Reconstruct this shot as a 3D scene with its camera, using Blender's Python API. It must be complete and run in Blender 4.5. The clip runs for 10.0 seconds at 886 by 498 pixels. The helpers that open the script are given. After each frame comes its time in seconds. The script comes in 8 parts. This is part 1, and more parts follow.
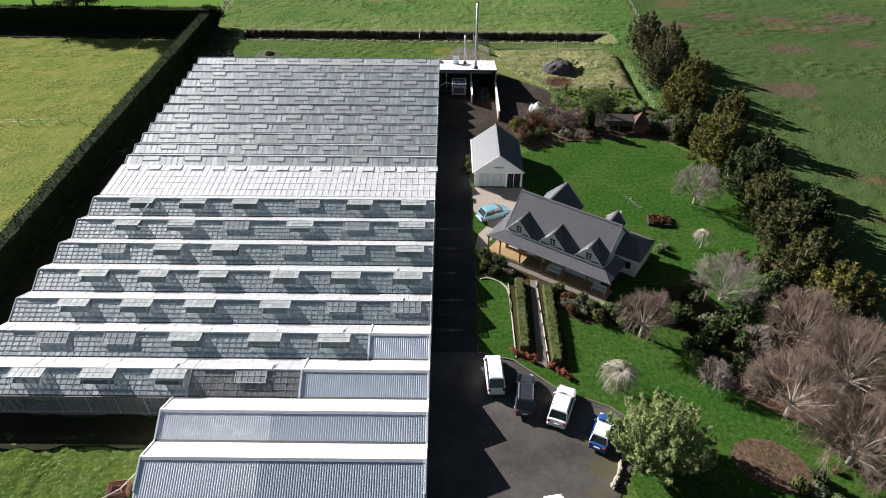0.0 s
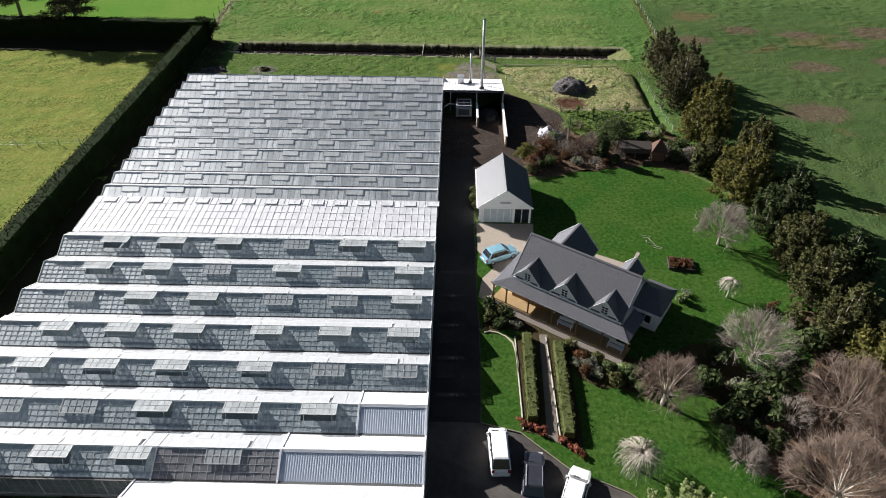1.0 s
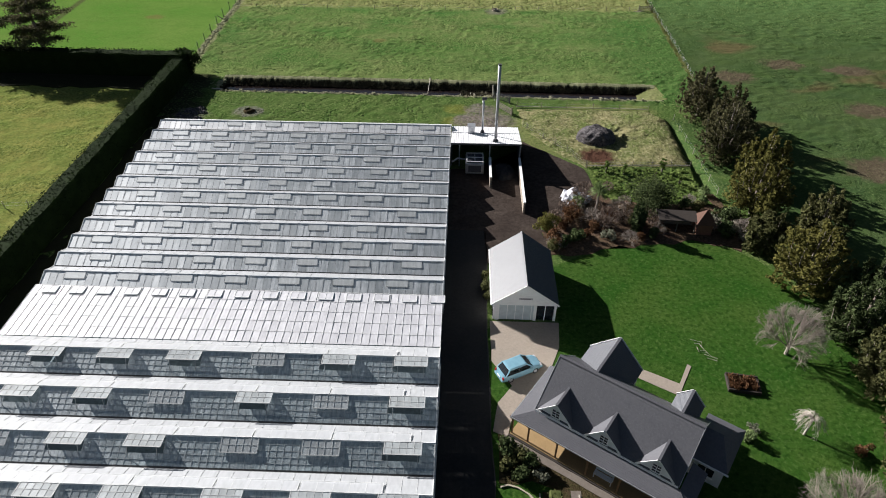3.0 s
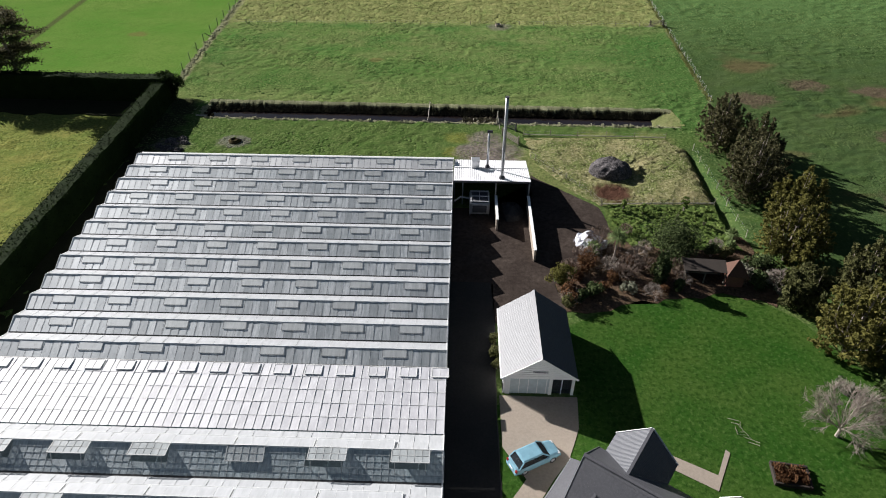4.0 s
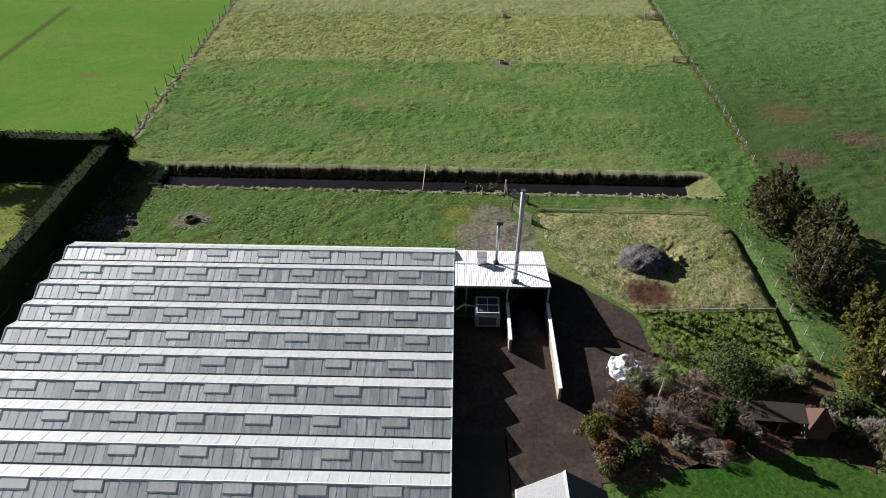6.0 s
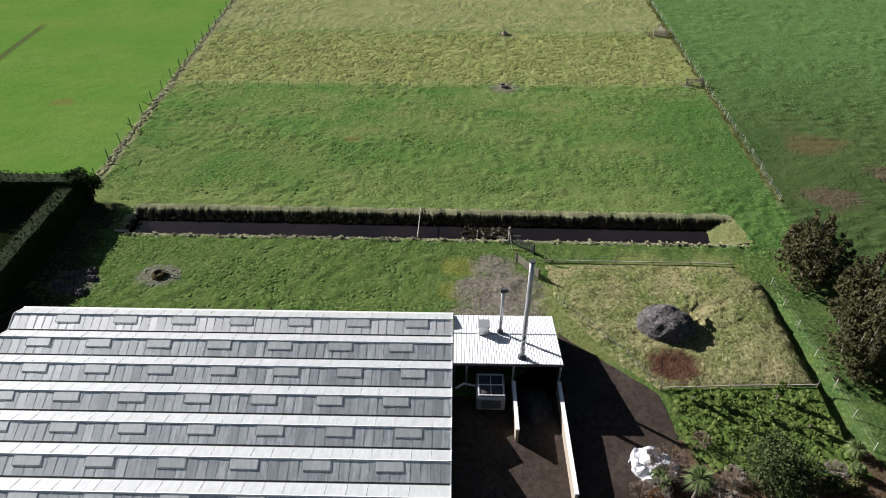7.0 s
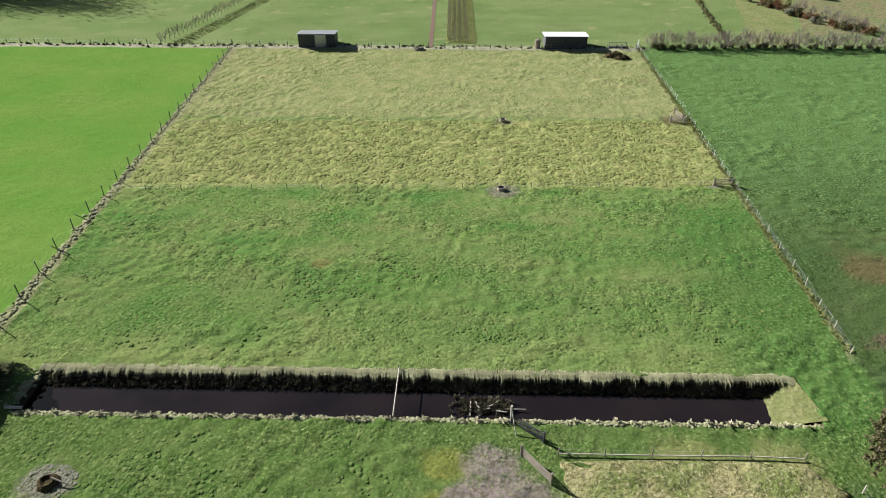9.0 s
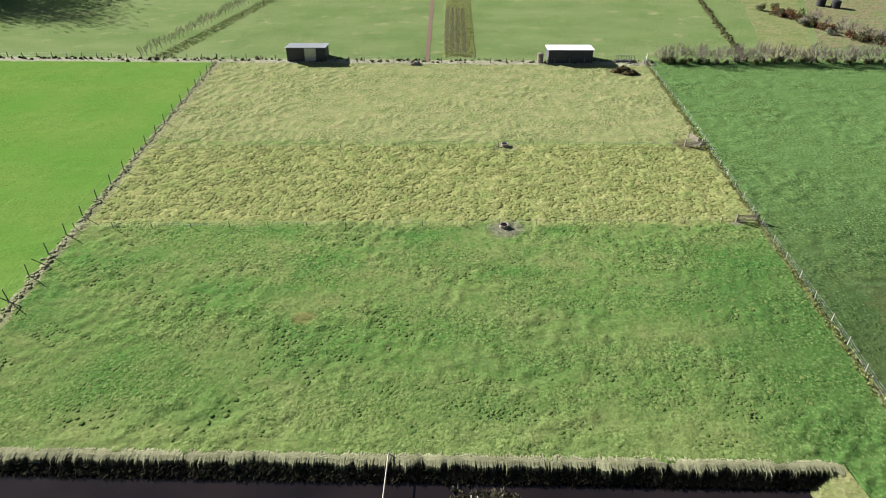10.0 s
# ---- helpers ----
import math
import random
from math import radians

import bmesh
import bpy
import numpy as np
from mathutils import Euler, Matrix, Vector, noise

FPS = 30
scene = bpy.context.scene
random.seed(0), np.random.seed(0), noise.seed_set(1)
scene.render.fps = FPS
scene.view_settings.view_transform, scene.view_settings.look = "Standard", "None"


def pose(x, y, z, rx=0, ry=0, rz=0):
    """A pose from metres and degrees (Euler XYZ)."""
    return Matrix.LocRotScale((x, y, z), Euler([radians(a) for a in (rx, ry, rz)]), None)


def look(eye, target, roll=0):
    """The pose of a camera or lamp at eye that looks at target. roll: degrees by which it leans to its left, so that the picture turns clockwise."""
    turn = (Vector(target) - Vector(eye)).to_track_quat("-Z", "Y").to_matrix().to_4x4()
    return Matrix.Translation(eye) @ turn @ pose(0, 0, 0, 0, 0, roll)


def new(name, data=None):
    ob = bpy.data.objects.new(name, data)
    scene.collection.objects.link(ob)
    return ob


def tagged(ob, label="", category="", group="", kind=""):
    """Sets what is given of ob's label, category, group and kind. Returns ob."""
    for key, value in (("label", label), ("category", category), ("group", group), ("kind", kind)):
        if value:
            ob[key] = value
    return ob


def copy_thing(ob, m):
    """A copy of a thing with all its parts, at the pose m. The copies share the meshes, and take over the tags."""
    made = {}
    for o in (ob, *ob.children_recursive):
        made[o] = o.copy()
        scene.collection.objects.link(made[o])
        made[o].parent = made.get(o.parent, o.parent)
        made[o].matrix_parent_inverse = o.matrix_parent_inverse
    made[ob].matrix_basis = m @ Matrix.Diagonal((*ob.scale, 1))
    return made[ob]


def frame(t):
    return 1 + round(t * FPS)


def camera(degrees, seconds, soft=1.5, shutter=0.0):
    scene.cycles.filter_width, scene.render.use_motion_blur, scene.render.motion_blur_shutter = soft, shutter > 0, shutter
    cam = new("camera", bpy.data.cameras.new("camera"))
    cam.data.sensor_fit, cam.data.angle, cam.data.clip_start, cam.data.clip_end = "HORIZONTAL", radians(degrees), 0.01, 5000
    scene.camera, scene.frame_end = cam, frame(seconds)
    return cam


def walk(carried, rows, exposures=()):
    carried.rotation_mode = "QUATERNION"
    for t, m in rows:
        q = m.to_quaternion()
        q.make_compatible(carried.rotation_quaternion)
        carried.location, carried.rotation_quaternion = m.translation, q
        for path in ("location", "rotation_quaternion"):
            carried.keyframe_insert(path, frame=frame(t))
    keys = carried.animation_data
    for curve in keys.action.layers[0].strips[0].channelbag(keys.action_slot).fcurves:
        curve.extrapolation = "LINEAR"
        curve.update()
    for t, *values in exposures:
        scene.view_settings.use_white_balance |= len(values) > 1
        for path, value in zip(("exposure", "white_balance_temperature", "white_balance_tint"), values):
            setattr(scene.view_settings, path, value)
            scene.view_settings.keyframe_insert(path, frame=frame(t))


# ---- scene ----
cam = camera(68.7, 10.0, 1.0)
PATH = [
    (0, (0.085, 1.253, 48.734), (0.010, 16.197, 37.002), 0.3),
    (0.5, (0.299, 5.543, 48.676), (0.233, 20.477, 36.934), 0.3),
    (1, (0.514, 9.927, 48.592), (0.276, 24.870, 36.850), 0.4),
    (1.5, (0.669, 14.292, 48.492), (0.298, 29.235, 36.759), 0.4),
    (2, (0.573, 18.601, 48.382), (0.174, 33.554, 36.668), 0.5),
    (2.5, (0.354, 22.989, 48.299), (-0.064, 37.942, 36.595), 0.5),
    (4, (-0.622, 37.567, 48.094), (-1.021, 52.548, 36.418), 0.3),
    (4.5, (-0.901, 42.586, 48.100), (-1.290, 57.567, 36.425), 0.2),
    (5, (-1.200, 47.643, 48.103), (-1.551, 62.634, 36.437), 0.2),
    (5.5, (-1.453, 52.824, 48.089), (-1.766, 67.815, 36.423), 0.3),
    (7, (-1.540, 68.642, 47.908), (-1.787, 83.671, 36.281), 0.2),
    (7.5, (-1.155, 73.921, 47.839), (-1.421, 89.017, 36.306), 0.1),
    (8, (-0.737, 79.257, 47.733), (-1.003, 94.523, 36.428), -0.0),
    (8.5, (-0.348, 84.712, 47.707), (-0.623, 100.216, 36.735), -0.1),
    (9, (-0.200, 90.163, 47.689), (-0.466, 105.961, 37.144), -0.2),
    (9.5, (-0.146, 95.506, 47.691), (-0.384, 111.305, 37.146), -0.2),
    (10, (-0.130, 100.918, 47.683), (-0.349, 116.726, 37.148), -0.2),
]
walk(cam, [(t, look(eye, target, roll)) for t, eye, target, roll in PATH],
     [(0.0, 1.36), (2.5, 1.1), (4.0, 1.0), (5.5, 0.98), (7.0, 1.1), (8.0, 1.25), (9.0, 1.5), (10.0, 1.64)])

# ---- light ----
SUN_AZ, SUN_EL = radians(-55.6), radians(24.0)
SUN_DIR = Vector((math.sin(SUN_AZ) * math.cos(SUN_EL), math.cos(SUN_AZ) * math.cos(SUN_EL), math.sin(SUN_EL)))
world = bpy.data.worlds.new("sky")
scene.world = world
world.use_nodes = True
wn = world.node_tree.nodes
sky = wn.new("ShaderNodeTexSky")
sky.sky_type, sky.sun_disc = "NISHITA", False
sky.sun_elevation, sky.sun_rotation = SUN_EL, SUN_AZ
world.node_tree.links.new(sky.outputs[0], wn["Background"].inputs[0])
wn["Background"].inputs[1].default_value = 0.022
sun_data = bpy.data.lights.new("sun", "SUN")
sun_data.energy, sun_data.angle, sun_data.color = 5.0, radians(0.5), (1.0, 0.97, 0.95)
sun = new("sun", sun_data)
sun.matrix_world = look(SUN_DIR * 200, (0, 0, 0))


# ---- materials ----
def ramp_mix(nt, a, b, fac):
    m = nt.nodes.new("ShaderNodeMix")
    m.data_type = "RGBA"
    for sock, val in ((m.inputs[6], a), (m.inputs[7], b)):
        if isinstance(val, tuple):
            sock.default_value = (*val, 1)
        else:
            nt.links.new(val, sock)
    if isinstance(fac, float):
        m.inputs[0].default_value = fac
    else:
        nt.links.new(fac, m.inputs[0])
    return m.outputs[2]


def noise_fac(nt, coord, scale, lo=0.35, hi=0.65, detail=4.0, squash=(1, 1, 1), rough=0.5):
    mp = nt.nodes.new("ShaderNodeMapping")
    mp.inputs[3].default_value = squash
    nt.links.new(coord, mp.inputs[0])
    n = nt.nodes.new("ShaderNodeTexNoise")
    n.inputs["Scale"].default_value, n.inputs["Detail"].default_value, n.inputs["Roughness"].default_value = scale, detail, rough
    nt.links.new(mp.outputs[0], n.inputs["Vector"])
    r = nt.nodes.new("ShaderNodeMapRange")
    r.inputs[1].default_value, r.inputs[2].default_value = lo, hi
    nt.links.new(n.outputs[0], r.inputs[0])
    return r.outputs[0]


def calc(nt, op, a, b, c=None):
    m = nt.nodes.new("ShaderNodeMath")
    m.operation = op
    for i, val in enumerate((a, b, c)):
        if val is None:
            continue
        if isinstance(val, (int, float)):
            m.inputs[i].default_value = val
        else:
            nt.links.new(val, m.inputs[i])
    return m.outputs[0]


def base(name):
    m = bpy.data.materials.new(name)
    m.use_nodes = True
    nt = m.node_tree
    return m, nt, nt.nodes["Principled BSDF"], nt.nodes.new("ShaderNodeTexCoord").outputs["Object"]


def bump(nt, bsdf, height, strength, dist=0.05):
    b = nt.nodes.new("ShaderNodeBump")
    b.inputs["Strength"].default_value, b.inputs["Distance"].default_value = strength, dist
    nt.links.new(height, b.inputs["Height"])
    nt.links.new(b.outputs[0], bsdf.inputs["Normal"])


def stuff_mat(name, c1, c2, c3=None, s1=0.6, s2=6.0, rough=0.8, bumps=0.4, dist=0.05, metal=0.0, squash=(1, 1, 1), spec=0.3):
    """Two tones at a coarse scale, a third at a fine one, and relief."""
    m, nt, bs, co = base(name)
    f1, f2 = noise_fac(nt, co, s1, 0.3, 0.7, 6.0, squash, 0.6), noise_fac(nt, co, s2, 0.3, 0.75, 6.0, squash, 0.65)
    col = ramp_mix(nt, c1, c2, f1)
    col = ramp_mix(nt, col, c3 or tuple(0.7 * v for v in c1), f2)
    nt.links.new(col, bs.inputs["Base Color"])
    bs.inputs["Roughness"].default_value, bs.inputs["Metallic"].default_value = rough, metal
    bs.inputs["Specular IOR Level"].default_value = spec
    if bumps:
        bump(nt, bs, f2, bumps, dist)
    return m


def leaf_mat(name, c1, c2, rough=0.6):
    m, nt, bs, co = base(name)
    geo = nt.nodes.new("ShaderNodeNewGeometry")
    inf = nt.nodes.new("ShaderNodeObjectInfo")
    f = calc(nt, "MULTIPLY_ADD", inf.outputs["Random"], 0.3, calc(nt, "MULTIPLY", geo.outputs["Random Per Island"], 0.7))
    col = ramp_mix(nt, c1, c2, f)
    big = noise_fac(nt, co, 0.5, 0.3, 0.7)
    col = ramp_mix(nt, col, tuple(0.6 * v for v in c1), calc(nt, "MULTIPLY", big, 0.6))
    nt.links.new(col, bs.inputs["Base Color"])
    bs.inputs["Roughness"].default_value = max(rough, 0.8)
    bs.inputs["Specular IOR Level"].default_value = 0.03
    # leaves let some light through
    tl, mx = nt.nodes.new("ShaderNodeBsdfTranslucent"), nt.nodes.new("ShaderNodeMixShader")
    mx.inputs[0].default_value = 0.25 if rough > 0.85 else 0.3
    nt.links.new(col, tl.inputs[0])
    nt.links.new(bs.outputs[0], mx.inputs[1])
    nt.links.new(tl.outputs[0], mx.inputs[2])
    nt.links.new(mx.outputs[0], nt.nodes["Material Output"].inputs[0])
    return m


def step(nt, val, edge, soft):
    r = nt.nodes.new("ShaderNodeMapRange")
    r.interpolation_type = "SMOOTHSTEP"
    r.inputs[1].default_value, r.inputs[2].default_value = edge - soft, edge + soft
    nt.links.new(val, r.inputs[0])
    return r.outputs[0]


def flecks(nt, col, co, dark, light, amount, scale=2.6):
    """Dark gaps and pale blade tips scattered over a grassy surface."""
    d = noise_fac(nt, co, scale, 0.46, 0.64, 5.0, (1, 1, 1), 0.68)
    l = noise_fac(nt, co, scale * 1.27, 0.52, 0.68, 5.0, (1.03, 0.97, 1.4), 0.68)
    col = ramp_mix(nt, col, dark, calc(nt, "MULTIPLY", d, amount))
    col = ramp_mix(nt, col, light, calc(nt, "MULTIPLY", l, calc(nt, "MULTIPLY", amount, 0.8)))
    return col, d


def spots(nt, col, x, y, wobble, rows, inner, strength=0.85):
    """Soft-edged bare or darkened places: x, y, radius."""
    for ex, ey, er in rows:
        dx, dy = calc(nt, "SUBTRACT", x, float(ex)), calc(nt, "MULTIPLY", calc(nt, "SUBTRACT", y, float(ey)), 1.25)
        dist = calc(nt, "SQRT", calc(nt, "ADD", calc(nt, "MULTIPLY", dx, dx), calc(nt, "MULTIPLY", dy, dy)), 0.0)
        dist = calc(nt, "MULTIPLY_ADD", wobble, 1.1 + 0.45 * float(er), dist)
        worn = calc(nt, "SUBTRACT", 1.0, step(nt, dist, float(er) + 0.7, 0.3 + 0.22 * float(er)))
        col = ramp_mix(nt, col, inner, calc(nt, "MULTIPLY", worn, strength))
    return col


def grass_mat(name, c1, c2, dark, light, s1=0.2, amount=0.5, scale=2.6, bumps=0.5, dist=0.15, bare=(), bare_col=None, bare_fac=1.0):
    m, nt, bs, co = base(name)
    f1 = noise_fac(nt, co, s1, 0.36, 0.64, 6.0, (1, 1, 1), 0.62)
    col = ramp_mix(nt, c1, c2, f1)
    col, d = flecks(nt, col, co, dark, light, amount, scale)
    if bare:
        sep = nt.nodes.new("ShaderNodeSeparateXYZ")
        nt.links.new(co, sep.inputs[0])
        col = spots(nt, col, sep.outputs[0], sep.outputs[1], noise_fac(nt, co, 0.8, 0.2, 0.8, 6.0, (1, 1, 1), 0.65), bare, bare_col, bare_fac)
    nt.links.new(col, bs.inputs["Base Color"])
    bs.inputs["Roughness"].default_value, bs.inputs["Specular IOR Level"].default_value = 0.95, 0.02
    bump(nt, bs, noise_fac(nt, co, scale, 0.0, 1.0, 5.0, (1, 1, 1), 0.68), bumps, dist)
    return m


def ground_mat():
    m, nt, bs, co = base("pasture")
    sep = nt.nodes.new("ShaderNodeSeparateXYZ")
    nt.links.new(co, sep.inputs[0])
    wob = noise_fac(nt, co, 0.25, 0.0, 1.0)
    x = calc(nt, "ADD", sep.outputs[0], calc(nt, "MULTIPLY", wob, 1.6))
    y = calc(nt, "ADD", sep.outputs[1], calc(nt, "MULTIPLY", wob, 2.0))
    patch, fine = noise_fac(nt, co, 0.075, 0.38, 0.62, 5.0, (0.8, 1.1, 1), 0.6), noise_fac(nt, co, 2.0, 0.40, 0.66, 6.0, (1, 1, 1), 0.68)
    tufty = noise_fac(nt, co, 0.13, 0.42, 0.62, 4.0, (0.6, 1.2, 1), 0.6)
    grain = noise_fac(nt, co, 2.1, 0.2, 0.8, 5.0, (1, 1, 1), 0.6)
    clump = noise_fac(nt, co, 0.35, 0.35, 0.7, 5.0)
    strip = noise_fac(nt, co, 0.11, 0.38, 0.62, 6.0, (0.7, 1.15, 1), 0.66)
    tip = noise_fac(nt, co, 1.15, 0.44, 0.62, 6.0, (1, 1, 1), 0.7)
    mid = ramp_mix(nt, MID_A, MID_B, strip)                       # the paddock behind the pond
    mid = ramp_mix(nt, mid, MID_C, calc(nt, "MULTIPLY", clump, 0.58))
    mid = ramp_mix(nt, mid, MID_D, calc(nt, "MULTIPLY", tip, 0.4))
    mid = ramp_mix(nt, mid, (0.034, 0.125, 0.026), calc(nt, "MULTIPLY", noise_fac(nt, co, 0.1, 0.5, 0.66, 6.0, (0.75, 1.2, 1), 0.62), 0.6))
    ypure = sep.outputs[1]
    rough_y = calc(nt, "MULTIPLY", step(nt, y, 180.0, 1.5), calc(nt, "SUBTRACT", 1.0, step(nt, y, 206.5, 1.5)))
    dry = ramp_mix(nt, DRY_A, DRY_B, clump)
    mid = ramp_mix(nt, mid, dry, calc(nt, "MULTIPLY", rough_y, 0.85))
    beyond = ramp_mix(nt, FAR_A, FAR_B, clump)
    mid = ramp_mix(nt, mid, beyond, step(nt, y, 207.5, 2.0))
    # short green grass between the glasshouse and the pond
    mid = ramp_mix(nt, ramp_mix(nt, NEAR_A, NEAR_B, clump), mid, step(nt, y, 134.0, 2.0))
    # worn yellowed margin along the pond's far bank
    rim = calc(nt, "MULTIPLY", step(nt, y, 139.5, 0.6), calc(nt, "SUBTRACT", 1.0, step(nt, y, 145.0, 3.0)))
    east = step(nt, x, 31.0, 6.0)
    mid = ramp_mix(nt, mid, DRY_A, calc(nt, "MULTIPLY", rim, calc(nt, "MULTIPLY_ADD", east, -0.3, 0.3)))
    mid = ramp_mix(nt, mid, (0.032, 0.100, 0.022), calc(nt, "MULTIPLY", calc(nt, "MULTIPLY", east, calc(nt, "MULTIPLY", step(nt, ypure, 130.0, 4.0), 0.7)), calc(nt, "SUBTRACT", 1.0, step(nt, ypure, 172.0, 14.0))))
    mid = ramp_mix(nt, mid, (0.066, 0.118, 0.032), calc(nt, "MULTIPLY", calc(nt, "SUBTRACT", 1.0, step(nt, ypure, 164.0, 16.0)), 0.42))
    # the dry paddock inside the tall hedge, the bright field past it
    left_y = ramp_mix(nt, ramp_mix(nt, (0.20, 0.20, 0.058), (0.13, 0.168, 0.042), noise_fac(nt, co, 0.22, 0.36, 0.64, 6.0, (0.8, 1.2, 1), 0.65)), ramp_mix(nt, ramp_mix(nt, LEFT_A, LEFT_B, patch), (0.095, 0.178, 0.034), noise_fac(nt, co, 0.5, 0.42, 0.7, 7.0, (1, 1, 1), 0.7)), step(nt, ypure, 141.0, 0.5))
    fence_x = calc(nt, "ADD", x, calc(nt, "MULTIPLY", ypure, 0.032))
    tilled = calc(nt, "MAXIMUM", calc(nt, "MAXIMUM", step(nt, fence_x, -46.3, 0.5), calc(nt, "SUBTRACT", 1.0, step(nt, ypure, 141.0, 0.5))), 0.4)
    allx = ramp_mix(nt, left_y, mid, step(nt, fence_x, -46.3, 0.5))
    right = ramp_mix(nt, RIGHT_A, RIGHT_B, patch)
    right = ramp_mix(nt, right, (0.095, 0.176, 0.058), calc(nt, "MULTIPLY", step(nt, ypure, 178.0, 32.0), 0.92))
    right = ramp_mix(nt, right, (0.05, 0.085, 0.02), calc(nt, "MULTIPLY", clump, 0.4))
    bare = noise_fac(nt, co, 0.075, 0.60, 0.68, 3.0, (0.6, 1.2, 1))
    bare = calc(nt, "MULTIPLY", bare, calc(nt, "SUBTRACT", 1.0, step(nt, y, 165.0, 8.0)))
    right = ramp_mix(nt, right, (0.105, 0.075, 0.04), calc(nt, "MULTIPLY", bare, 0.75))
    border0 = noise_fac(nt, co, 0.4, 0.25, 0.75, 6.0, (1, 1, 1), 0.65)
    for ex, ey, er in ((61.8, 150.2, 3.4), (73.6, 148, 3.8), (69.9, 130.7, 4.2), (61.9, 111.2, 5.2), (50.8, 144.1, 4.0), (91.0, 149.5, 5.5), (86.3, 133.7, 3.6), (82, 142.7, 3.4)):
        dx, dy = calc(nt, "SUBTRACT", x, float(ex)), calc(nt, "MULTIPLY", calc(nt, "SUBTRACT", y, float(ey)), 1.5)
        dist = calc(nt, "SQRT", calc(nt, "ADD", calc(nt, "MULTIPLY", dx, dx), calc(nt, "MULTIPLY", dy, dy)), 0.0)
        dist = calc(nt, "ADD", dist, calc(nt, "MULTIPLY", border0, 4.0))
        worn = calc(nt, "SUBTRACT", 1.0, step(nt, dist, float(er) + 2.0, 1.5))
        right = ramp_mix(nt, right, ramp_mix(nt, (0.080, 0.060, 0.042), (0.135, 0.108, 0.076), calc(nt, "MULTIPLY", fine, tip)), calc(nt, "MULTIPLY", worn, 0.95))
    edge_x = calc(nt, "SUBTRACT", x, calc(nt, "MULTIPLY", ypure, 0.026))
    allx = ramp_mix(nt, allx, right, step(nt, edge_x, 39.6, 0.6))
    line_l = calc(nt, "SUBTRACT", 1.0, step(nt, calc(nt, "ABSOLUTE", calc(nt, "ADD", fence_x, 45.7), 0.0), 0.75, 0.35))
    line_l = calc(nt, "MULTIPLY", line_l, step(nt, ypure, 144.0, 1.0))
    line_r = calc(nt, "SUBTRACT", 1.0, step(nt, calc(nt, "ABSOLUTE", calc(nt, "SUBTRACT", edge_x, 39.3), 0.0), 0.35, 0.3))
    line_r = calc(nt, "MULTIPLY", line_r, step(nt, ypure, 141.0, 1.0))
    old = calc(nt, "ABSOLUTE", calc(nt, "ADD", sep.outputs[0], calc(nt, "MULTIPLY_ADD", ypure, 0.047, 80.9)), 0.0)
    old = calc(nt, "MULTIPLY", calc(nt, "SUBTRACT", 1.0, step(nt, old, 0.75, 0.4)), calc(nt, "MULTIPLY", step(nt, ypure, 143.0, 1.0), calc(nt, "SUBTRACT", 1.0, step(nt, ypure, 208.0, 3.0))))
    allx = ramp_mix(nt, allx, (0.075, 0.085, 0.035), calc(nt, "MULTIPLY", old, 0.85))
    straw = ramp_mix(nt, (0.27, 0.255, 0.15), (0.13, 0.14, 0.07), fine)
    allx = ramp_mix(nt, allx, straw, calc(nt, "MAXIMUM", calc(nt, "MULTIPLY", line_l, 0.9), calc(nt, "MULTIPLY", line_r, 0.6)))
    rear = calc(nt, "SUBTRACT", 1.0, step(nt, calc(nt, "ABSOLUTE", calc(nt, "ADD", calc(nt, "SUBTRACT", y, 252.3), calc(nt, "MULTIPLY", sep.outputs[0], 0.02)), 0.0), 1.5, 0.6))
    # pale grazed paddocks past the rear fence
    pale = ramp_mix(nt, (0.155, 0.20, 0.082), (0.118, 0.172, 0.062), patch)
    pale = ramp_mix(nt, pale, (0.25, 0.25, 0.13), calc(nt, "MULTIPLY", noise_fac(nt, co, 0.18, 0.6, 0.72), 0.7))
    allx = ramp_mix(nt, allx, pale, step(nt, ypure, 252.5, 0.4))
    allx = ramp_mix(nt, allx, ramp_mix(nt, (0.38, 0.36, 0.28), (0.16, 0.16, 0.10), fine), calc(nt, "MULTIPLY", calc(nt, "MULTIPLY", rear, 0.9), calc(nt, "SUBTRACT", 1.0, step(nt, sep.outputs[0], 47.0, 1.0))))
    # long dark grass south of the glasshouse
    rank = calc(nt, "SUBTRACT", 1.0, step(nt, y, 37.0, 1.0))
    allx = ramp_mix(nt, allx, ramp_mix(nt, (0.045, 0.075, 0.016), (0.085, 0.115, 0.026), clump), calc(nt, "MULTIPLY", rank, 0.9))
    # worn places: gravel and dead grass by the boiler house, trampled earth at troughs and gates
    border = noise_fac(nt, co, 0.55, 0.2, 0.8, 6.0, (1, 1, 1), 0.65)
    stony = ramp_mix(nt, ramp_mix(nt, (0.135, 0.106, 0.100), (0.105, 0.085, 0.068), clump), (0.215, 0.18, 0.175), fine)
    px, py = sep.outputs[0], sep.outputs[1]
    # near-black spots painted to deepen the tall hedge's shadow on the grass
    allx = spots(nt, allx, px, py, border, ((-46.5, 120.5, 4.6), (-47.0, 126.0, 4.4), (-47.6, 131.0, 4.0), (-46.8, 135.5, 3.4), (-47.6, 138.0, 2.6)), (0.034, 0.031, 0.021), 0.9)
    allx = spots(nt, allx, px, py, border, ((13.5, 116.0, 5.5), (11.0, 121.5, 5.0), (14.5, 124.0, 5.0), (21.0, 127.5, 4.5), (29.0, 127.0, 4.5)), ramp_mix(nt, (0.20, 0.195, 0.085), (0.125, 0.15, 0.045), fine), 0.7)
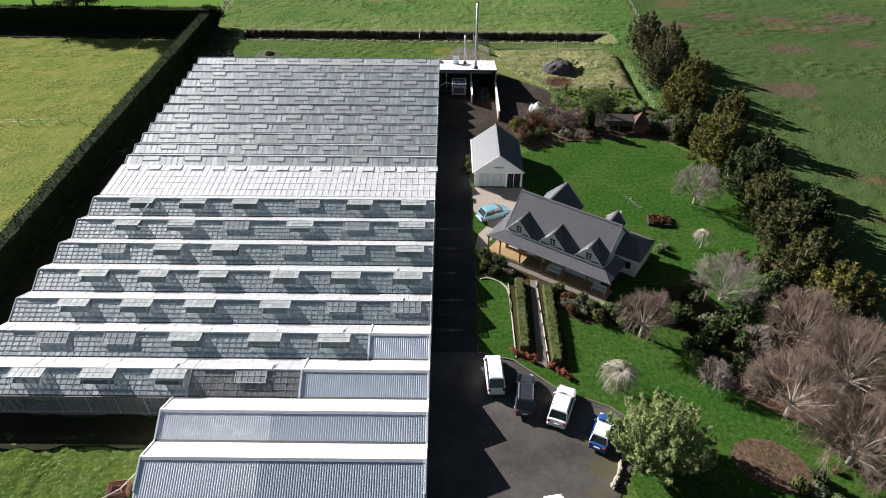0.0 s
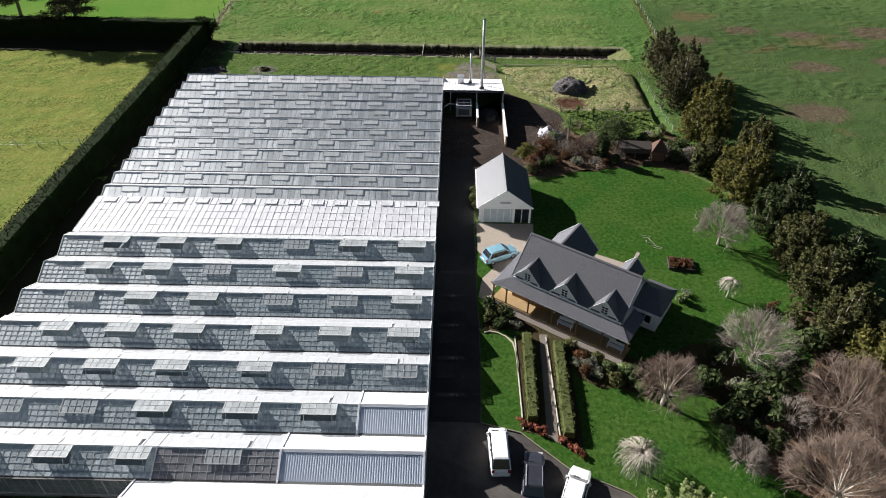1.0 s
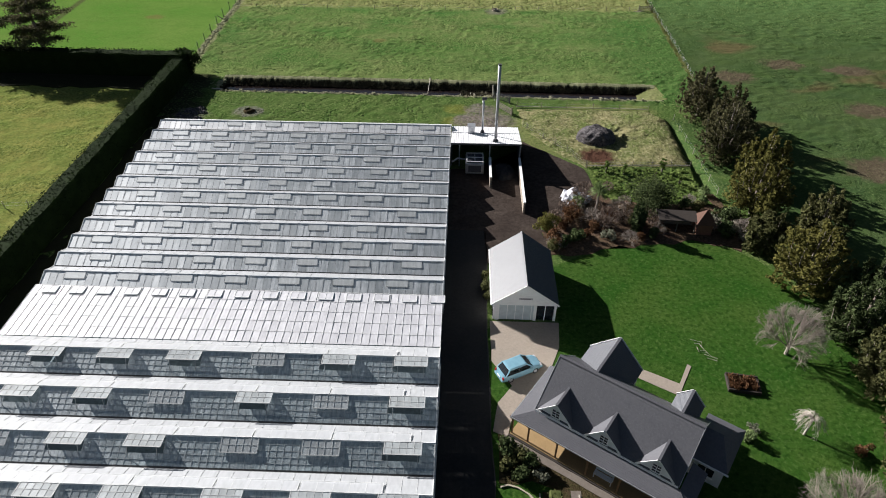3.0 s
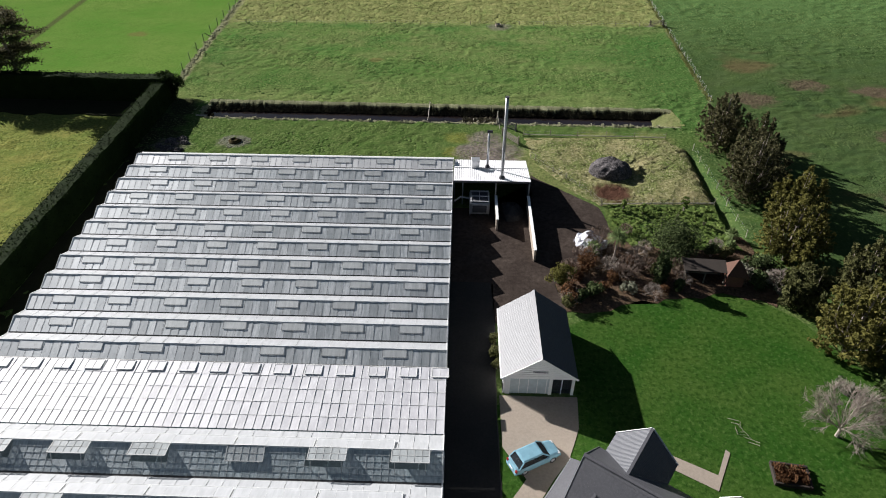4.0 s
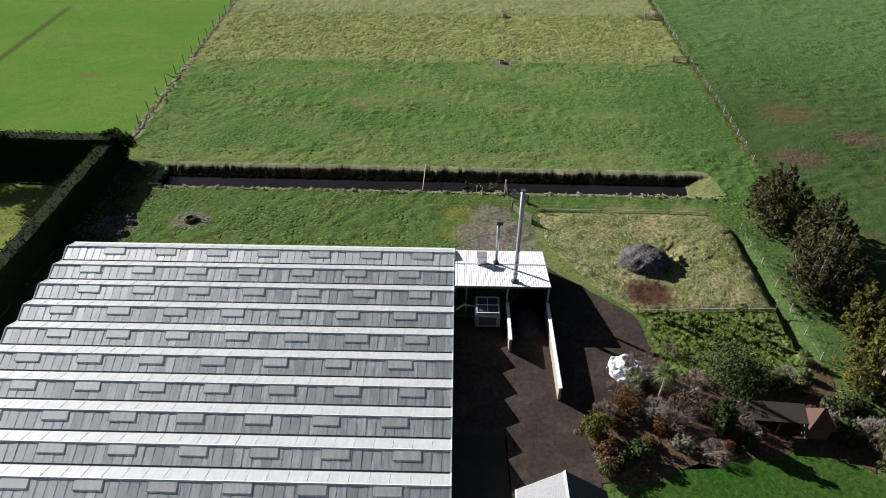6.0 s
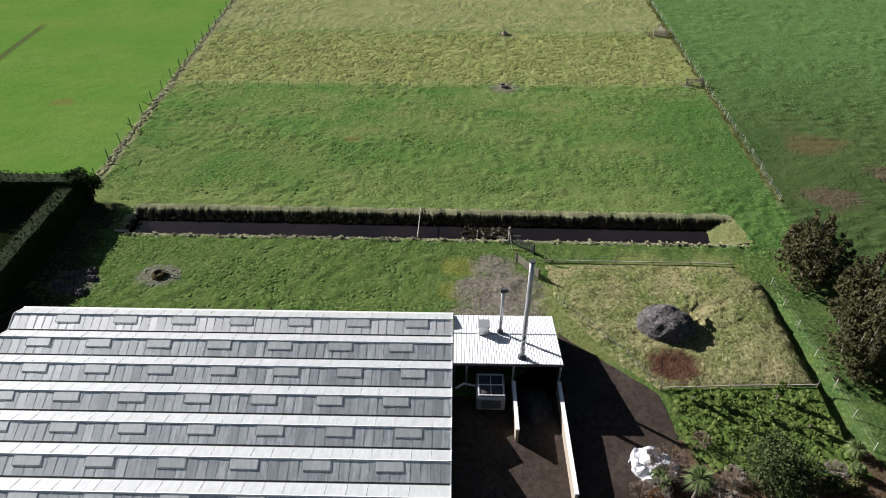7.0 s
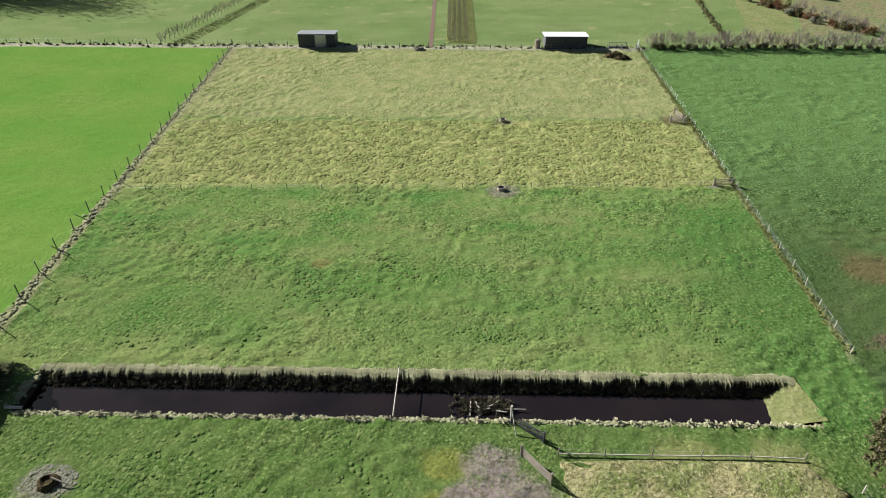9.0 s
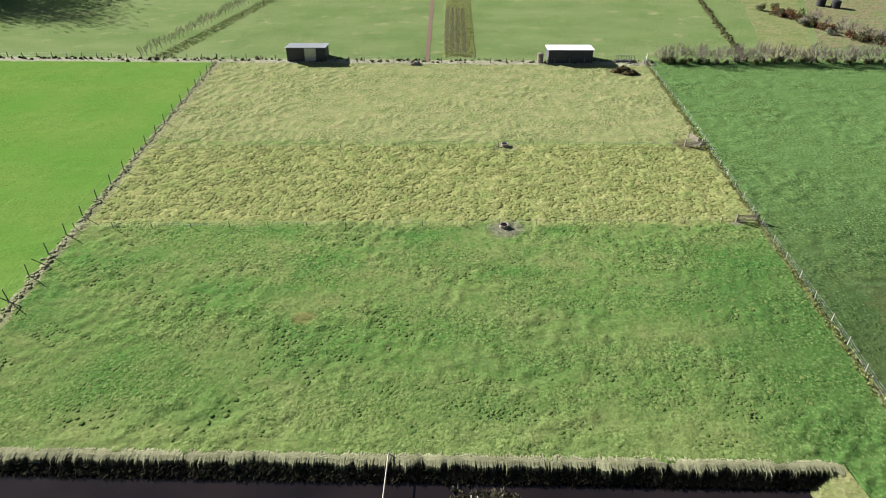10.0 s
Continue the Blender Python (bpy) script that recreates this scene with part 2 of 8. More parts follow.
    allx = spots(nt, allx, px, py, border, ((-0.6, 127.4, 2.6), (-1.2, 123.0, 2.2)), ramp_mix(nt, (0.17, 0.17, 0.04), (0.10, 0.12, 0.03), fine), 0.75)
    allx = spots(nt, allx, px, py, border, ((3.6, 118.5, 6.4), (4.6, 123.5, 5.0), (2.0, 123.0, 3.6), (3.4, 127.4, 3.0)), stony)
    allx = spots(nt, allx, px, py, border, ((36.4, 104.0, 4.6), (36.8, 110.5, 4.6), (36.4, 117.0, 4.4), (35.8, 123.0, 4.2)), ramp_mix(nt, (0.030, 0.066, 0.020), (0.062, 0.092, 0.034), fine), 0.75)
    allx = spots(nt, allx, px, py, border, ((7.5, 177.6, 3.0), (9.2, 204.4, 2.2), (40.2, 179.6, 1.3), (-35, 124.9, 2.6), (-44.2, 123.6, 3.2)), ramp_mix(nt, (0.11, 0.095, 0.08), (0.20, 0.185, 0.15), fine), 0.8)
    allx = spots(nt, allx, px, py, border, ((41.6, 205.4, 3.4), (38.6, 244.4, 3.6)), (0.085, 0.06, 0.04), 0.8)
    allx = spots(nt, allx, px, py, border, ((-68.0, 170.0, 2.2), (-88.0, 162.0, 2.6), (-17.0, 158.0, 1.5)), (0.16, 0.12, 0.05), 0.55)
    close_cropped = calc(nt, "MULTIPLY", step(nt, edge_x, 39.6, 0.6), calc(nt, "SUBTRACT", 1.0, step(nt, ypure, 165.0, 14.0)))
    amount = calc(nt, "MULTIPLY", calc(nt, "MULTIPLY_ADD", tufty, 0.35, 0.40), tilled)
    amount = calc(nt, "MULTIPLY", amount, calc(nt, "MULTIPLY_ADD", close_cropped, -0.6, 1.0))
    allx, dark_fleck = flecks(nt, allx, co, (0.012, 0.036, 0.006), (0.27, 0.31, 0.125), amount, 2.2)
    # earth and dead grass on steep banks
    geo = nt.nodes.new("ShaderNodeNewGeometry")
    nz = nt.nodes.new("ShaderNodeSeparateXYZ")
    nt.links.new(geo.outputs["Normal"], nz.inputs[0])
    steep = calc(nt, "SUBTRACT", 1.0, step(nt, nz.outputs[2], 0.72, 0.12))
    allx = ramp_mix(nt, allx, (0.06, 0.045, 0.03), steep)
    nt.links.new(allx, bs.inputs["Base Color"])
    bs.inputs["Roughness"].default_value, bs.inputs["Specular IOR Level"].default_value = 0.9, 0.0
    lively = calc(nt, "MULTIPLY", calc(nt, "MAXIMUM", calc(nt, "MULTIPLY_ADD", tufty, 0.75, 0.3), calc(nt, "MULTIPLY", rough_y, 0.6)), tilled)
    bump(nt, bs, calc(nt, "MULTIPLY", grain, lively), 0.5, 0.3)
    return m


MID_A, MID_B, MID_C, MID_D = (0.088, 0.160, 0.038), (0.158, 0.182, 0.068), (0.060, 0.158, 0.032), (0.205, 0.225, 0.095)
DRY_A, DRY_B = (0.285, 0.28, 0.115), (0.165, 0.205, 0.066)
FAR_A, FAR_B = (0.245, 0.245, 0.115), (0.165, 0.20, 0.078)
NEAR_A, NEAR_B = (0.058, 0.098, 0.024), (0.100, 0.124, 0.042)
LEFT_A, LEFT_B = (0.086, 0.190, 0.032), (0.122, 0.202, 0.044)
RIGHT_A, RIGHT_B = (0.040, 0.070, 0.026), (0.058, 0.086, 0.033)
M_GROUND = ground_mat()
M_LAWN = grass_mat("lawn", (0.023, 0.070, 0.010), (0.045, 0.086, 0.016), (0.010, 0.036, 0.005), (0.085, 0.14, 0.036), 0.16, 0.7, 2.0, 0.6, 0.12)
M_DRY = grass_mat("dry_grass", (0.26, 0.235, 0.12), (0.115, 0.15, 0.045), (0.06, 0.065, 0.022), (0.43, 0.39, 0.25), 0.22, 0.8, 2.0, 0.9, 0.45, ((20.2, 112.2, 3.2),), (0.075, 0.038, 0.026))
M_RAMP = grass_mat("thin_bank_grass", (0.17, 0.175, 0.075), (0.115, 0.14, 0.05), (0.05, 0.06, 0.02), (0.27, 0.25, 0.15), 0.5, 0.6, 2.4, 0.5, 0.2)
M_ASPHALT = grass_mat("asphalt", (0.048, 0.043, 0.041), (0.098, 0.088, 0.080), (0.03, 0.027, 0.025), (0.13, 0.12, 0.11), 0.14, 0.22, 1.6, 0.1, 0.02, ((13.9, 33.2, 1.6), (13.2, 35.6, 0.8), (13.0, 31.0, 0.9)), (0.085, 0.080, 0.034), 0.5)
M_PATH = stuff_mat("worn_path", (0.15, 0.125, 0.105), (0.11, 0.09, 0.075), (0.19, 0.165, 0.14), 0.5, 4.0, 0.9, 0.3, 0.03)
M_STONE = stuff_mat("pale_stone", (0.36, 0.31, 0.23), (0.25, 0.22, 0.17), (0.45, 0.40, 0.31), 1.2, 5.0, 0.9, 0.4, 0.04)
# the drive's asphalt, darkened to carry the glasshouse's shade
M_LANE = stuff_mat("asphalt_in_shade", (0.020, 0.019, 0.018), (0.034, 0.032, 0.029), None, 0.35, 4.0, 0.85, 0.25, 0.02)
M_DIRT = stuff_mat("yard_dirt", (0.038, 0.029, 0.025), (0.090, 0.071, 0.060), (0.027, 0.021, 0.018), 0.22, 2.0, 0.95, 0.5, 0.05, spec=0.02)
M_CONCRETE = stuff_mat("concrete", (0.30, 0.25, 0.20), (0.24, 0.20, 0.165), (0.34, 0.29, 0.24), 0.4, 5.0, 0.85, 0.2, 0.02)
M_BED = stuff_mat("garden_soil", (0.05, 0.035, 0.022), (0.085, 0.055, 0.035), (0.04, 0.045, 0.015), 0.5, 5.0, 0.95, 0.9, 0.12, spec=0.02)
# near-black ground colour that stands in for deep shade
M_SHADE_GROUND = stuff_mat("painted_shade_ground", (0.028, 0.026, 0.018), (0.036, 0.034, 0.020), (0.02, 0.025, 0.01), 0.4, 4.0, 0.95, 0.6, 0.08, spec=0.02)
M_LITTER = grass_mat("leaf_litter", (0.115, 0.072, 0.05), (0.078, 0.056, 0.034), (0.03, 0.024, 0.016), (0.21, 0.15, 0.11), 0.4, 0.65, 2.6, 0.6, 0.2)
M_LEAF_WEED = leaf_mat("coarse_weed_foliage", (0.10, 0.165, 0.036), (0.21, 0.26, 0.085))
M_WEEDS = grass_mat("weedy_grass", (0.046, 0.086, 0.020), (0.09, 0.118, 0.034), (0.02, 0.04, 0.008), (0.17, 0.20, 0.07), 0.45, 0.6, 1.8, 0.7, 0.35)
M_ROCK = grass_mat("rubble_heap", (0.125, 0.115, 0.118), (0.085, 0.078, 0.08), (0.025, 0.023, 0.025), (0.30, 0.28, 0.275), 0.7, 0.9, 3.4, 0.9, 0.3)
M_TRACK = stuff_mat("track_earth", (0.14, 0.085, 0.055), (0.11, 0.07, 0.045), None, 0.4, 3.0, 0.95, 0.4, 0.05)
M_ROOF_GREY = stuff_mat("dark_glossy_roof_sheet", (0.074, 0.079, 0.094), (0.062, 0.067, 0.081), None, 0.3, 2.0, 0.47, 0.0, spec=0.4)
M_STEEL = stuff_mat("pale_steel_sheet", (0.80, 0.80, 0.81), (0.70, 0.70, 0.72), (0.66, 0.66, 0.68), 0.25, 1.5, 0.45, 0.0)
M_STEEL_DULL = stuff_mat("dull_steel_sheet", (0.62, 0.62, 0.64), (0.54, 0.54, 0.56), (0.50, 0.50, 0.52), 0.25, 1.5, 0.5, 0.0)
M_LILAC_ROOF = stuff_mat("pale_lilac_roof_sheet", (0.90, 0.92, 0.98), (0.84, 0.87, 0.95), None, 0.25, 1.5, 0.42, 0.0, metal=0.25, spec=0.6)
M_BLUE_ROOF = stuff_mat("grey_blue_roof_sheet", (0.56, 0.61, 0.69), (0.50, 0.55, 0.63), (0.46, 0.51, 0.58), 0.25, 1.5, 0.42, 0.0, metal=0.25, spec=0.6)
M_GALV = stuff_mat("galvanised_steel", (0.55, 0.56, 0.58), (0.42, 0.43, 0.45), None, 1.5, 8.0, 0.4, 0.1, 0.01, metal=0.6)
M_FRAME = stuff_mat("painted_glazing_bar", (0.80, 0.81, 0.80), (0.62, 0.63, 0.62), None, 1.0, 8.0, 0.6, 0.0)
M_FRAME_VENT = stuff_mat("vent_frame", (0.50, 0.51, 0.51), (0.40, 0.41, 0.41), None, 1.0, 8.0, 0.6, 0.0)
M_FRAME_MID = stuff_mat("grey_glazing_bar", (0.50, 0.52, 0.52), (0.38, 0.40, 0.40), None, 1.0, 8.0, 0.6, 0.0)
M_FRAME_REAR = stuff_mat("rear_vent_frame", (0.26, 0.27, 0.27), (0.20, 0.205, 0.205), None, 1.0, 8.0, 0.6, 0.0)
M_INSIDE = stuff_mat("glasshouse_floor", (0.18, 0.24, 0.26), (0.12, 0.17, 0.19), (0.25, 0.32, 0.35), 0.5, 4.0, 0.9, 0.3, 0.03)
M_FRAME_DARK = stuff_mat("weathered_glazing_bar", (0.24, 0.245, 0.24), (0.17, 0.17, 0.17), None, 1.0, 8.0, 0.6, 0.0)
M_GUTTER = stuff_mat("dark_gutter", (0.09, 0.09, 0.09), (0.05, 0.05, 0.05), None, 1.0, 6.0, 0.6, 0.0)
M_WHITE = stuff_mat("white_weatherboard", (0.84, 0.84, 0.83), (0.79, 0.79, 0.79), (0.74, 0.74, 0.73), 0.8, 6.0, 0.55, 0.1, 0.01)
M_SLATE = stuff_mat("dark_roof_tile", (0.092, 0.092, 0.102), (0.074, 0.074, 0.084), (0.115, 0.115, 0.126), 0.7, 5.0, 0.5, 0.2, 0.02)
M_WOOD = stuff_mat("stained_timber", (0.30, 0.17, 0.08), (0.22, 0.12, 0.055), None, 1.5, 8.0, 0.6, 0.2, 0.01)
M_DECK = stuff_mat("veranda_boards", (0.40, 0.27, 0.13), (0.30, 0.20, 0.10), None, 1.0, 6.0, 0.7, 0.2, 0.01)
M_OLD_WOOD = stuff_mat("weathered_timber", (0.19, 0.165, 0.13), (0.13, 0.115, 0.09), (0.24, 0.21, 0.17), 1.5, 9.0, 0.85, 0.3, 0.02)
M_PALE_WOOD = stuff_mat("bleached_timber", (0.55, 0.50, 0.43), (0.42, 0.38, 0.32), None, 1.5, 9.0, 0.85, 0.3, 0.02)
M_BARK = stuff_mat("grey_bark", (0.23, 0.19, 0.16), (0.16, 0.13, 0.11), (0.30, 0.26, 0.23), 1.5, 8.0, 0.9, 0.4, 0.02)
M_BARK_PALE = stuff_mat("pale_bark", (0.52, 0.47, 0.41), (0.38, 0.33, 0.28), None, 1.5, 8.0, 0.9, 0.3, 0.02)
M_TWIG_TAN = stuff_mat("tan_twigs", (0.34, 0.295, 0.245), (0.25, 0.215, 0.18), (0.42, 0.375, 0.32), 1.5, 8.0, 0.9, 0.3, 0.02)
M_BARK_RED = stuff_mat("red_brown_twigs", (0.17, 0.122, 0.095), (0.125, 0.09, 0.07), (0.215, 0.16, 0.13), 1.5, 8.0, 0.9, 0.3, 0.02)
M_BRICK = stuff_mat("red_brick", (0.20, 0.085, 0.06), (0.15, 0.07, 0.05), (0.24, 0.12, 0.09), 1.5, 9.0, 0.9, 0.4, 0.02)
M_TERRA = stuff_mat("brown_shingle", (0.12, 0.06, 0.042), (0.085, 0.045, 0.032), None, 1.5, 6.0, 0.85, 0.4, 0.02)
M_DARK_WOOD = stuff_mat("dark_stained_boards", (0.048, 0.038, 0.032), (0.03, 0.025, 0.021), None, 0.8, 5.0, 0.85, 0.3, 0.02)
M_DARK_METAL = stuff_mat("dark_shed_cladding", (0.075, 0.075, 0.085), (0.05, 0.05, 0.06), None, 0.8, 4.0, 0.6, 0.1, 0.02)
M_BLACK = stuff_mat("black_rubber", (0.018, 0.018, 0.02), (0.028, 0.028, 0.03), None, 2.0, 9.0, 0.7, 0.1, 0.01)
M_PLASTIC = stuff_mat("white_plastic_sheet", (0.78, 0.79, 0.82), (0.62, 0.64, 0.70), (0.5, 0.5, 0.55), 1.2, 3.0, 0.5, 0.6, 0.08)
M_LEAF_DARK = leaf_mat("dark_olive_foliage", (0.060, 0.062, 0.030), (0.175, 0.160, 0.084))
M_LEAF_GOLD = leaf_mat("golden_green_foliage", (0.095, 0.094, 0.026), (0.20, 0.185, 0.058))
M_LEAF_OLIVE = leaf_mat("olive_green_foliage", (0.066, 0.074, 0.030), (0.165, 0.160, 0.068))
M_LEAF_GREEN = leaf_mat("deep_green_foliage", (0.042, 0.064, 0.026), (0.115, 0.142, 0.060))
M_LEAF_LIGHT = leaf_mat("grey_green_foliage", (0.12, 0.18, 0.07), (0.27, 0.33, 0.145))
M_LEAF_FEATHER = leaf_mat("feathery_yellow_green_foliage", (0.19, 0.25, 0.10), (0.40, 0.45, 0.20))
M_LEAF_HEDGE = leaf_mat("clipped_hedge_foliage", (0.014, 0.026, 0.008), (0.032, 0.052, 0.016))
M_LEAF_BOX = leaf_mat("pale_green_hedge_foliage", (0.085, 0.105, 0.036), (0.165, 0.18, 0.072))
M_LEAF_RUST = leaf_mat("rust_brown_foliage", (0.11, 0.058, 0.032), (0.19, 0.10, 0.05))
M_LEAF_RED = leaf_mat("salmon_red_foliage", (0.26, 0.09, 0.06), (0.36, 0.15, 0.09))
M_LEAF_SILVER = leaf_mat("silver_grey_foliage", (0.17, 0.18, 0.13), (0.30, 0.30, 0.22))
M_STRAW_THIN = leaf_mat("thin_straw_grass", (0.40, 0.38, 0.25), (0.64, 0.60, 0.47), 0.9)
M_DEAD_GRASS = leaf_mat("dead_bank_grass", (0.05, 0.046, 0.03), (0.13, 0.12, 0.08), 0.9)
M_BANK_CLUMP = leaf_mat("grey_straw_clump", (0.235, 0.24, 0.13), (0.45, 0.45, 0.28), 0.9)
M_GRASS_CLUMP = leaf_mat("grazed_grass_clump", (0.075, 0.150, 0.034), (0.20, 0.245, 0.085), 0.9)
M_STUBBLE = grass_mat("stubble", (0.185, 0.19, 0.088), (0.115, 0.155, 0.052), (0.08, 0.09, 0.03), (0.33, 0.29, 0.16), 0.25, 0.5, 0.9)
M_ROUGH_PLOT = grass_mat("rough_plot", (0.175, 0.15, 0.085), (0.125, 0.165, 0.062), (0.06, 0.05, 0.03), (0.32, 0.27, 0.19), 0.2, 0.6, 0.8)
M_TUFT = leaf_mat("tussock_grass", (0.17, 0.20, 0.06), (0.32, 0.33, 0.13), 0.9)


def water_mat():
    m, nt, bs, co = base("still_pond_water")
    col = ramp_mix(nt, (0.008, 0.006, 0.0065), (0.014, 0.010, 0.010), noise_fac(nt, co, 0.15))
    nt.links.new(col, bs.inputs["Base Color"])
    bs.inputs["Roughness"].default_value = 0.06
    bs.inputs["Specular IOR Level"].default_value = 0.4
    bump(nt, bs, noise_fac(nt, co, 3.0, 0.0, 1.0), 0.04, 0.02)
    return m


def glass_mat(name, dirt, dirt2, clear, rough=0.18, streak=(1.2, 0.25, 0.25), contrast=(0.35, 0.65), through_light=0.35, odd=1.0, west_sheen=0.0, sheen=0.0):
    """Dirty or whitewashed horticultural glass: part see-through, part pale film, with runs down the slope."""
    m, nt, bs, co = base(name)
    geo = nt.nodes.new("ShaderNodeNewGeometry")
    co = geo.outputs["Position"]
    run = noise_fac(nt, co, 1.9, *contrast, 7.0, streak, 0.66)
    blot = noise_fac(nt, co, 0.12, 0.35, 0.65)
    rnd = nt.nodes.new("ShaderNodeObjectInfo")
    each = calc(nt, "MULTIPLY", calc(nt, "FRACT", calc(nt, "ADD", geo.outputs["Random Per Island"], rnd.outputs["Random"]), 0.0), odd)
    col = ramp_mix(nt, dirt, dirt2, run)
    col = ramp_mix(nt, col, tuple(0.72 * v for v in dirt), calc(nt, "MULTIPLY", each, 0.6))
    if west_sheen:                                                     # panes painted paler westwards, for the gloss towards the sun
        sep = nt.nodes.new("ShaderNodeSeparateXYZ")
        nt.links.new(co, sep.inputs[0])
        thick = calc(nt, "SUBTRACT", 1.0, step(nt, calc(nt, "MULTIPLY_ADD", blot, 9.0, sep.outputs[0]), -26.0, 15.0))
        col = ramp_mix(nt, col, (0.90, 0.935, 0.955), calc(nt, "MULTIPLY", thick, west_sheen))
        speck = noise_fac(nt, co, 3.2, 0.55, 0.7, 6.0, (1.0, 0.5, 0.5), 0.7)
        col = ramp_mix(nt, col, tuple(0.5 * v for v in dirt), calc(nt, "MULTIPLY", speck, 0.35))
    nt.links.new(col, bs.inputs["Base Color"])
    bs.inputs["Roughness"].default_value = rough
    bs.inputs["Specular IOR Level"].default_value = 1.0
    bs.inputs["Coat Weight"].default_value, bs.inputs["Coat Roughness"].default_value = 1.0, 0.6
    bs.inputs["Metallic"].default_value = sheen
    film = calc(nt, "MULTIPLY_ADD", run, -0.35 * clear, 1.0 - 0.5 * clear)
    film = calc(nt, "SUBTRACT", film, calc(nt, "MULTIPLY", calc(nt, "ADD", blot, each), 0.25 * clear))
    tl, tr = nt.nodes.new("ShaderNodeBsdfTranslucent"), nt.nodes.new("ShaderNodeBsdfTransparent")
    nt.links.new(col, tl.inputs[0])
    m1, m2 = nt.nodes.new("ShaderNodeMixShader"), nt.nodes.new("ShaderNodeMixShader")
    m1.inputs[0].default_value = through_light
    nt.links.new(bs.outputs[0], m1.inputs[1])
    nt.links.new(tl.outputs[0], m1.inputs[2])
    nt.links.new(film, m2.inputs[0])
    nt.links.new(tr.outputs[0], m2.inputs[1])
    nt.links.new(m1.outputs[0], m2.inputs[2])
    nt.links.new(m2.outputs[0], nt.nodes["Material Output"].inputs[0])
    return m


def paint_mat(name, col, rough=0.25, metal=0.0):
    m, nt, bs, co = base(name)
    c = ramp_mix(nt, col, tuple(0.85 * v for v in col), noise_fac(nt, co, 2.0))
    nt.links.new(c, bs.inputs["Base Color"])
    bs.inputs["Roughness"].default_value, bs.inputs["Metallic"].default_value = rough, metal
    bs.inputs["Coat Weight"].default_value = 0.4
    return m


M_WATER = water_mat()
M_GLASS_FRONT = glass_mat("clear_dirty_glass", (0.66, 0.75, 0.79), (0.36, 0.46, 0.49), 0.42, 0.5, (2.2, 0.7, 0.7), (0.36, 0.64), through_light=0.22, odd=0.8, west_sheen=0.6, sheen=0.35)
M_GLASS_VENT = glass_mat("vent_glass", (0.66, 0.70, 0.71), (0.52, 0.56, 0.57), 0.35, through_light=0.2)
M_GLASS_NORTH = glass_mat("limewashed_glass", (0.58, 0.59, 0.61), (0.42, 0.44, 0.45), 0.1, 0.35, (1.5, 0.4, 0.4), (0.3, 0.75), 0.1, 0.4)
M_GLASS_BACK = glass_mat("grey_filmed_glass", (0.555, 0.60, 0.62), (0.95, 0.98, 1.0), 0.22, 0.5, (1.8, 0.3, 0.3), (0.42, 0.58), 0.2, 1.0, west_sheen=0.6, sheen=0.4)
M_GLASS_END = glass_mat("whitened_end_glass", (0.88, 0.88, 0.88), (0.96, 0.96, 0.96), 0.08, 0.5, (1.8, 0.3, 0.3), through_light=0.15, odd=0.4, west_sheen=0.3, sheen=0.45)
M_GLASS_BACK_VENT = glass_mat("rear_vent_glass", (0.52, 0.55, 0.55), (0.82, 0.84, 0.84), 0.25, 0.6, (1.8, 0.3, 0.3), through_light=0.2, odd=0.6, west_sheen=0.4, sheen=0.3)
M_GLASS_BAND = glass_mat("whitewashed_panel", (0.64, 0.64, 0.67), (0.46, 0.46, 0.49), 0.05, 0.5, (0.6, 0.3, 0.3), through_light=0.08, odd=0.35)
M_GLASS_WALL = glass_mat("side_wall_glass", (0.16, 0.18, 0.18), (0.11, 0.13, 0.13), 0.2, through_light=0.1)
M_GLASS_MOSS = glass_mat("mossy_dark_glass", (0.20, 0.195, 0.20), (0.27, 0.265, 0.28), 0.25, through_light=0.1)
M_PANE = paint_mat("dark_window_glass", (0.02, 0.025, 0.03), 0.05)
M_CAR_WHITE, M_CAR_GREY = paint_mat("white_car_paint", (0.80, 0.80, 0.80)), paint_mat("dark_grey_car_paint", (0.045, 0.047, 0.06), 0.3, 0.3)
M_CAR_BLUE, M_CAR_SKY = paint_mat("royal_blue_car_paint", (0.02, 0.09, 0.30)), paint_mat("light_blue_car_paint", (0.20, 0.37, 0.46))
M_LAMP_RED, M_LAMP_CLEAR = paint_mat("red_lamp_lens", (0.35, 0.015, 0.015)), paint_mat("clear_lamp_lens", (0.55, 0.56, 0.58))
M_PRIMER = paint_mat("pale_blue_garage_door", (0.50, 0.57, 0.60), 0.4)


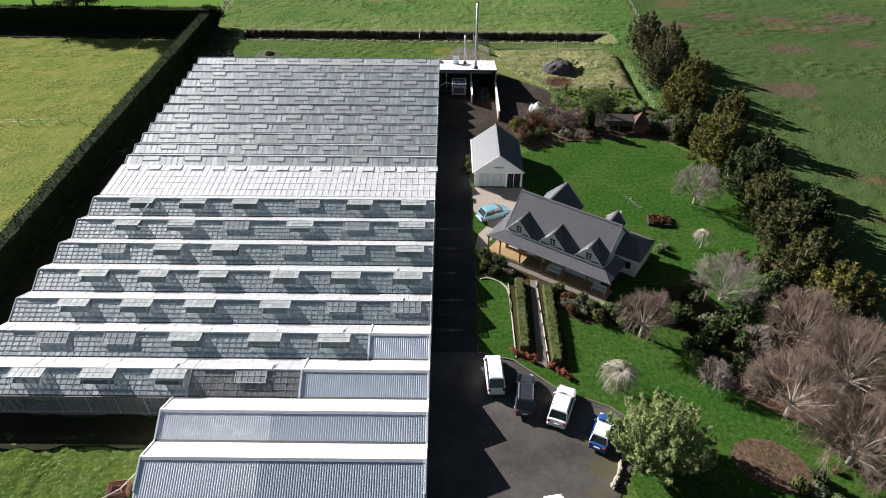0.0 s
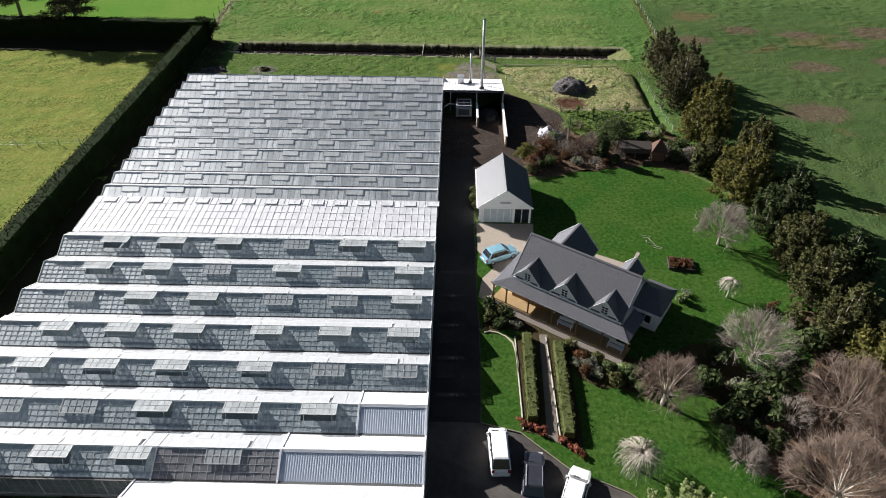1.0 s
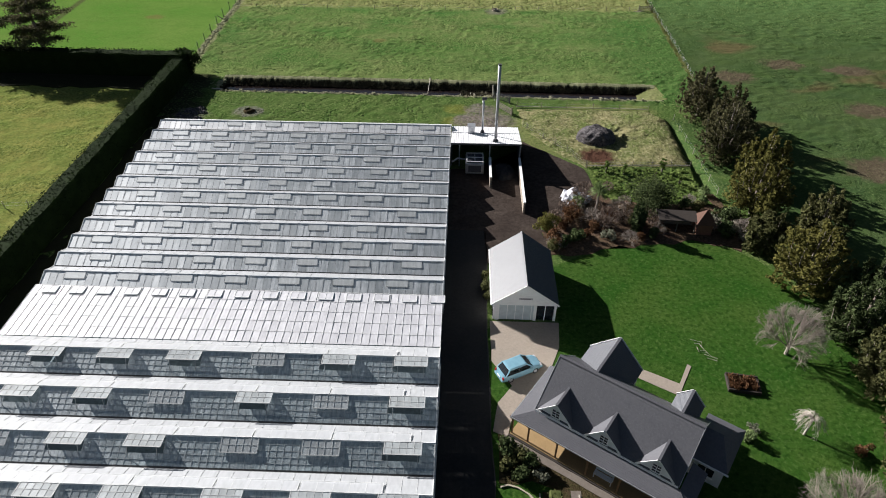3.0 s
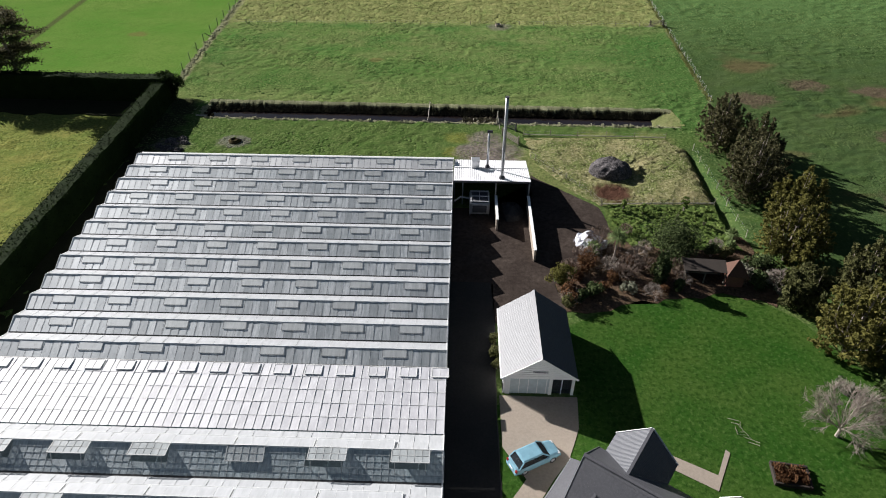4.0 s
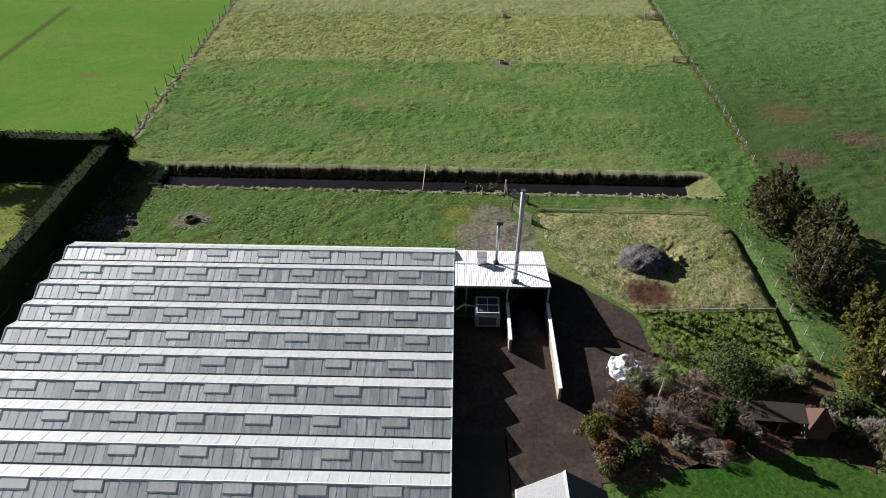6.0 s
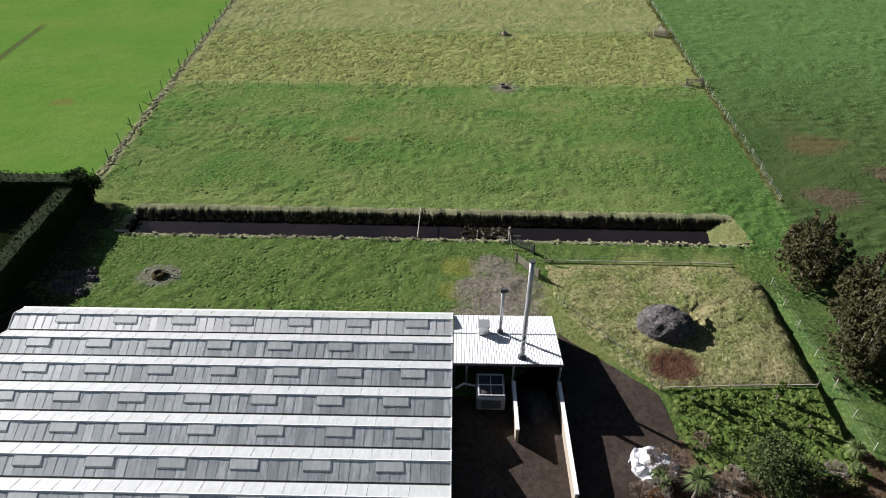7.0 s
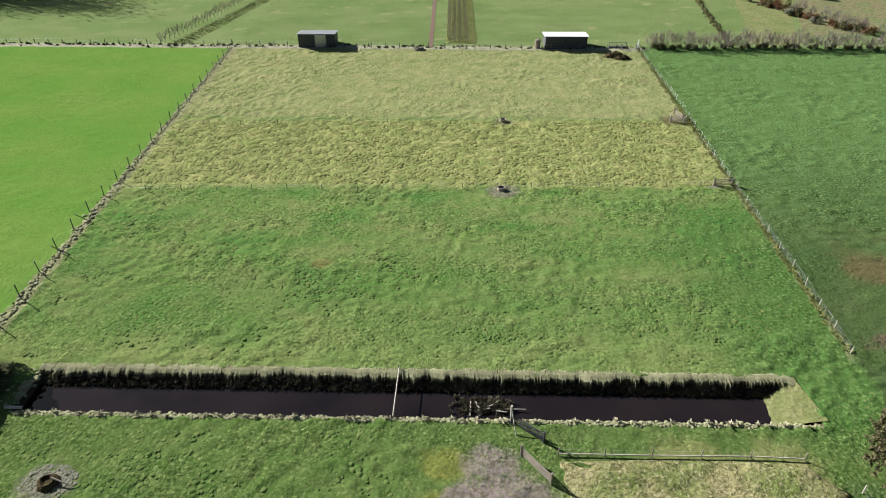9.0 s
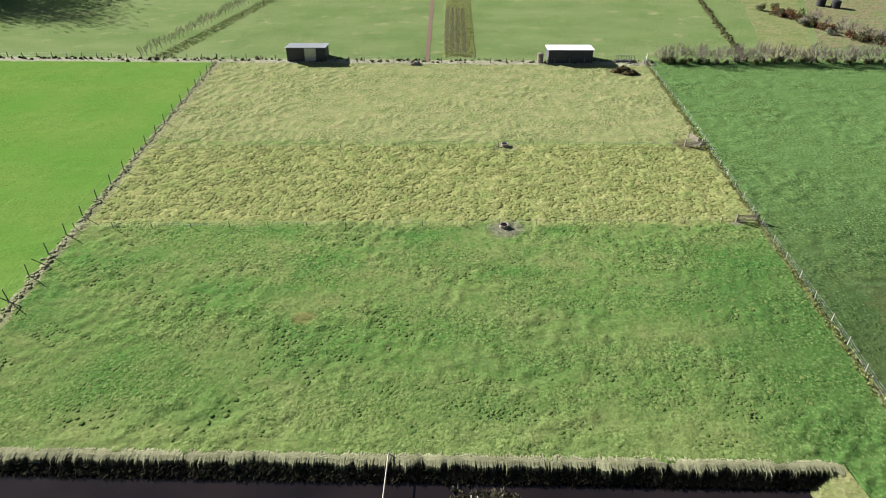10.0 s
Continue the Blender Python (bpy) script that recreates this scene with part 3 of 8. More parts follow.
# ---- mesh helpers ----
class Geo:
    """Gathers vertices and faces, through a pose, into one mesh."""

    def __init__(self, m=None):
        self.v, self.f, self.m = [], [], m or Matrix()

    def poly(self, pts):
        n = len(self.v)
        self.v += [tuple(self.m @ Vector(p)) for p in pts]
        self.f.append(tuple(range(n, n + len(pts))))
        return self

    def grid(self, rings, closed=True, caps=True):
        """Skins a row of rings that have the same number of points."""
        n, k = len(self.v), len(rings[0])
        for ring in rings:
            self.v += [tuple(self.m @ Vector(p)) for p in ring]
        for i in range(len(rings) - 1):
            for j in range(k if closed else k - 1):
                a, b = n + i * k + j, n + i * k + (j + 1) % k
                self.f.append((a, b, b + k, a + k))
        if caps and closed:
            self.f.append(tuple(range(n + k - 1, n - 1, -1)))
            self.f.append(tuple(range(n + (len(rings) - 1) * k, n + len(rings) * k)))
        return self

    def box(self, a, b, bevel=0.0):
        (x0, y0, z0), (x1, y1, z1) = a, b
        e = bevel
        if e:
            def ring(z, i):
                return [(x0 + i + e, y0 + i, z), (x1 - i - e, y0 + i, z), (x1 - i, y0 + i + e, z), (x1 - i, y1 - i - e, z),
                        (x1 - i - e, y1 - i, z), (x0 + i + e, y1 - i, z), (x0 + i, y1 - i - e, z), (x0 + i, y0 + i + e, z)]
            return self.grid([ring(z0, 0), ring(z1 - e, 0), ring(z1, e)])
        return self.grid([[(x0, y0, z), (x1, y0, z), (x1, y1, z), (x0, y1, z)] for z in (z0, z1)])

    def beam(self, p, q, w, hgt=None, up=(0, 0, 1)):
        """A bar from p to q with a rectangular section."""
        p, q, up = Vector(p), Vector(q), Vector(up)
        d = (q - p).normalized()
        s = d.cross(up)
        s = s.normalized() if s.length > 1e-4 else Vector((1, 0, 0))
        t = s.cross(d)
        a, b = s * w / 2, t * (hgt or w) / 2
        return self.grid([[tuple(c + i * a + j * b) for i, j in ((-1, -1), (1, -1), (1, 1), (-1, 1))] for c in (p, q)])

    def tube(self, pts, radii, n=6):
        rings = []
        for i, p in enumerate(pts):
            d = Vector(pts[min(i + 1, len(pts) - 1)]) - Vector(pts[max(i - 1, 0)])
            s = d.cross(Vector((0.31, 0.17, 0.93)))
            s = s.normalized() if s.length > 1e-5 else Vector((1, 0, 0))
            t = d.cross(s).normalized()
            rings.append([tuple(Vector(p) + radii[i] * (s * math.cos(6.2832 * k / n) + t * math.sin(6.2832 * k / n))) for k in range(n)])
        return self.grid(rings)

    def mesh(self, name, mat, smooth=False):
        me = bpy.data.meshes.new(name)
        me.from_pydata(self.v, [], self.f)
        me.materials.append(mat)
        if smooth:
            me.shade_smooth()
        return me


def part(name, geo, mat, parent=None, label="", kind="", smooth=False):
    ob = new(name, geo if isinstance(geo, bpy.types.Mesh) else geo.mesh(name, mat, smooth))
    ob.parent = parent
    return tagged(ob, label, kind=kind)


def thing(name, label, category, m=None, group="", kind=""):
    ob = new(name)
    ob.empty_display_size = 0.3
    if m:
        ob.matrix_basis = m
    return tagged(ob, label, category, group, kind)


def solid(name, geo, mat, label, category, kind="", group="", smooth=False, m=None):
    ob = part(name, geo, mat, None, label, kind, smooth)
    if m:
        ob.matrix_basis = m
    return tagged(ob, category=category, group=group)


def sheet(name, pts, z, mat, label, category, jitter=0.15, seg=1.2, drop=0.3):
    """A flat piece of ground with an uneven outline and a buried skirt."""
    rnd = random.Random(len(name) * 7 + int(pts[0][0] * 10))
    line = []
    for (ax, ay), (bx, by) in zip(pts, pts[1:] + pts[:1]):
        n = max(1, int(math.hypot(bx - ax, by - ay) / seg))
        line += [(ax + (bx - ax) * i / n + rnd.uniform(-jitter, jitter), ay + (by - ay) * i / n + rnd.uniform(-jitter, jitter)) for i in range(n)]
    bm = bmesh.new()
    vs = [bm.verts.new((x, y, z)) for x, y in line]
    face = bm.faces.new(vs)
    if face.normal.z < 0 or sum(a[0] * b[1] - b[0] * a[1] for a, b in zip(line, line[1:] + line[:1])) < 0:
        face.normal_flip()
    low = [bm.verts.new((x, y, z - drop)) for x, y in line]
    for i in range(len(vs)):
        j = (i + 1) % len(vs)
        bm.faces.new((vs[j], vs[i], low[i], low[j]))
    bmesh.ops.triangulate(bm, faces=[face])
    bmesh.ops.recalc_face_normals(bm, faces=bm.faces[:])
    me = bpy.data.meshes.new(name)
    bm.to_mesh(me)
    bm.free()
    me.materials.append(mat)
    return tagged(new(name, me), label, category, kind="structure")


def cards(centres, sizes, normals, rng, aspect=1.0):
    """A mesh of small leaf blades, one island a leaf."""
    n = len(centres)
    nrm = normals / (np.linalg.norm(normals, axis=1, keepdims=True) + 1e-6)
    a = np.cross(nrm, rng.normal(size=(n, 3)))
    a /= np.linalg.norm(a, axis=1, keepdims=True) + 1e-6
    b = np.cross(nrm, a)
    s = sizes[:, None]
    quad = np.stack([centres - a * s, centres - b * s * 0.45 * aspect, centres + a * s, centres + b * s * 0.45 * aspect], 1).reshape(-1, 3)
    me = bpy.data.meshes.new("leaves")
    me.vertices.add(4 * n)
    me.vertices.foreach_set("co", quad.astype(np.float32).ravel())
    me.loops.add(4 * n)
    me.loops.foreach_set("vertex_index", np.arange(4 * n, dtype=np.int32))
    me.polygons.add(n)
    me.polygons.foreach_set("loop_start", np.arange(0, 4 * n, 4, dtype=np.int32))
    me.update(calc_edges=True)
    me.validate()
    return me


def leaves(name, centres, sizes, normals, mat, parent, rng, aspect=1.0, kind="stuff"):
    me = cards(np.asarray(centres), np.asarray(sizes), np.asarray(normals), rng, aspect)
    me.materials.append(mat)
    return part(name, me, mat, parent, kind=kind)


# ---- ground ----
def axis(spans):
    out = []
    for a, b, d in spans:
        out += list(np.arange(a, b - 1e-6, d))
    return np.array(out + [spans[-1][1]])


POND = (-43.2, 35.2, 132.25, 138.95)      # rim: x from, x to, near y, far y


def smooth(a, b, v):
    t = np.clip((v - a) / (b - a), 0, 1)
    return t * t * (3 - 2 * t)


def value_noise(X, Y, size, seed):
    """Smooth random heights, -1 to 1, with features about `size` metres wide."""
    table = np.random.default_rng(seed).uniform(-1, 1, (256, 256))
    u, v = X / size + 4096.0, Y / size + 4096.0
    i, j = np.floor(u).astype(int), np.floor(v).astype(int)
    a, b = u - i, v - j
    a, b = a * a * (3 - 2 * a), b * b * (3 - 2 * b)
    i0, j0, i1, j1 = i % 256, j % 256, (i + 1) % 256, (j + 1) % 256
    return (table[i0, j0] * (1 - a) + table[i1, j0] * a) * (1 - b) + (table[i0, j1] * (1 - a) + table[i1, j1] * a) * b


def build_ground():
    xs = axis([(-3000, -600, 600), (-600, -150, 75), (-150, -110, 5), (-110, -52, 0.6), (-52, -44.5, 0.36), (-44.5, -40, 0.3), (-40, 29, 0.36), (29, 37, 0.3), (37, 46, 0.36), (46, 105, 0.6), (105, 150, 5), (150, 600, 75), (600, 3000, 600)])
    ys = axis([(-3000, -300, 600), (-300, 0, 50), (0, 20, 4), (20, 38, 0.5), (38, 60, 3), (60, 115, 0.8), (115, 132, 0.4), (132, 141, 0.2), (141, 207, 0.36), (207, 252, 0.5), (252, 300, 2), (300, 400, 7), (400, 1000, 75), (1000, 4000, 500)])
    X, Y = np.meshgrid(xs, ys, indexing="ij")
    wob = 0.7 * value_noise(X, Y, 1.8, 3)
    x0, x1, y0, y1 = POND
    yy = Y + 0.35 * wob + 0.011 * X
    inside = smooth(y0, y0 + 0.7, yy) * (1 - smooth(y1 - 2.3, y1, yy)) * smooth(x0, x0 + 1.2, X + 0.3 * wob) * (1 - smooth(x1 - 1.0, x1 - 0.1, X))
    Z = -1.9 * inside + 0.03 * wob * (1 - inside)
    # a low ditch past the rough mound
    ditch = np.exp(-((X - (33.9 + 0.04 * (118 - Y))) / 0.9) ** 2) * smooth(101, 105, Y) * (1 - smooth(122, 126, Y))
    Z -= 0.7 * ditch
    Z += 0.1 * wob * (1 - inside) * smooth(139.2, 141, Y) * (1 - smooth(143, 146, Y))
    # tufts of grass: higher in the ungrazed strip, none under paving and buildings
    tufty = smooth(-0.35, 0.5, value_noise(X * 0.6, Y, 7.5, 5) + 0.5 * value_noise(X, Y, 3.1, 6))
    strip = smooth(179.0, 181.0, Y + wob) * (1 - smooth(204.5, 206.5, Y + wob)) * smooth(-53, -51, X) * (1 - smooth(42, 44, X))
    garden = smooth(-47.5, -46.0, X) * (1 - smooth(46, 47.5, X)) * (1 - smooth(117.5, 119.5, Y)) * np.maximum(smooth(35.5, 37.5, Y), smooth(-25, -23.5, X))
    garden = np.maximum(garden, smooth(9.0, 10.0, X) * (1 - smooth(44, 46, X)) * (1 - smooth(128.2, 129.2, Y)))
    high = (0.06 + 0.085 * tufty) * (1 - strip) + 0.13 * strip
    bright = (1 - smooth(-54, -51.5, X)) * smooth(141, 144, Y) * (1 - smooth(250, 254, Y))
    high *= (1 + 0.25 * smooth(46, 49, X)) * (1 - 0.8 * bright) * (1 - garden) * (1 - inside) * (1 - smooth(251, 254, Y)) * smooth(18, 22, Y)
    lump = 0.9 * value_noise(X, Y, 0.8, 8) + 0.3 * value_noise(X * 0.9 + 3, Y * 1.1, 1.4, 9) + 0.5 * value_noise(X, Y, 0.45, 10)
    Z += high * np.clip(lump, -0.5, 1.2)
    me = bpy.data.meshes.new("ground")
    nx, ny = len(xs), len(ys)
    idx = np.arange(nx * ny).reshape(nx, ny)
    faces = np.stack([idx[:-1, :-1], idx[1:, :-1], idx[1:, 1:], idx[:-1, 1:]], -1).reshape(-1, 4)
    me.from_pydata(np.stack([X, Y, Z], -1).reshape(-1, 3).tolist(), [], faces.tolist())
    me.materials.append(M_GROUND)
    me.shade_smooth()
    tagged(new("ground", me), "flat green farm paddocks with a pond cut into them", "ground", kind="structure")
    g = Geo().grid([[(x0 + 0.3, y, -1.0), (x1 - 0.5, y, -1.0)] for y in (y0 - 0.3, y1 + 0.3)], closed=False)
    tagged(part("water", g, M_WATER), "still dark brown water of a long pond", "pond", kind="structure")


build_ground()
LAWN = [(11.0, 86.5), (14.5, 88.5), (18.3, 90.6), (24.0, 91.2), (28.8, 92.4), (33.0, 90.6), (35.8, 88.6), (38, 84), (41, 78), (42, 62), (42.5, 25), (14.5, 25), (16.6, 34.5), (16.3, 38.6),
        (15.5, 39.5), (10.8, 41.7), (7.0, 45.3), (3.5, 46.3), (3.5, 76.0), (11.0, 77.0)]
sheet("lawn", LAWN, 0.03, M_LAWN, "lush green mown garden lawn", "lawn")
DRIVE = [(-1.6, 22), (14.4, 22), (14.6, 30.5), (16.7, 34.3), (16.4, 38.7), (15.5, 39.6), (10.8, 41.8), (7.0, 45.2), (3.5, 46.2), (3.7, 58), (3.5, 63), (3.4, 76.8), (3.6, 88), (3.4, 93), (-1.6, 93)]
sheet("driveway", DRIVE, 0.05, M_ASPHALT, "dark asphalt driveway and car park", "driveway", 0.06)
YARD = [(-1.6, 92.9), (3.5, 92.9), (3.6, 86.7), (10.9, 86.7), (11.2, 89.5), (10.6, 93.0), (13.0, 96.4), (15.5, 98.5), (18.8, 104.5), (18.0, 108.8), (13.0, 113.5), (9.6, 116.5), (9.2, 108.0), (-1.6, 108.0)]
# darker strip over the drive where the glasshouse shades it
sheet("side_lane", [(-1.6, 46.4), (3.4, 46.4), (3.6, 58), (3.4, 63), (3.3, 76.8), (3.5, 88), (3.3, 93.2), (-1.6, 93.2)], 0.065, M_LANE, "asphalt lane beside the glasshouse, its shade painted into the colour", "lane", 0.04)
sheet("yard", YARD, 0.05, M_DIRT, "bare brown earth of the boiler yard", "yard")
sheet("concrete_pad", [(3.7, 77.1), (10.9, 77.1), (10.6, 73.6), (9.4, 70.5), (7.8, 68.4), (5.4, 64.6), (4.9, 62.6), (3.6, 63.2), (4.2, 66.4), (5.6, 68.4), (3.7, 71.5)], 0.075, M_CONCRETE, "pale beige concrete parking pad", "driveway", 0.03)
sheet("patio", [(17.2, 70.2), (18.0, 71.2), (21.6, 69.3), (23.0, 71.8), (23.3, 71.5), (21.2, 67.8)], 0.075, M_CONCRETE, "pale concrete patio behind the house", "patio", 0.02)
# three dark sheets deepen the shade beside the hedges and the south wall
sheet("shaded_strip", [(-49.2, 20), (-44.2, 20), (-44.2, 60), (-45.4, 117), (-46.2, 120), (-49.2, 122)], 0.1, M_SHADE_GROUND, "dark ground sheet painted as the shade between hedge and glasshouse", "soil", 0.2, 2)
sheet("shaded_strip", [(-44.2, 34.7), (-24.2, 34.7), (-24.2, 38.2), (-44.2, 38.2)], 0.14, M_SHADE_GROUND, "dark ground sheet painted as the shade along the glasshouse wall", "soil", 0.3)
sheet("shaded_strip", [(-139, 133.4), (-51.6, 132.6), (-51.6, 138.2), (-139, 139.4)], 0.17, M_SHADE_GROUND, "dark ground sheet painted as the shade of the paddock hedge", "soil", 0.5, 1.5)
sheet("garden_path", [(9.8, 57.6), (10.65, 57.6), (10.25, 44.4), (9.35, 45.0)], 0.07, M_PATH, "narrow worn concrete garden path between hedges", "path", 0.02)
sheet("garden_bed_hedge", [(7.5, 57.4), (9.75, 57.6), (9.3, 45.1), (7.1, 45.6)], 0.06, M_BED, "dark soil bed under a clipped hedge", "garden bed", 0.05)
sheet("garden_bed_hedge", [(10.7, 57.4), (12.6, 56.6), (12.4, 43.0), (10.3, 44.3)], 0.06, M_BED, "dark soil bed under a clipped hedge", "garden bed", 0.05)
sheet("garden_bed_house", [(4.2, 62.8), (4.0, 58.0), (6.6, 58.4), (8.6, 57.8), (12.6, 56.4), (13.2, 52.0), (15.0, 50.8), (18.8, 50.2), (22.6, 50.6), (25.8, 49.2), (29.0, 47.2), (31, 51), (27, 57), (19.6, 54.2), (5.6, 63.4)], 0.055, M_BED, "dark planted garden bed before the veranda", "garden bed", 0.25)
sheet("garden_bed_border", [(24.2, 48.2), (25.2, 43.6), (28.4, 41.4), (31.2, 39.2), (34.0, 36.4), (35.8, 32.0), (42, 28), (44, 60), (39, 62), (37.6, 58), (35.6, 50.5), (31, 51)], 0.05, M_LITTER, "leaf-littered shrub border beside the lawn", "garden bed", 0.4)
sheet("garden_bed_oval", [(25.0, 34.6), (25.8, 36.0), (27.4, 36.4), (29.4, 36.0), (30.7, 34.9), (31.4, 33.0), (31.0, 31.0), (27.8, 31.2), (25.6, 32.6)], 0.07, M_LITTER, "oval brown mulch bed in the lawn", "garden bed", 0.15)
sheet("garden_bed_north", [(10.9, 88.9), (13.6, 88.3), (18.3, 90.4), (24.0, 91.0), (28.8, 92.2), (34.5, 90.6), (36.0, 95), (34.5, 103), (24, 104.8), (17.6, 103.4), (13.2, 97.0), (10.4, 94.4)], 0.045, M_LITTER, "litter-strewn shrub bed behind the lawn", "garden bed", 0.4)
sheet("weedy_ground", [(18.4, 109.2), (33.4, 109.8), (33.2, 104), (33.9, 100.2), (24, 100.4), (19.8, 101.6), (18.6, 104.6)], 0.06, M_WEEDS, "overgrown weedy grass plot inside a fence", "grass", 0.3)
sheet("track", [(-6.4, 252), (-5.3, 252), (-5.9, 420), (-7.1, 420)], 0.03, M_TRACK, "narrow brown earth farm track", "track", 0.1, 4)
sheet("cultivated_strip", [(74, 252), (86, 254), (110, 320), (92, 320)], 0.03, M_STUBBLE, "striped cultivated strip of stubble", "field", 0.4, 4)
sheet("cultivated_strip", [(90, 262), (112, 266), (150, 320), (112, 320)], 0.03, M_ROUGH_PLOT, "strip of rough reddish grass and earth", "field", 0.6, 4)


def dome(cx, cy, rx, ry, hgt, n=26, seed=0, lump=0.25, power=1.0):
    g, rows = Geo(), []
    for i in range(9):
        f = i / 8
        ring = []
        for k in range(n):
            a = 6.2832 * k / n
            s = 1 + 0.22 * noise.noise((math.cos(a) * 1.3 + seed, math.sin(a) * 1.3, 0.4))
            r = max(0.0, math.cos(f * 1.5708)) ** power
            z = hgt * math.sin(f * 1.5708)
            w = lump * noise.noise((math.cos(a) * 2.6 * r + seed, math.sin(a) * 2.6 * r, f * 3))
            ring.append((cx + rx * r * s * math.cos(a), cy + ry * r * s * math.sin(a), -0.12 + z + w * hgt * (f > 0)))
        rows.append(ring)
    return g.grid(rows)


def mound_ground():
    """The rough raised ground behind the boiler house."""
    outline = [(9.6, 127.6), (20, 128.0), (31.0, 127.6), (33.2, 124.6), (33.1, 117), (33.0, 110.1), (18.4, 109.4), (15.8, 111.6), (10.4, 120.4)]
    line = []
    for (ax, ay), (bx, by) in zip(outline, outline[1:] + outline[:1]):
        n = max(2, int(math.hypot(bx - ax, by - ay) / 0.5))
        line += [(ax + (bx - ax) * i / n, ay + (by - ay) * i / n) for i in range(n)]
    cx, cy = 22.5, 118.5
    rings = []
    for f in (1.03, *np.arange(1.0, 0.04, -0.045)):
        z = float(np.interp(1 - f, (-0.03, 0.0, 0.06, 0.15, 0.3, 0.5, 0.95), (-0.1, 0.05, 0.35, 0.5, 0.6, 0.65, 0.6)))
        ring = []
        for x, y in line:
            px, py = cx + (x - cx) * f, cy + (y - cy) * f
            east = 0.35 + 0.65 * float(smooth(20, 32, np.array(px)))
            ring.append((px + 0.25 * noise.noise((px, py, 1)), py + 0.25 * noise.noise((py, px, 2)), z * east + (0.16 * noise.noise((px * 0.5, py * 0.5, 7)) + 0.2 * noise.noise((px * 1.3, py * 1.3, 2)) + 0.14 * noise.noise((px * 2.4, py * 2.4, 5))) * (f < 1.0)))
        rings.append(ring)
    g = Geo().grid(rings)
    tagged(part("mound", g, M_DRY, smooth=True), "low mound of dry yellow grass", "mound", kind="structure")


mound_ground()
solid("rubble_mound", dome(20.8, 117.6, 3.1, 2.7, 2.1, 44, 2.0, 0.22, 0.8), M_ROCK, "grey heap of gravel and rubble on the grass", "rubble heap")
solid("rubble_mound", dome(24.6, 117.8, 1.3, 1.6, 0.9, 22, 5.0, 0.5), M_DRY, "small weedy spoil heap beside the gravel", "spoil heap")
for k, (rx, ry, rr) in enumerate(((-44.6, 124.6, 1.0), (-43.2, 125.4, 0.9), (-44.4, 122.3, 1.1), (-42.6, 121.8, 0.9), (-43.6, 123.6, 0.7), (-45.8, 122.9, 0.6), (-42.4, 124.2, 0.7))):
    solid("rubble_mound", dome(rx, ry, rr, rr * 0.8, 0.5, 16, k * 1.7, 0.6), M_ROCK, "pale broken rubble pile on the grass", "rubble heap", group="rubble by the pond")


# ---- glasshouse ----
GX1 = -1.35                                             # east wall
ZG, ZRF, ZRB = 2.6, 3.7, 3.32                           # gutter, ridge of the front and of the rear bays
FRONT = [70.7 - 4.62 * k for k in range(8)]             # gutters of the front bays, southwards
REAR = [78.0 + 3.21 * k for k in range(13)]             # gutters of the rear bays, northwards


def west(y):
    return -43.75 - 1.25 * min(1.0, max(0.0, (y - 60) / 55))


def slope_panes(x0, x1, lo, hi, cols, rows, gap=0.03, seed=0, tilt=0.012):
    """Panes laid on a slope that rises from lo = (y, z) to hi = (y, z): a list of corner lists."""
    rnd = random.Random(seed)
    out, w = [], (x1 - x0) / cols
    for i in range(cols):
        for j in range(rows):
            a, b = j / rows, (j + 1) / rows
            ya, yb = lo[0] + (hi[0] - lo[0]) * a, lo[0] + (hi[0] - lo[0]) * b
            za, zb = lo[1] + (hi[1] - lo[1]) * a, lo[1] + (hi[1] - lo[1]) * b
            xa, xb = x0 + i * w + gap / 2, x0 + (i + 1) * w - gap / 2
            t, s = rnd.uniform(-tilt, tilt), rnd.uniform(-tilt, tilt)
            out.append([(xa, ya, za + t + 0.012), (xb, ya, za - t + 0.012), (xb, yb, zb - t + s - 0.004), (xa, yb, zb + t + s - 0.004)])
    return out


def slope_bars(g, x0, x1, lo, hi, cols, rows, w=0.035, hgt=0.03, lap=0.02, gaps=()):
    n = Vector((0, -(hi[1] - lo[1]), hi[0] - lo[0])).normalized()
    n = n if n.z > 0 else -n
    off = n * (hgt / 2 + 0.012)
    for i in range(cols + 1):
        x = x0 + (x1 - x0) * i / cols
        end = hi if not any(a + 0.1 < x < c - 0.1 for a, c in gaps) else (lo[0] + (hi[0] - lo[0]) * 0.26, lo[1] + (hi[1] - lo[1]) * 0.26)
        g.beam(Vector((x, *lo)) + off, Vector((x, *end)) + off, w, hgt, n)
    if lap:
        for j in range(1, rows):
            f = j / rows
            p = (lo[0] + (hi[0] - lo[0]) * f, lo[1] + (hi[1] - lo[1]) * f)
            spans, a0 = [], x0
            for a, c in sorted(gaps):
                if f > 0.27:
                    spans.append((a0, a))
                    a0 = c
            for a, c in spans + [(a0, x1)]:
                g.beam(Vector((a, *p)) + n * 0.02, Vector((c, *p)) + n * 0.02, lap, 0.02, n)
    return g


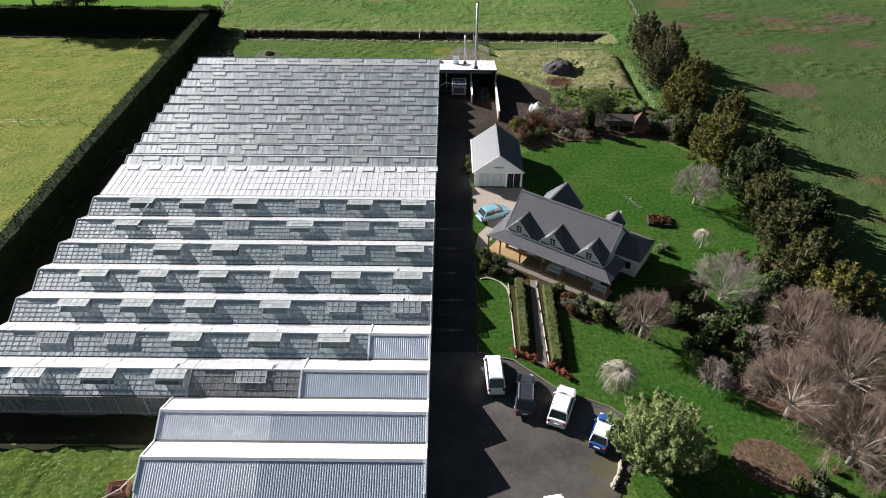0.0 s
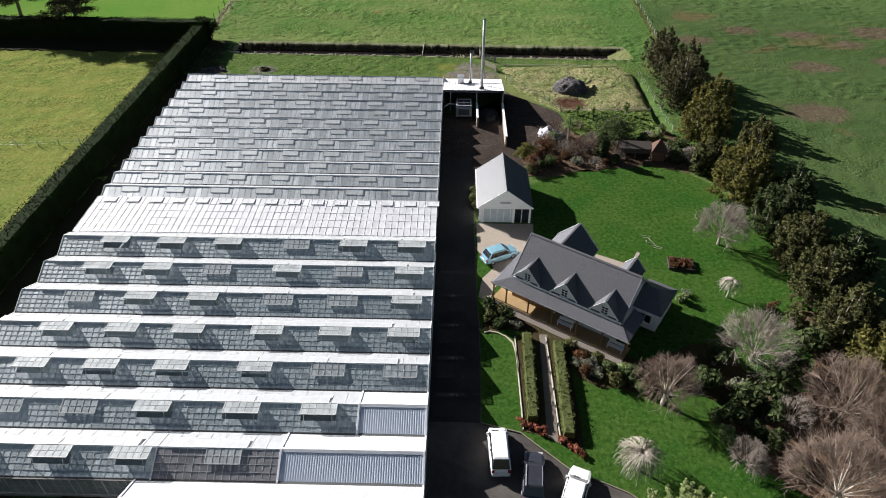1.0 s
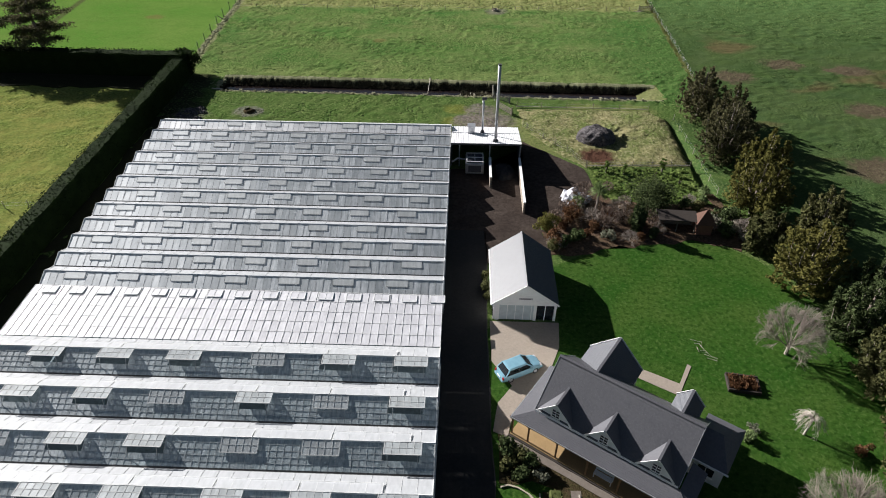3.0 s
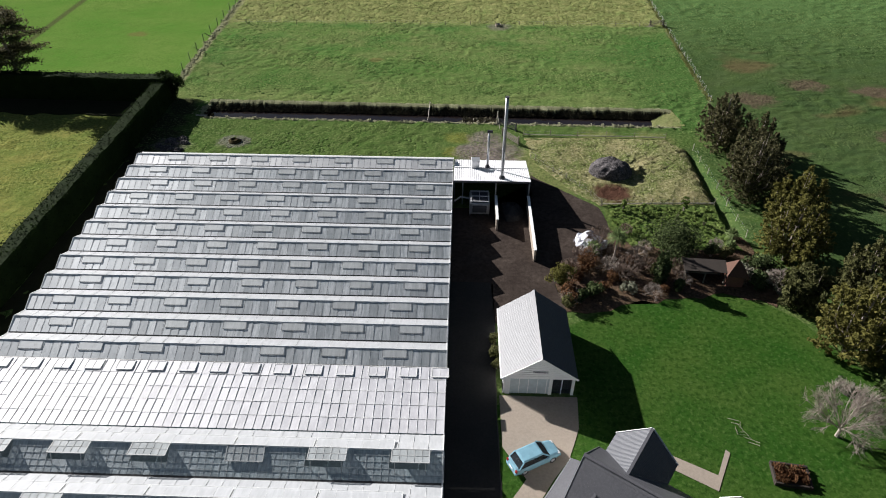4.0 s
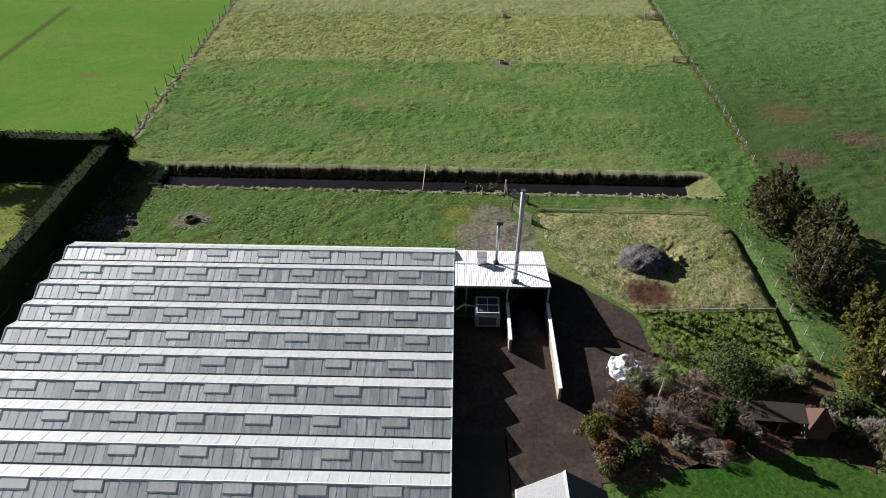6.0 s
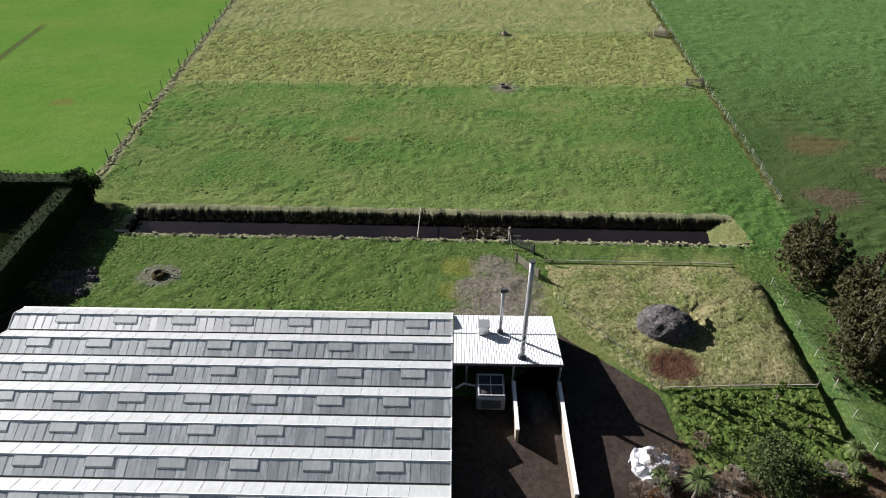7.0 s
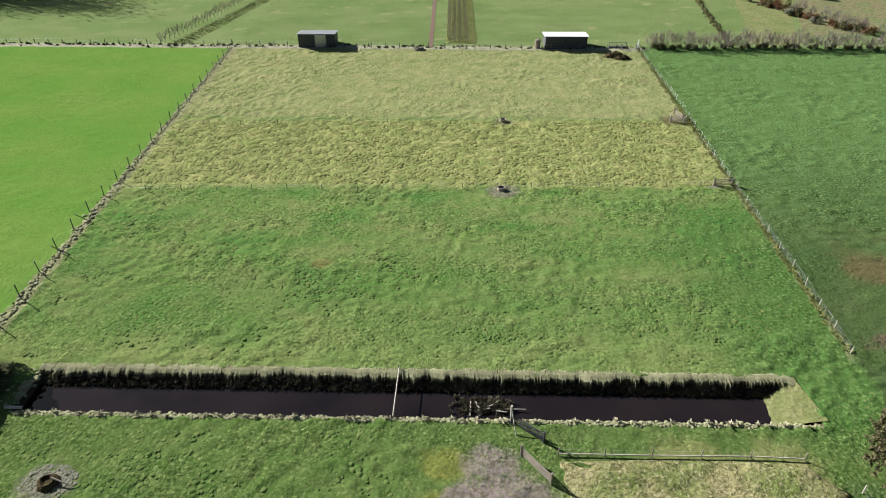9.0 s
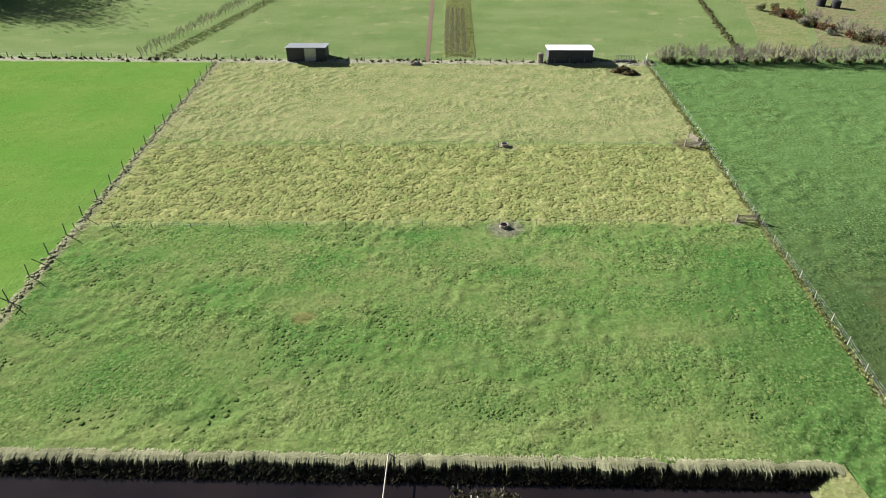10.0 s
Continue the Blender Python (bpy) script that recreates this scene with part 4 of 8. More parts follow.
def vent(parent, xc, width, hinge, lo_dir, length, lift, glass, frame, cols, rows, name="roof_vent", proud=0.07, thick=0.05):
    """A ridge vent hinged along its top edge; lift in degrees above the slope."""
    holder = new(name)
    holder.parent = parent
    d = Vector((0, *lo_dir)).normalized()
    n = Vector((0, d.z, -d.y))
    n = n if n.z > 0 else -n
    d = (d * math.cos(radians(lift)) + n * math.sin(radians(lift))).normalized()
    n = Vector((1, 0, 0)).cross(d).normalized()
    n = n if n.z > 0 else -n
    o = Vector((xc, hinge[0], hinge[1])) + n * proud
    panes, bars = Geo(), Geo()
    for i in range(cols):
        for j in range(rows):
            a, b = -width / 2 + width * i / cols, -width / 2 + width * (i + 1) / cols
            p, q = length * j / rows, length * (j + 1) / rows
            panes.poly([o + Vector((a, 0, 0)) + d * q, o + Vector((b, 0, 0)) + d * q, o + Vector((b, 0, 0)) + d * p, o + Vector((a, 0, 0)) + d * p])
    for i in range(cols + 1):
        a = -width / 2 + width * i / cols
        w = 0.07 if i in (0, cols) else 0.035
        bars.beam(o + Vector((a, 0, 0)), o + Vector((a, 0, 0)) + d * length, w * (1 if thick > 0.03 else 0.55), thick, n)
    for j in range(rows + 1):
        p = length * j / rows
        bars.beam(o + Vector((-width / 2, 0, 0)) + d * p, o + Vector((width / 2, 0, 0)) + d * p, (0.07 if j in (0, rows) else 0.03) * (1 if thick > 0.03 else 0.6), thick * 1.1, n)
    part("vent_glass", panes, glass, holder)
    part("vent_frame", bars, frame, holder)
    if lift > 10:
        for s in (-0.4, 0.4):
            foot = Vector((xc + s * width, hinge[0] + lo_dir[0] * 0.75, hinge[1] + lo_dir[1] * 0.75))
            part("vent_stay", Geo().beam(foot, o + Vector((s * width, 0, 0)) + d * length, 0.04), frame, holder)
    return holder


SINGLE = {}


def bay(parent, x0, x1, ys, yn, zr, cols, rows, south, north, frame_s, frame_n, vents, seed, holes=True, single=False):
    """One span: two glazed slopes, bars, ridge cap, gable glazing. vents: (centre, width, lift)."""
    yr = (ys + yn) / 2
    b = new("bay")
    b.parent = parent
    lo, hi, no = (ys + 0.1, ZG + 0.05), (yr, zr), (yn - 0.1, ZG + 0.05)
    panes = slope_panes(x0, x1, lo, hi, cols, rows, 0.012, seed)
    open_ = [(xc - w / 2, xc + w / 2) for xc, w, lift in vents if lift > 10]
    if holes:
        keep = []
        for p in panes:
            xm, ym = (p[0][0] + p[1][0]) / 2, (p[0][1] + p[2][1]) / 2
            if not (ym > lo[0] + (hi[0] - lo[0]) * 0.3 and any(a < xm < c for a, c in open_)):
                keep.append(p)
        panes = keep
    if single:
        w = (x1 - x0) / cols
        for p in panes:
            key = "pane"
            if key not in SINGLE:
                c = Vector(p[0])
                SINGLE[key] = Geo().poly([Vector(q) - c for q in p]).mesh("pane", south)
            ob = new("pane", SINGLE[key])
            ob.parent, ob.location = b, p[0]
    else:
        g = Geo()
        for p in panes:
            g.poly(p)
        part("south_glazing", g, south, b, kind="stuff")
    g = Geo()
    for p in slope_panes(x0, x1, no, hi, max(4, cols // 2), 2, 0.02, seed + 50, 0.006):
        g.poly([p[1], p[0], p[3], p[2]])
    part("north_glazing", g, north, b, kind="stuff")
    part("glazing_bar", slope_bars(Geo(), x0, x1, lo, hi, cols, rows, 0.024 if holes else 0.024, 0.014 if holes else 0.006, gaps=open_), frame_s, b, kind="stuff")
    part("glazing_bar", slope_bars(Geo(), x0, x1, no, hi, max(4, cols // 2), 2, 0.018, 0.02, 0), frame_n, b, kind="stuff")
    part("ridge_cap", Geo().grid([[(x, yr - 0.1, zr - 0.01), (x, yr, zr + 0.07), (x, yr + 0.1, zr - 0.01), (x, yr, zr - 0.05)] for x in (x0 - 0.03, x1 + 0.03)]), frame_n, b)
    part("gutter", Geo().grid([[(x, ys - 0.14, ZG + 0.04), (x, ys - 0.09, ZG - 0.12), (x, ys + 0.09, ZG - 0.12), (x, ys + 0.14, ZG + 0.04), (x, ys, ZG - 0.02)] for x in (x0 - 0.1, x1 + 0.12)]), M_GUTTER, b)
    for x, nm in ((x0, "west_gable"), (x1, "east_gable")):
        w = Geo()
        for k in range(6):
            fa, fb = k / 6, (k + 1) / 6
            za = ZG + (zr - ZG) * (1 - abs(2 * fa - 1)) - 0.04
            zb = ZG + (zr - ZG) * (1 - abs(2 * fb - 1)) - 0.04
            w.poly([(x, ys + (yn - ys) * fa, 0.35), (x, ys + (yn - ys) * fb, 0.35), (x, ys + (yn - ys) * fb, zb), (x, ys + (yn - ys) * fa, za)])
        part(nm, w, M_GLASS_WALL, b)
        f = Geo()
        for k in range(7):
            fa = k / 6
            f.beam((x, ys + (yn - ys) * fa, 0.3), (x, ys + (yn - ys) * fa, ZG + (zr - ZG) * (1 - abs(2 * fa - 1)) - 0.03), 0.06, 0.06, (1, 0, 0))
        f.beam((x, ys, ZG), (x, yr, zr), 0.08, 0.08).beam((x, yr, zr), (x, yn, ZG), 0.08, 0.08).beam((x, ys, 1.4), (x, yn, 1.4), 0.05, 0.05)
        f.box((x - 0.08, ys, 0), (x + 0.08, yn, 0.36))
        f.box((x - 0.06, ys - 0.02, 1.9), (x + 0.06, ys + 0.3, ZG + 0.03)).box((x - 0.06, yn - 0.3, 1.9), (x + 0.06, yn + 0.02, ZG + 0.03))
        part(nm + "_frame", f, M_FRAME, b)
    if "post" not in SINGLE:
        SINGLE["post"] = Geo().beam((0, 0, 0), (0, 0, ZG - 0.1), 0.08, 0.08, (0, 1, 0)).mesh("stanchion", M_GALV)
    for i in range(8):
        ob = new("stanchion", SINGLE["post"])
        ob.parent, ob.location = b, (x0 + (x1 - x0) * (i + 0.5) / 8, ys, 0)
    dn = (lo[0] - hi[0], lo[1] - hi[1])
    up = (no[0] - hi[0], no[1] - hi[1])
    if holes:
        for xa in np.arange(x0 + 3.2 + (seed % 3) * 0.9, x1 - 2.0, 6.45):
            vent(b, float(xa), min(6.3, 2 * (x1 - float(xa)) - 0.1), (hi[0] - 0.05, hi[1] + 0.03), up, 1.25, 4, north, frame_n, 5, 1, "north_vent", thick=0.025)
    for xc, w, lift in vents:
        rows_v = 2 if lift > 10 else 1
        if holes:
            vent(b, xc, w, hi, dn, 1.25, lift, M_GLASS_VENT, M_FRAME_VENT, 5, 2)
        else:
            vent(b, xc, w, hi, dn, 0.85, 1.5, M_GLASS_BACK_VENT, M_FRAME_REAR, 1, 1, proud=0.022, thick=0.014)
    return b


glasshouse = thing("glasshouse", "long multi-span commercial glasshouse with dirty and whitewashed panes", "greenhouse")
COLS_X = (-37.6, -31.15, -24.75, -17.1, -10.5, -3.9)
SHUT = {(0, 3), (1, 2), (1, 4), (2, 0), (2, 3), (2, 4), (4, 4), (4, 5), (5, 0), (5, 1)}
for k in range(7):
    yn, ys = FRONT[k], FRONT[k + 1]
    x0, x1 = west(ys), GX1
    if k == 5:
        x1 = -7.2
    if k == 6:
        x1 = -22.9
    vs = [(xc, 3.0, 4 if (k, i) in SHUT else 29) for i, xc in enumerate(COLS_X) if xc + 1.5 < x1]
    bay(glasshouse, x0, x1, ys, yn, ZRF, round((x1 - x0) / 0.61), 5, M_GLASS_FRONT, M_GLASS_NORTH, M_FRAME_MID, M_FRAME, vs, k, True, k == 3)
# the mossy stretch of the last front bay
bay(glasshouse, -22.88, -12.9, FRONT[7], FRONT[6], ZRF, 16, 4, M_GLASS_MOSS, M_GLASS_NORTH, M_FRAME_MID, M_FRAME, [(-17.4, 2.8, 4)], 31)
for k in range(12):
    ys, yn = REAR[k], REAR[k + 1]
    x0 = west(ys)
    off = 0.0 if k % 2 else -1.3
    vs = [(-4.9 + off - 5.75 * i, 2.25, 3) for i in range(7) if -4.9 + off - 5.75 * i > x0 + 2]
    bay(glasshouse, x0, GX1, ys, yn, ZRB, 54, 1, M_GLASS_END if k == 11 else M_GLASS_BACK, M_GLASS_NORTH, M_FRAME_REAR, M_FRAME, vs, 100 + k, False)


def band():
    """The wide, nearly flat whitewashed roof between the two blocks."""
    b = new("whitewashed_roof")
    b.parent = glasshouse
    x0, lo, hi = west(74) - 0.3, (70.75, ZG + 0.02), (77.9, ZG + 0.22)
    g = Geo()
    for p in slope_panes(x0, GX1, lo, hi, 56, 5, 0.025, 9, 0.01):
        g.poly(p)
    part("roof_panel", g, M_GLASS_BAND, b, kind="stuff")
    part("panel_bar", slope_bars(Geo(), x0, GX1, lo, hi, 56, 5, 0.035, 0.03, 0.03), M_FRAME, b, kind="stuff")
    for i in range(15):
        vent(b, x0 + 1.9 + 2.9 * i, 1.5, (77.8, ZG + 0.22), (-1, -0.03), 1.1, 3, M_GLASS_BAND, M_FRAME, 2, 1, proud=0.04)
    for x in (x0, GX1):
        part("side_wall", Geo().box((x - 0.06, 70.7, 0), (x + 0.06, 78.0, ZG - 0.02)), M_GLASS_WALL, b)
    part("rear_gutter", Geo().box((x0, 77.93, ZG - 0.1), (GX1 + 0.1, 78.14, ZG + 0.06)), M_GUTTER, b)


band()


def end_wall(y, x0, x1, name, cols):
    f, w = Geo(), (x1 - x0) / cols
    for i in range(cols):
        f.beam((x0 + w * i, y, 0), (x0 + w * i, y, ZG - 0.05), 0.06, 0.06, (0, 1, 0))
    f.box((x0, y - 0.07, 0), (x1, y + 0.07, 0.38))
    f.beam((x0, y, 1.5), (x1, y, 1.5), 0.05)
    frame_ob = part(name, f, M_FRAME_DARK, glasshouse)
    first = None
    for i in range(cols):
        if first is None:
            first = part("pane", Geo().poly([(x0 + 0.03, y, 0.4), (x0 + w - 0.03, y, 0.4), (x0 + w - 0.03, y, ZG - 0.1), (x0 + 0.03, y, ZG - 0.1)]), M_GLASS_WALL, frame_ob)
        else:
            p = new("pane", first.data)
            p.parent = frame_ob
            p.matrix_basis = pose(w * i, 0, 0)


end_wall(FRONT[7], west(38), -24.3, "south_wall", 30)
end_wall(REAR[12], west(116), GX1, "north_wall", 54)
part("north_gutter", Geo().box((west(116) - 0.1, REAR[12] - 0.12, ZG - 0.1), (GX1 + 0.1, REAR[12] + 0.12, ZG + 0.05)), M_FRAME, glasshouse)
tagged(part("glasshouse_floor", Geo().grid([[(west(y) + 0.1, y, 0.06), (GX1 - 0.1, y, 0.06)] for y in (38.4, 70, 116.4)], closed=False), M_INSIDE), "dark grey floor inside the glasshouse", "floor", kind="structure")


def corrugated(x0, x1, lo, hi, pitch=0.2, depth=0.016):
    """Roof sheet with ribs that run down the slope, from lo = (y, z) to hi."""
    n = int(round((x1 - x0) / pitch))
    rows = []
    for y, z in (lo, hi):
        row = []
        for i in range(n):
            x = x0 + (x1 - x0) * i / n
            p = (x1 - x0) / n
            row += [(x, y, z), (x + 0.38 * p, y, z), (x + 0.5 * p, y, z + depth), (x + 0.85 * p, y, z + depth)]
        rows.append(row + [(x1, y, z)])
    back = [[(x, y, z - 0.03) for x, y, z in reversed(r)] for r in rows]
    return Geo().grid([a + b for a, b in zip(rows, back)], closed=True)


def shed_bay(parent, x0, x1, ys, yn, name="roof_span", south=None, ends=(1, 1), over=0.0, north=None):
    yr = (ys + yn) / 2
    r = new(name)
    r.parent = parent
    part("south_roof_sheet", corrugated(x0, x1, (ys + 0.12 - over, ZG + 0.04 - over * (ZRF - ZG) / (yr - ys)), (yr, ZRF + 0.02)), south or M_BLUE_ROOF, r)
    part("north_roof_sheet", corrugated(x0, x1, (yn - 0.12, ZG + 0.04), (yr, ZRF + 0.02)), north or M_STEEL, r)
    part("ridge_capping", Geo().grid([[(x, yr - 0.22, ZRF - 0.03), (x, yr, ZRF + 0.11), (x, yr + 0.22, ZRF - 0.03), (x, yr, ZRF - 0.08)] for x in (x0 - 0.04 * ends[0], x1 + 0.04 * ends[1])]), M_STEEL, r)
    part("gutter", Geo().box((x0 - 0.1 * ends[0], ys - 0.12 - over, ZG - 0.1 - 0.55 * over), (x1 + 0.12 * ends[1], ys + 0.12 - over, ZG + 0.04 - 0.55 * over)), M_GUTTER, r)
    for x in [e for e, used in zip((x0, x1), ends) if used]:
        part("gable_cladding", Geo().grid([[(x + d, ys, 0), (x + d, yn, 0), (x + d, yn, ZG), (x + d, yr, ZRF), (x + d, ys, ZG)] for d in (-0.05, 0.05)]), M_STEEL, r)
        part("barge_board", Geo().beam((x, ys, ZG + 0.03), (x, yr, ZRF + 0.06), 0.14, 0.1).beam((x, yr, ZRF + 0.06), (x, yn, ZG + 0.03), 0.14, 0.1), M_STEEL, r)


packing_shed = thing("packing_shed", "packing shed with ribbed pale steel and grey-blue roof spans", "shed")
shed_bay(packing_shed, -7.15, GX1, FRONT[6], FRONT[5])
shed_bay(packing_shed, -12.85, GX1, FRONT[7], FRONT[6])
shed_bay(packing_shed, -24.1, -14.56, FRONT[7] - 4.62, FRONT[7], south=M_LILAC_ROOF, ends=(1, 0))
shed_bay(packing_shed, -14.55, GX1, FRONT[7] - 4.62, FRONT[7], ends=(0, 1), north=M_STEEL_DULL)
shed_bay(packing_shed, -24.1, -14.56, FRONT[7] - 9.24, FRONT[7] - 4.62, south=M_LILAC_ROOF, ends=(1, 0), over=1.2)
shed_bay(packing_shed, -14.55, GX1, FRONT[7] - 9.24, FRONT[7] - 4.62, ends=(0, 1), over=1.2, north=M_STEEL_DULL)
part("south_wall", Geo().box((-24.1, FRONT[7] - 9.3, 0), (GX1, FRONT[7] - 9.2, ZG - 0.05)), M_STEEL, packing_shed)
part("north_wall", Geo().box((-24.1, FRONT[7] - 0.05, 0), (GX1, FRONT[7] + 0.05, ZG - 0.12)), M_STEEL, packing_shed)

# ---- boiler house ----
boiler_house = thing("boiler_house", "open-fronted boiler house with a ribbed white roof", "shed")
part("roof", corrugated(-1.2, 8.75, (116.6, 2.35), (108.8, 3.8), 0.25, 0.035), M_STEEL, boiler_house)
part("roof_lap", Geo().beam((-1.2, 113.4, 3.0), (8.8, 113.4, 3.0), 0.12, 0.05), M_GALV, boiler_house)
part("rear_wall", Geo().box((-1.15, 116.25, 0), (8.7, 116.4, 2.3)), M_STEEL, boiler_house)
for x in (-1.15, 8.62):
    part("side_wall", Geo().grid([[(x + d, 109.0, 0), (x + d, 116.3, 0), (x + d, 116.3, 2.3), (x + d, 109.0, 3.68)] for d in (0, 0.1)]), M_DARK_METAL, boiler_house)
for x in (0.0, 4.3, 8.6):
    part("post", Geo().beam((x, 109.05, 0), (x, 109.05, 3.7), 0.16, 0.16, (0, 1, 0)), M_GALV, boiler_house)
part("fascia", Geo().box((-1.2, 108.72, 3.55), (8.75, 108.8, 3.8)), M_DARK_METAL, boiler_house)
vent_box = part("roof_vent", Geo().box((1.2, 113.1, 2.9), (2.15, 114.0, 4.15), 0.06), M_GALV, boiler_house)
part("vent_cap", Geo().box((1.1, 113.0, 4.17), (2.25, 114.1, 4.24), 0.02), M_GALV, vent_box)


def chimney(x, y, z0, z1, r, label, cap):
    c = thing("chimney", label, "chimney")
    part("flue", Geo().tube([(x, y, z0), (x, y, (z0 + z1) / 2), (x, y, z1)], [r, r * 0.97, r * 0.93], 14), M_GALV, c, smooth=True)
    part("flashing", Geo().grid([[(x + s * math.cos(a), y + s * math.sin(a), z) for a in np.arange(0, 6.28, 0.785)] for s, z in ((r * 2.1, z0 - 0.05), (r * 1.9, z0 + 0.25), (r * 1.1, z0 + 0.5))]), M_DARK_METAL, c)
    for k in range(int((z1 - z0) / 1.5)):
        z = z0 + 1.2 + 1.5 * k
        part("band", Geo().tube([(x, y, z), (x, y, z + 0.09)], [r * 1.12, r * 1.12], 14), M_GALV, c)
    if cap:
        part("cowl", Geo().tube([(x - 0.25, y, z1 + 0.05), (x + 0.45, y, z1 + 0.05)], [r * 1.35, r * 1.35], 12), M_DARK_METAL, c)
    else:
        part("rim", Geo().tube([(x, y, z1 - 0.1), (x, y, z1 + 0.05)], [r * 1.2, r * 1.2], 14), M_DARK_METAL, c)
        for k in range(14):
            part("rung", Geo().beam((x - 0.18, y - r - 0.08, z0 + 1 + 0.7 * k), (x + 0.18, y - r - 0.08, z0 + 1 + 0.7 * k), 0.03), M_GALV, c)
    return c


chimney(5.05, 109.7, 3.62, 15.0, 0.21, "tall slim galvanised steel boiler chimney", False)
chimney(3.3, 113.6, 2.95, 8.3, 0.16, "short galvanised flue with a dark cowl", True)
for x, y0, y1, hgt, lab in ((8.55, 97.2, 108.6, 1.7, "long white-topped bunker wall in the boiler yard"), (4.35, 103.2, 108.6, 1.7, "short white-topped bunker wall in the boiler yard")):
    w = thing("bunker_wall", lab, "wall")
    part("wall", Geo().box((x - 0.12, y0, 0), (x + 0.12, y1, hgt)), M_CONCRETE, w)
    part("coping", Geo().box((x - 0.17, y0 - 0.05, hgt), (x + 0.17, y1, hgt + 0.1), 0.02), M_WHITE, w)
boiler = thing("boiler", "grey steel boiler unit under the shed roof", "boiler")
part("casing", Geo().box((0.9, 106.4, 0.3), (3.5, 109.4, 1.9), 0.1), M_GALV, boiler)
part("lid", Geo().box((1.1, 106.6, 1.9), (3.3, 108.9, 2.05), 0.04), M_DARK_METAL, boiler)
part("front_panel", Geo().box((1.3, 106.3, 0.6), (3.1, 106.4, 1.6)), M_DARK_METAL, boiler)
for x in (1.0, 3.4):
    for y in (106.5, 109.2):
        part("leg", Geo().box((x - 0.08, y - 0.08, 0.04), (x + 0.08, y + 0.08, 0.34)), M_DARK_METAL, boiler)
part("pipe", Geo().tube([(1.2, 108, 1.6), (-0.2, 108.2, 1.7), (-1.0, 108.0, 1.2)], [0.12, 0.12, 0.12], 8), M_GALV, boiler)
for x in (1.1, 2.2, 3.3):
    part("rack_bar", Geo().beam((x, 106.5, 2.12), (x, 109.0, 2.12), 0.07), M_STEEL, boiler)
for y in (106.5, 107.7, 108.9):
    part("rack_rail", Geo().beam((1.0, y, 2.2), (3.4, y, 2.2), 0.07), M_STEEL, boiler)
solid("fuel_mound", dome(6.4, 107.2, 1.7, 2.2, 1.2, 22, 3.0, 0.3), M_BLACK, "dark heap of boiler fuel in the bunker", "fuel heap")


# ---- house ----
HOUSE = pose(5.0, 62.8, 0.0, 0, 0, -34.0)      # local x along the veranda, y towards the back


def roof_slab(pts, t=0.12):
    """A roof plane with thickness; pts run anticlockwise seen from above."""
    g = Geo()
    return g.grid([[(x, y, z - t) for x, y, z in pts], [tuple(p) for p in pts]])


def ribbed_slab(e0, e1, r1, r0, pitch=0.15, amp=0.012, t=0.05):
    """A corrugated roof sheet: e0-e1 along the eave, r0-r1 along the ridge."""
    e0, e1, r0, r1 = (Vector(p) for p in (e0, e1, r0, r1))
    nrm = (e1 - e0).cross(r0 - e0).normalized()
    nrm = nrm if nrm.z > 0 else -nrm
    n = int((e1 - e0).length / pitch) * 6
    rows = []
    for a, b in ((e0, e1), (r0, r1)):
        top = [a.lerp(b, i / n) + nrm * amp * math.sin(6.2832 * i / 6) for i in range(n + 1)]
        rows.append([tuple(p) for p in top] + [tuple(p - nrm * t) for p in reversed(top)])
    return Geo().grid(rows, closed=True)


def tile_courses(a, b, c, d, n, t=0.018, wide=0.3):
    """Staggered roof tiles in courses: a-b along the eave, d-c along the ridge."""
    rnd = random.Random(n)
    a, b, c, d = (Vector(p) for p in (a, b, c, d))
    nrm = (b - a).cross(d - a).normalized()
    cols = int((b - a).length / wide)
    v, f = [], []
    for i in range(n):
        lo, hi = i / n, min(1.0, (i + 1.15) / n)
        for k in range(cols + 1):
            u0 = max(0.0, (k - 0.5 * (i % 2)) / cols + 0.03 / cols)
            u1 = min(1.0, (k + 1 - 0.5 * (i % 2)) / cols - 0.03 / cols)
            if u1 - u0 < 0.2 / cols:
                continue
            p, q = a.lerp(d, lo).lerp(b.lerp(c, lo), u0), a.lerp(d, lo).lerp(b.lerp(c, lo), u1)
            r, s = a.lerp(d, hi).lerp(b.lerp(c, hi), u1), a.lerp(d, hi).lerp(b.lerp(c, hi), u0)
            up, w = nrm * (t + rnd.uniform(0, 0.012)), len(v)
            v += [p, q, p + up, q + up, r + nrm * 0.004, s + nrm * 0.004]
            f += [(w, w + 1, w + 3, w + 2), (w + 2, w + 3, w + 4, w + 5), (w, w + 2, w + 5), (w + 1, w + 4, w + 3)]
    me = bpy.data.meshes.new("tile_course")
    me.from_pydata([tuple(x) for x in v], [], f)
    me.materials.append(M_SLATE)
    return me


def framed_window(parent, m, w, h_, cols=2, rows=2, name="window"):
    win = part(name, Geo(m).box((-w / 2, -0.03, 0), (w / 2, 0.0, h_)), M_PANE, parent, "dark glass")
    f = Geo(m)
    for i in range(cols + 1):
        x = -w / 2 + w * i / cols
        e = 0.05 if i in (0, cols) else 0.025
        f.box((x - e, -0.07, -0.05), (x + e, -0.032, h_ + 0.05))
    for j in range(rows + 1):
        z = h_ * j / rows
        e = 0.05 if j in (0, rows) else 0.025
        f.box((-w / 2 - 0.05, -0.068, z - e), (w / 2 + 0.05, -0.034, z + e))
    part("frame", f, M_WHITE, win)
    part("sill", Geo(m).box((-w / 2 - 0.1, -0.13, -0.12), (w / 2 + 0.1, -0.02, -0.06)), M_WHITE, win)
    return win


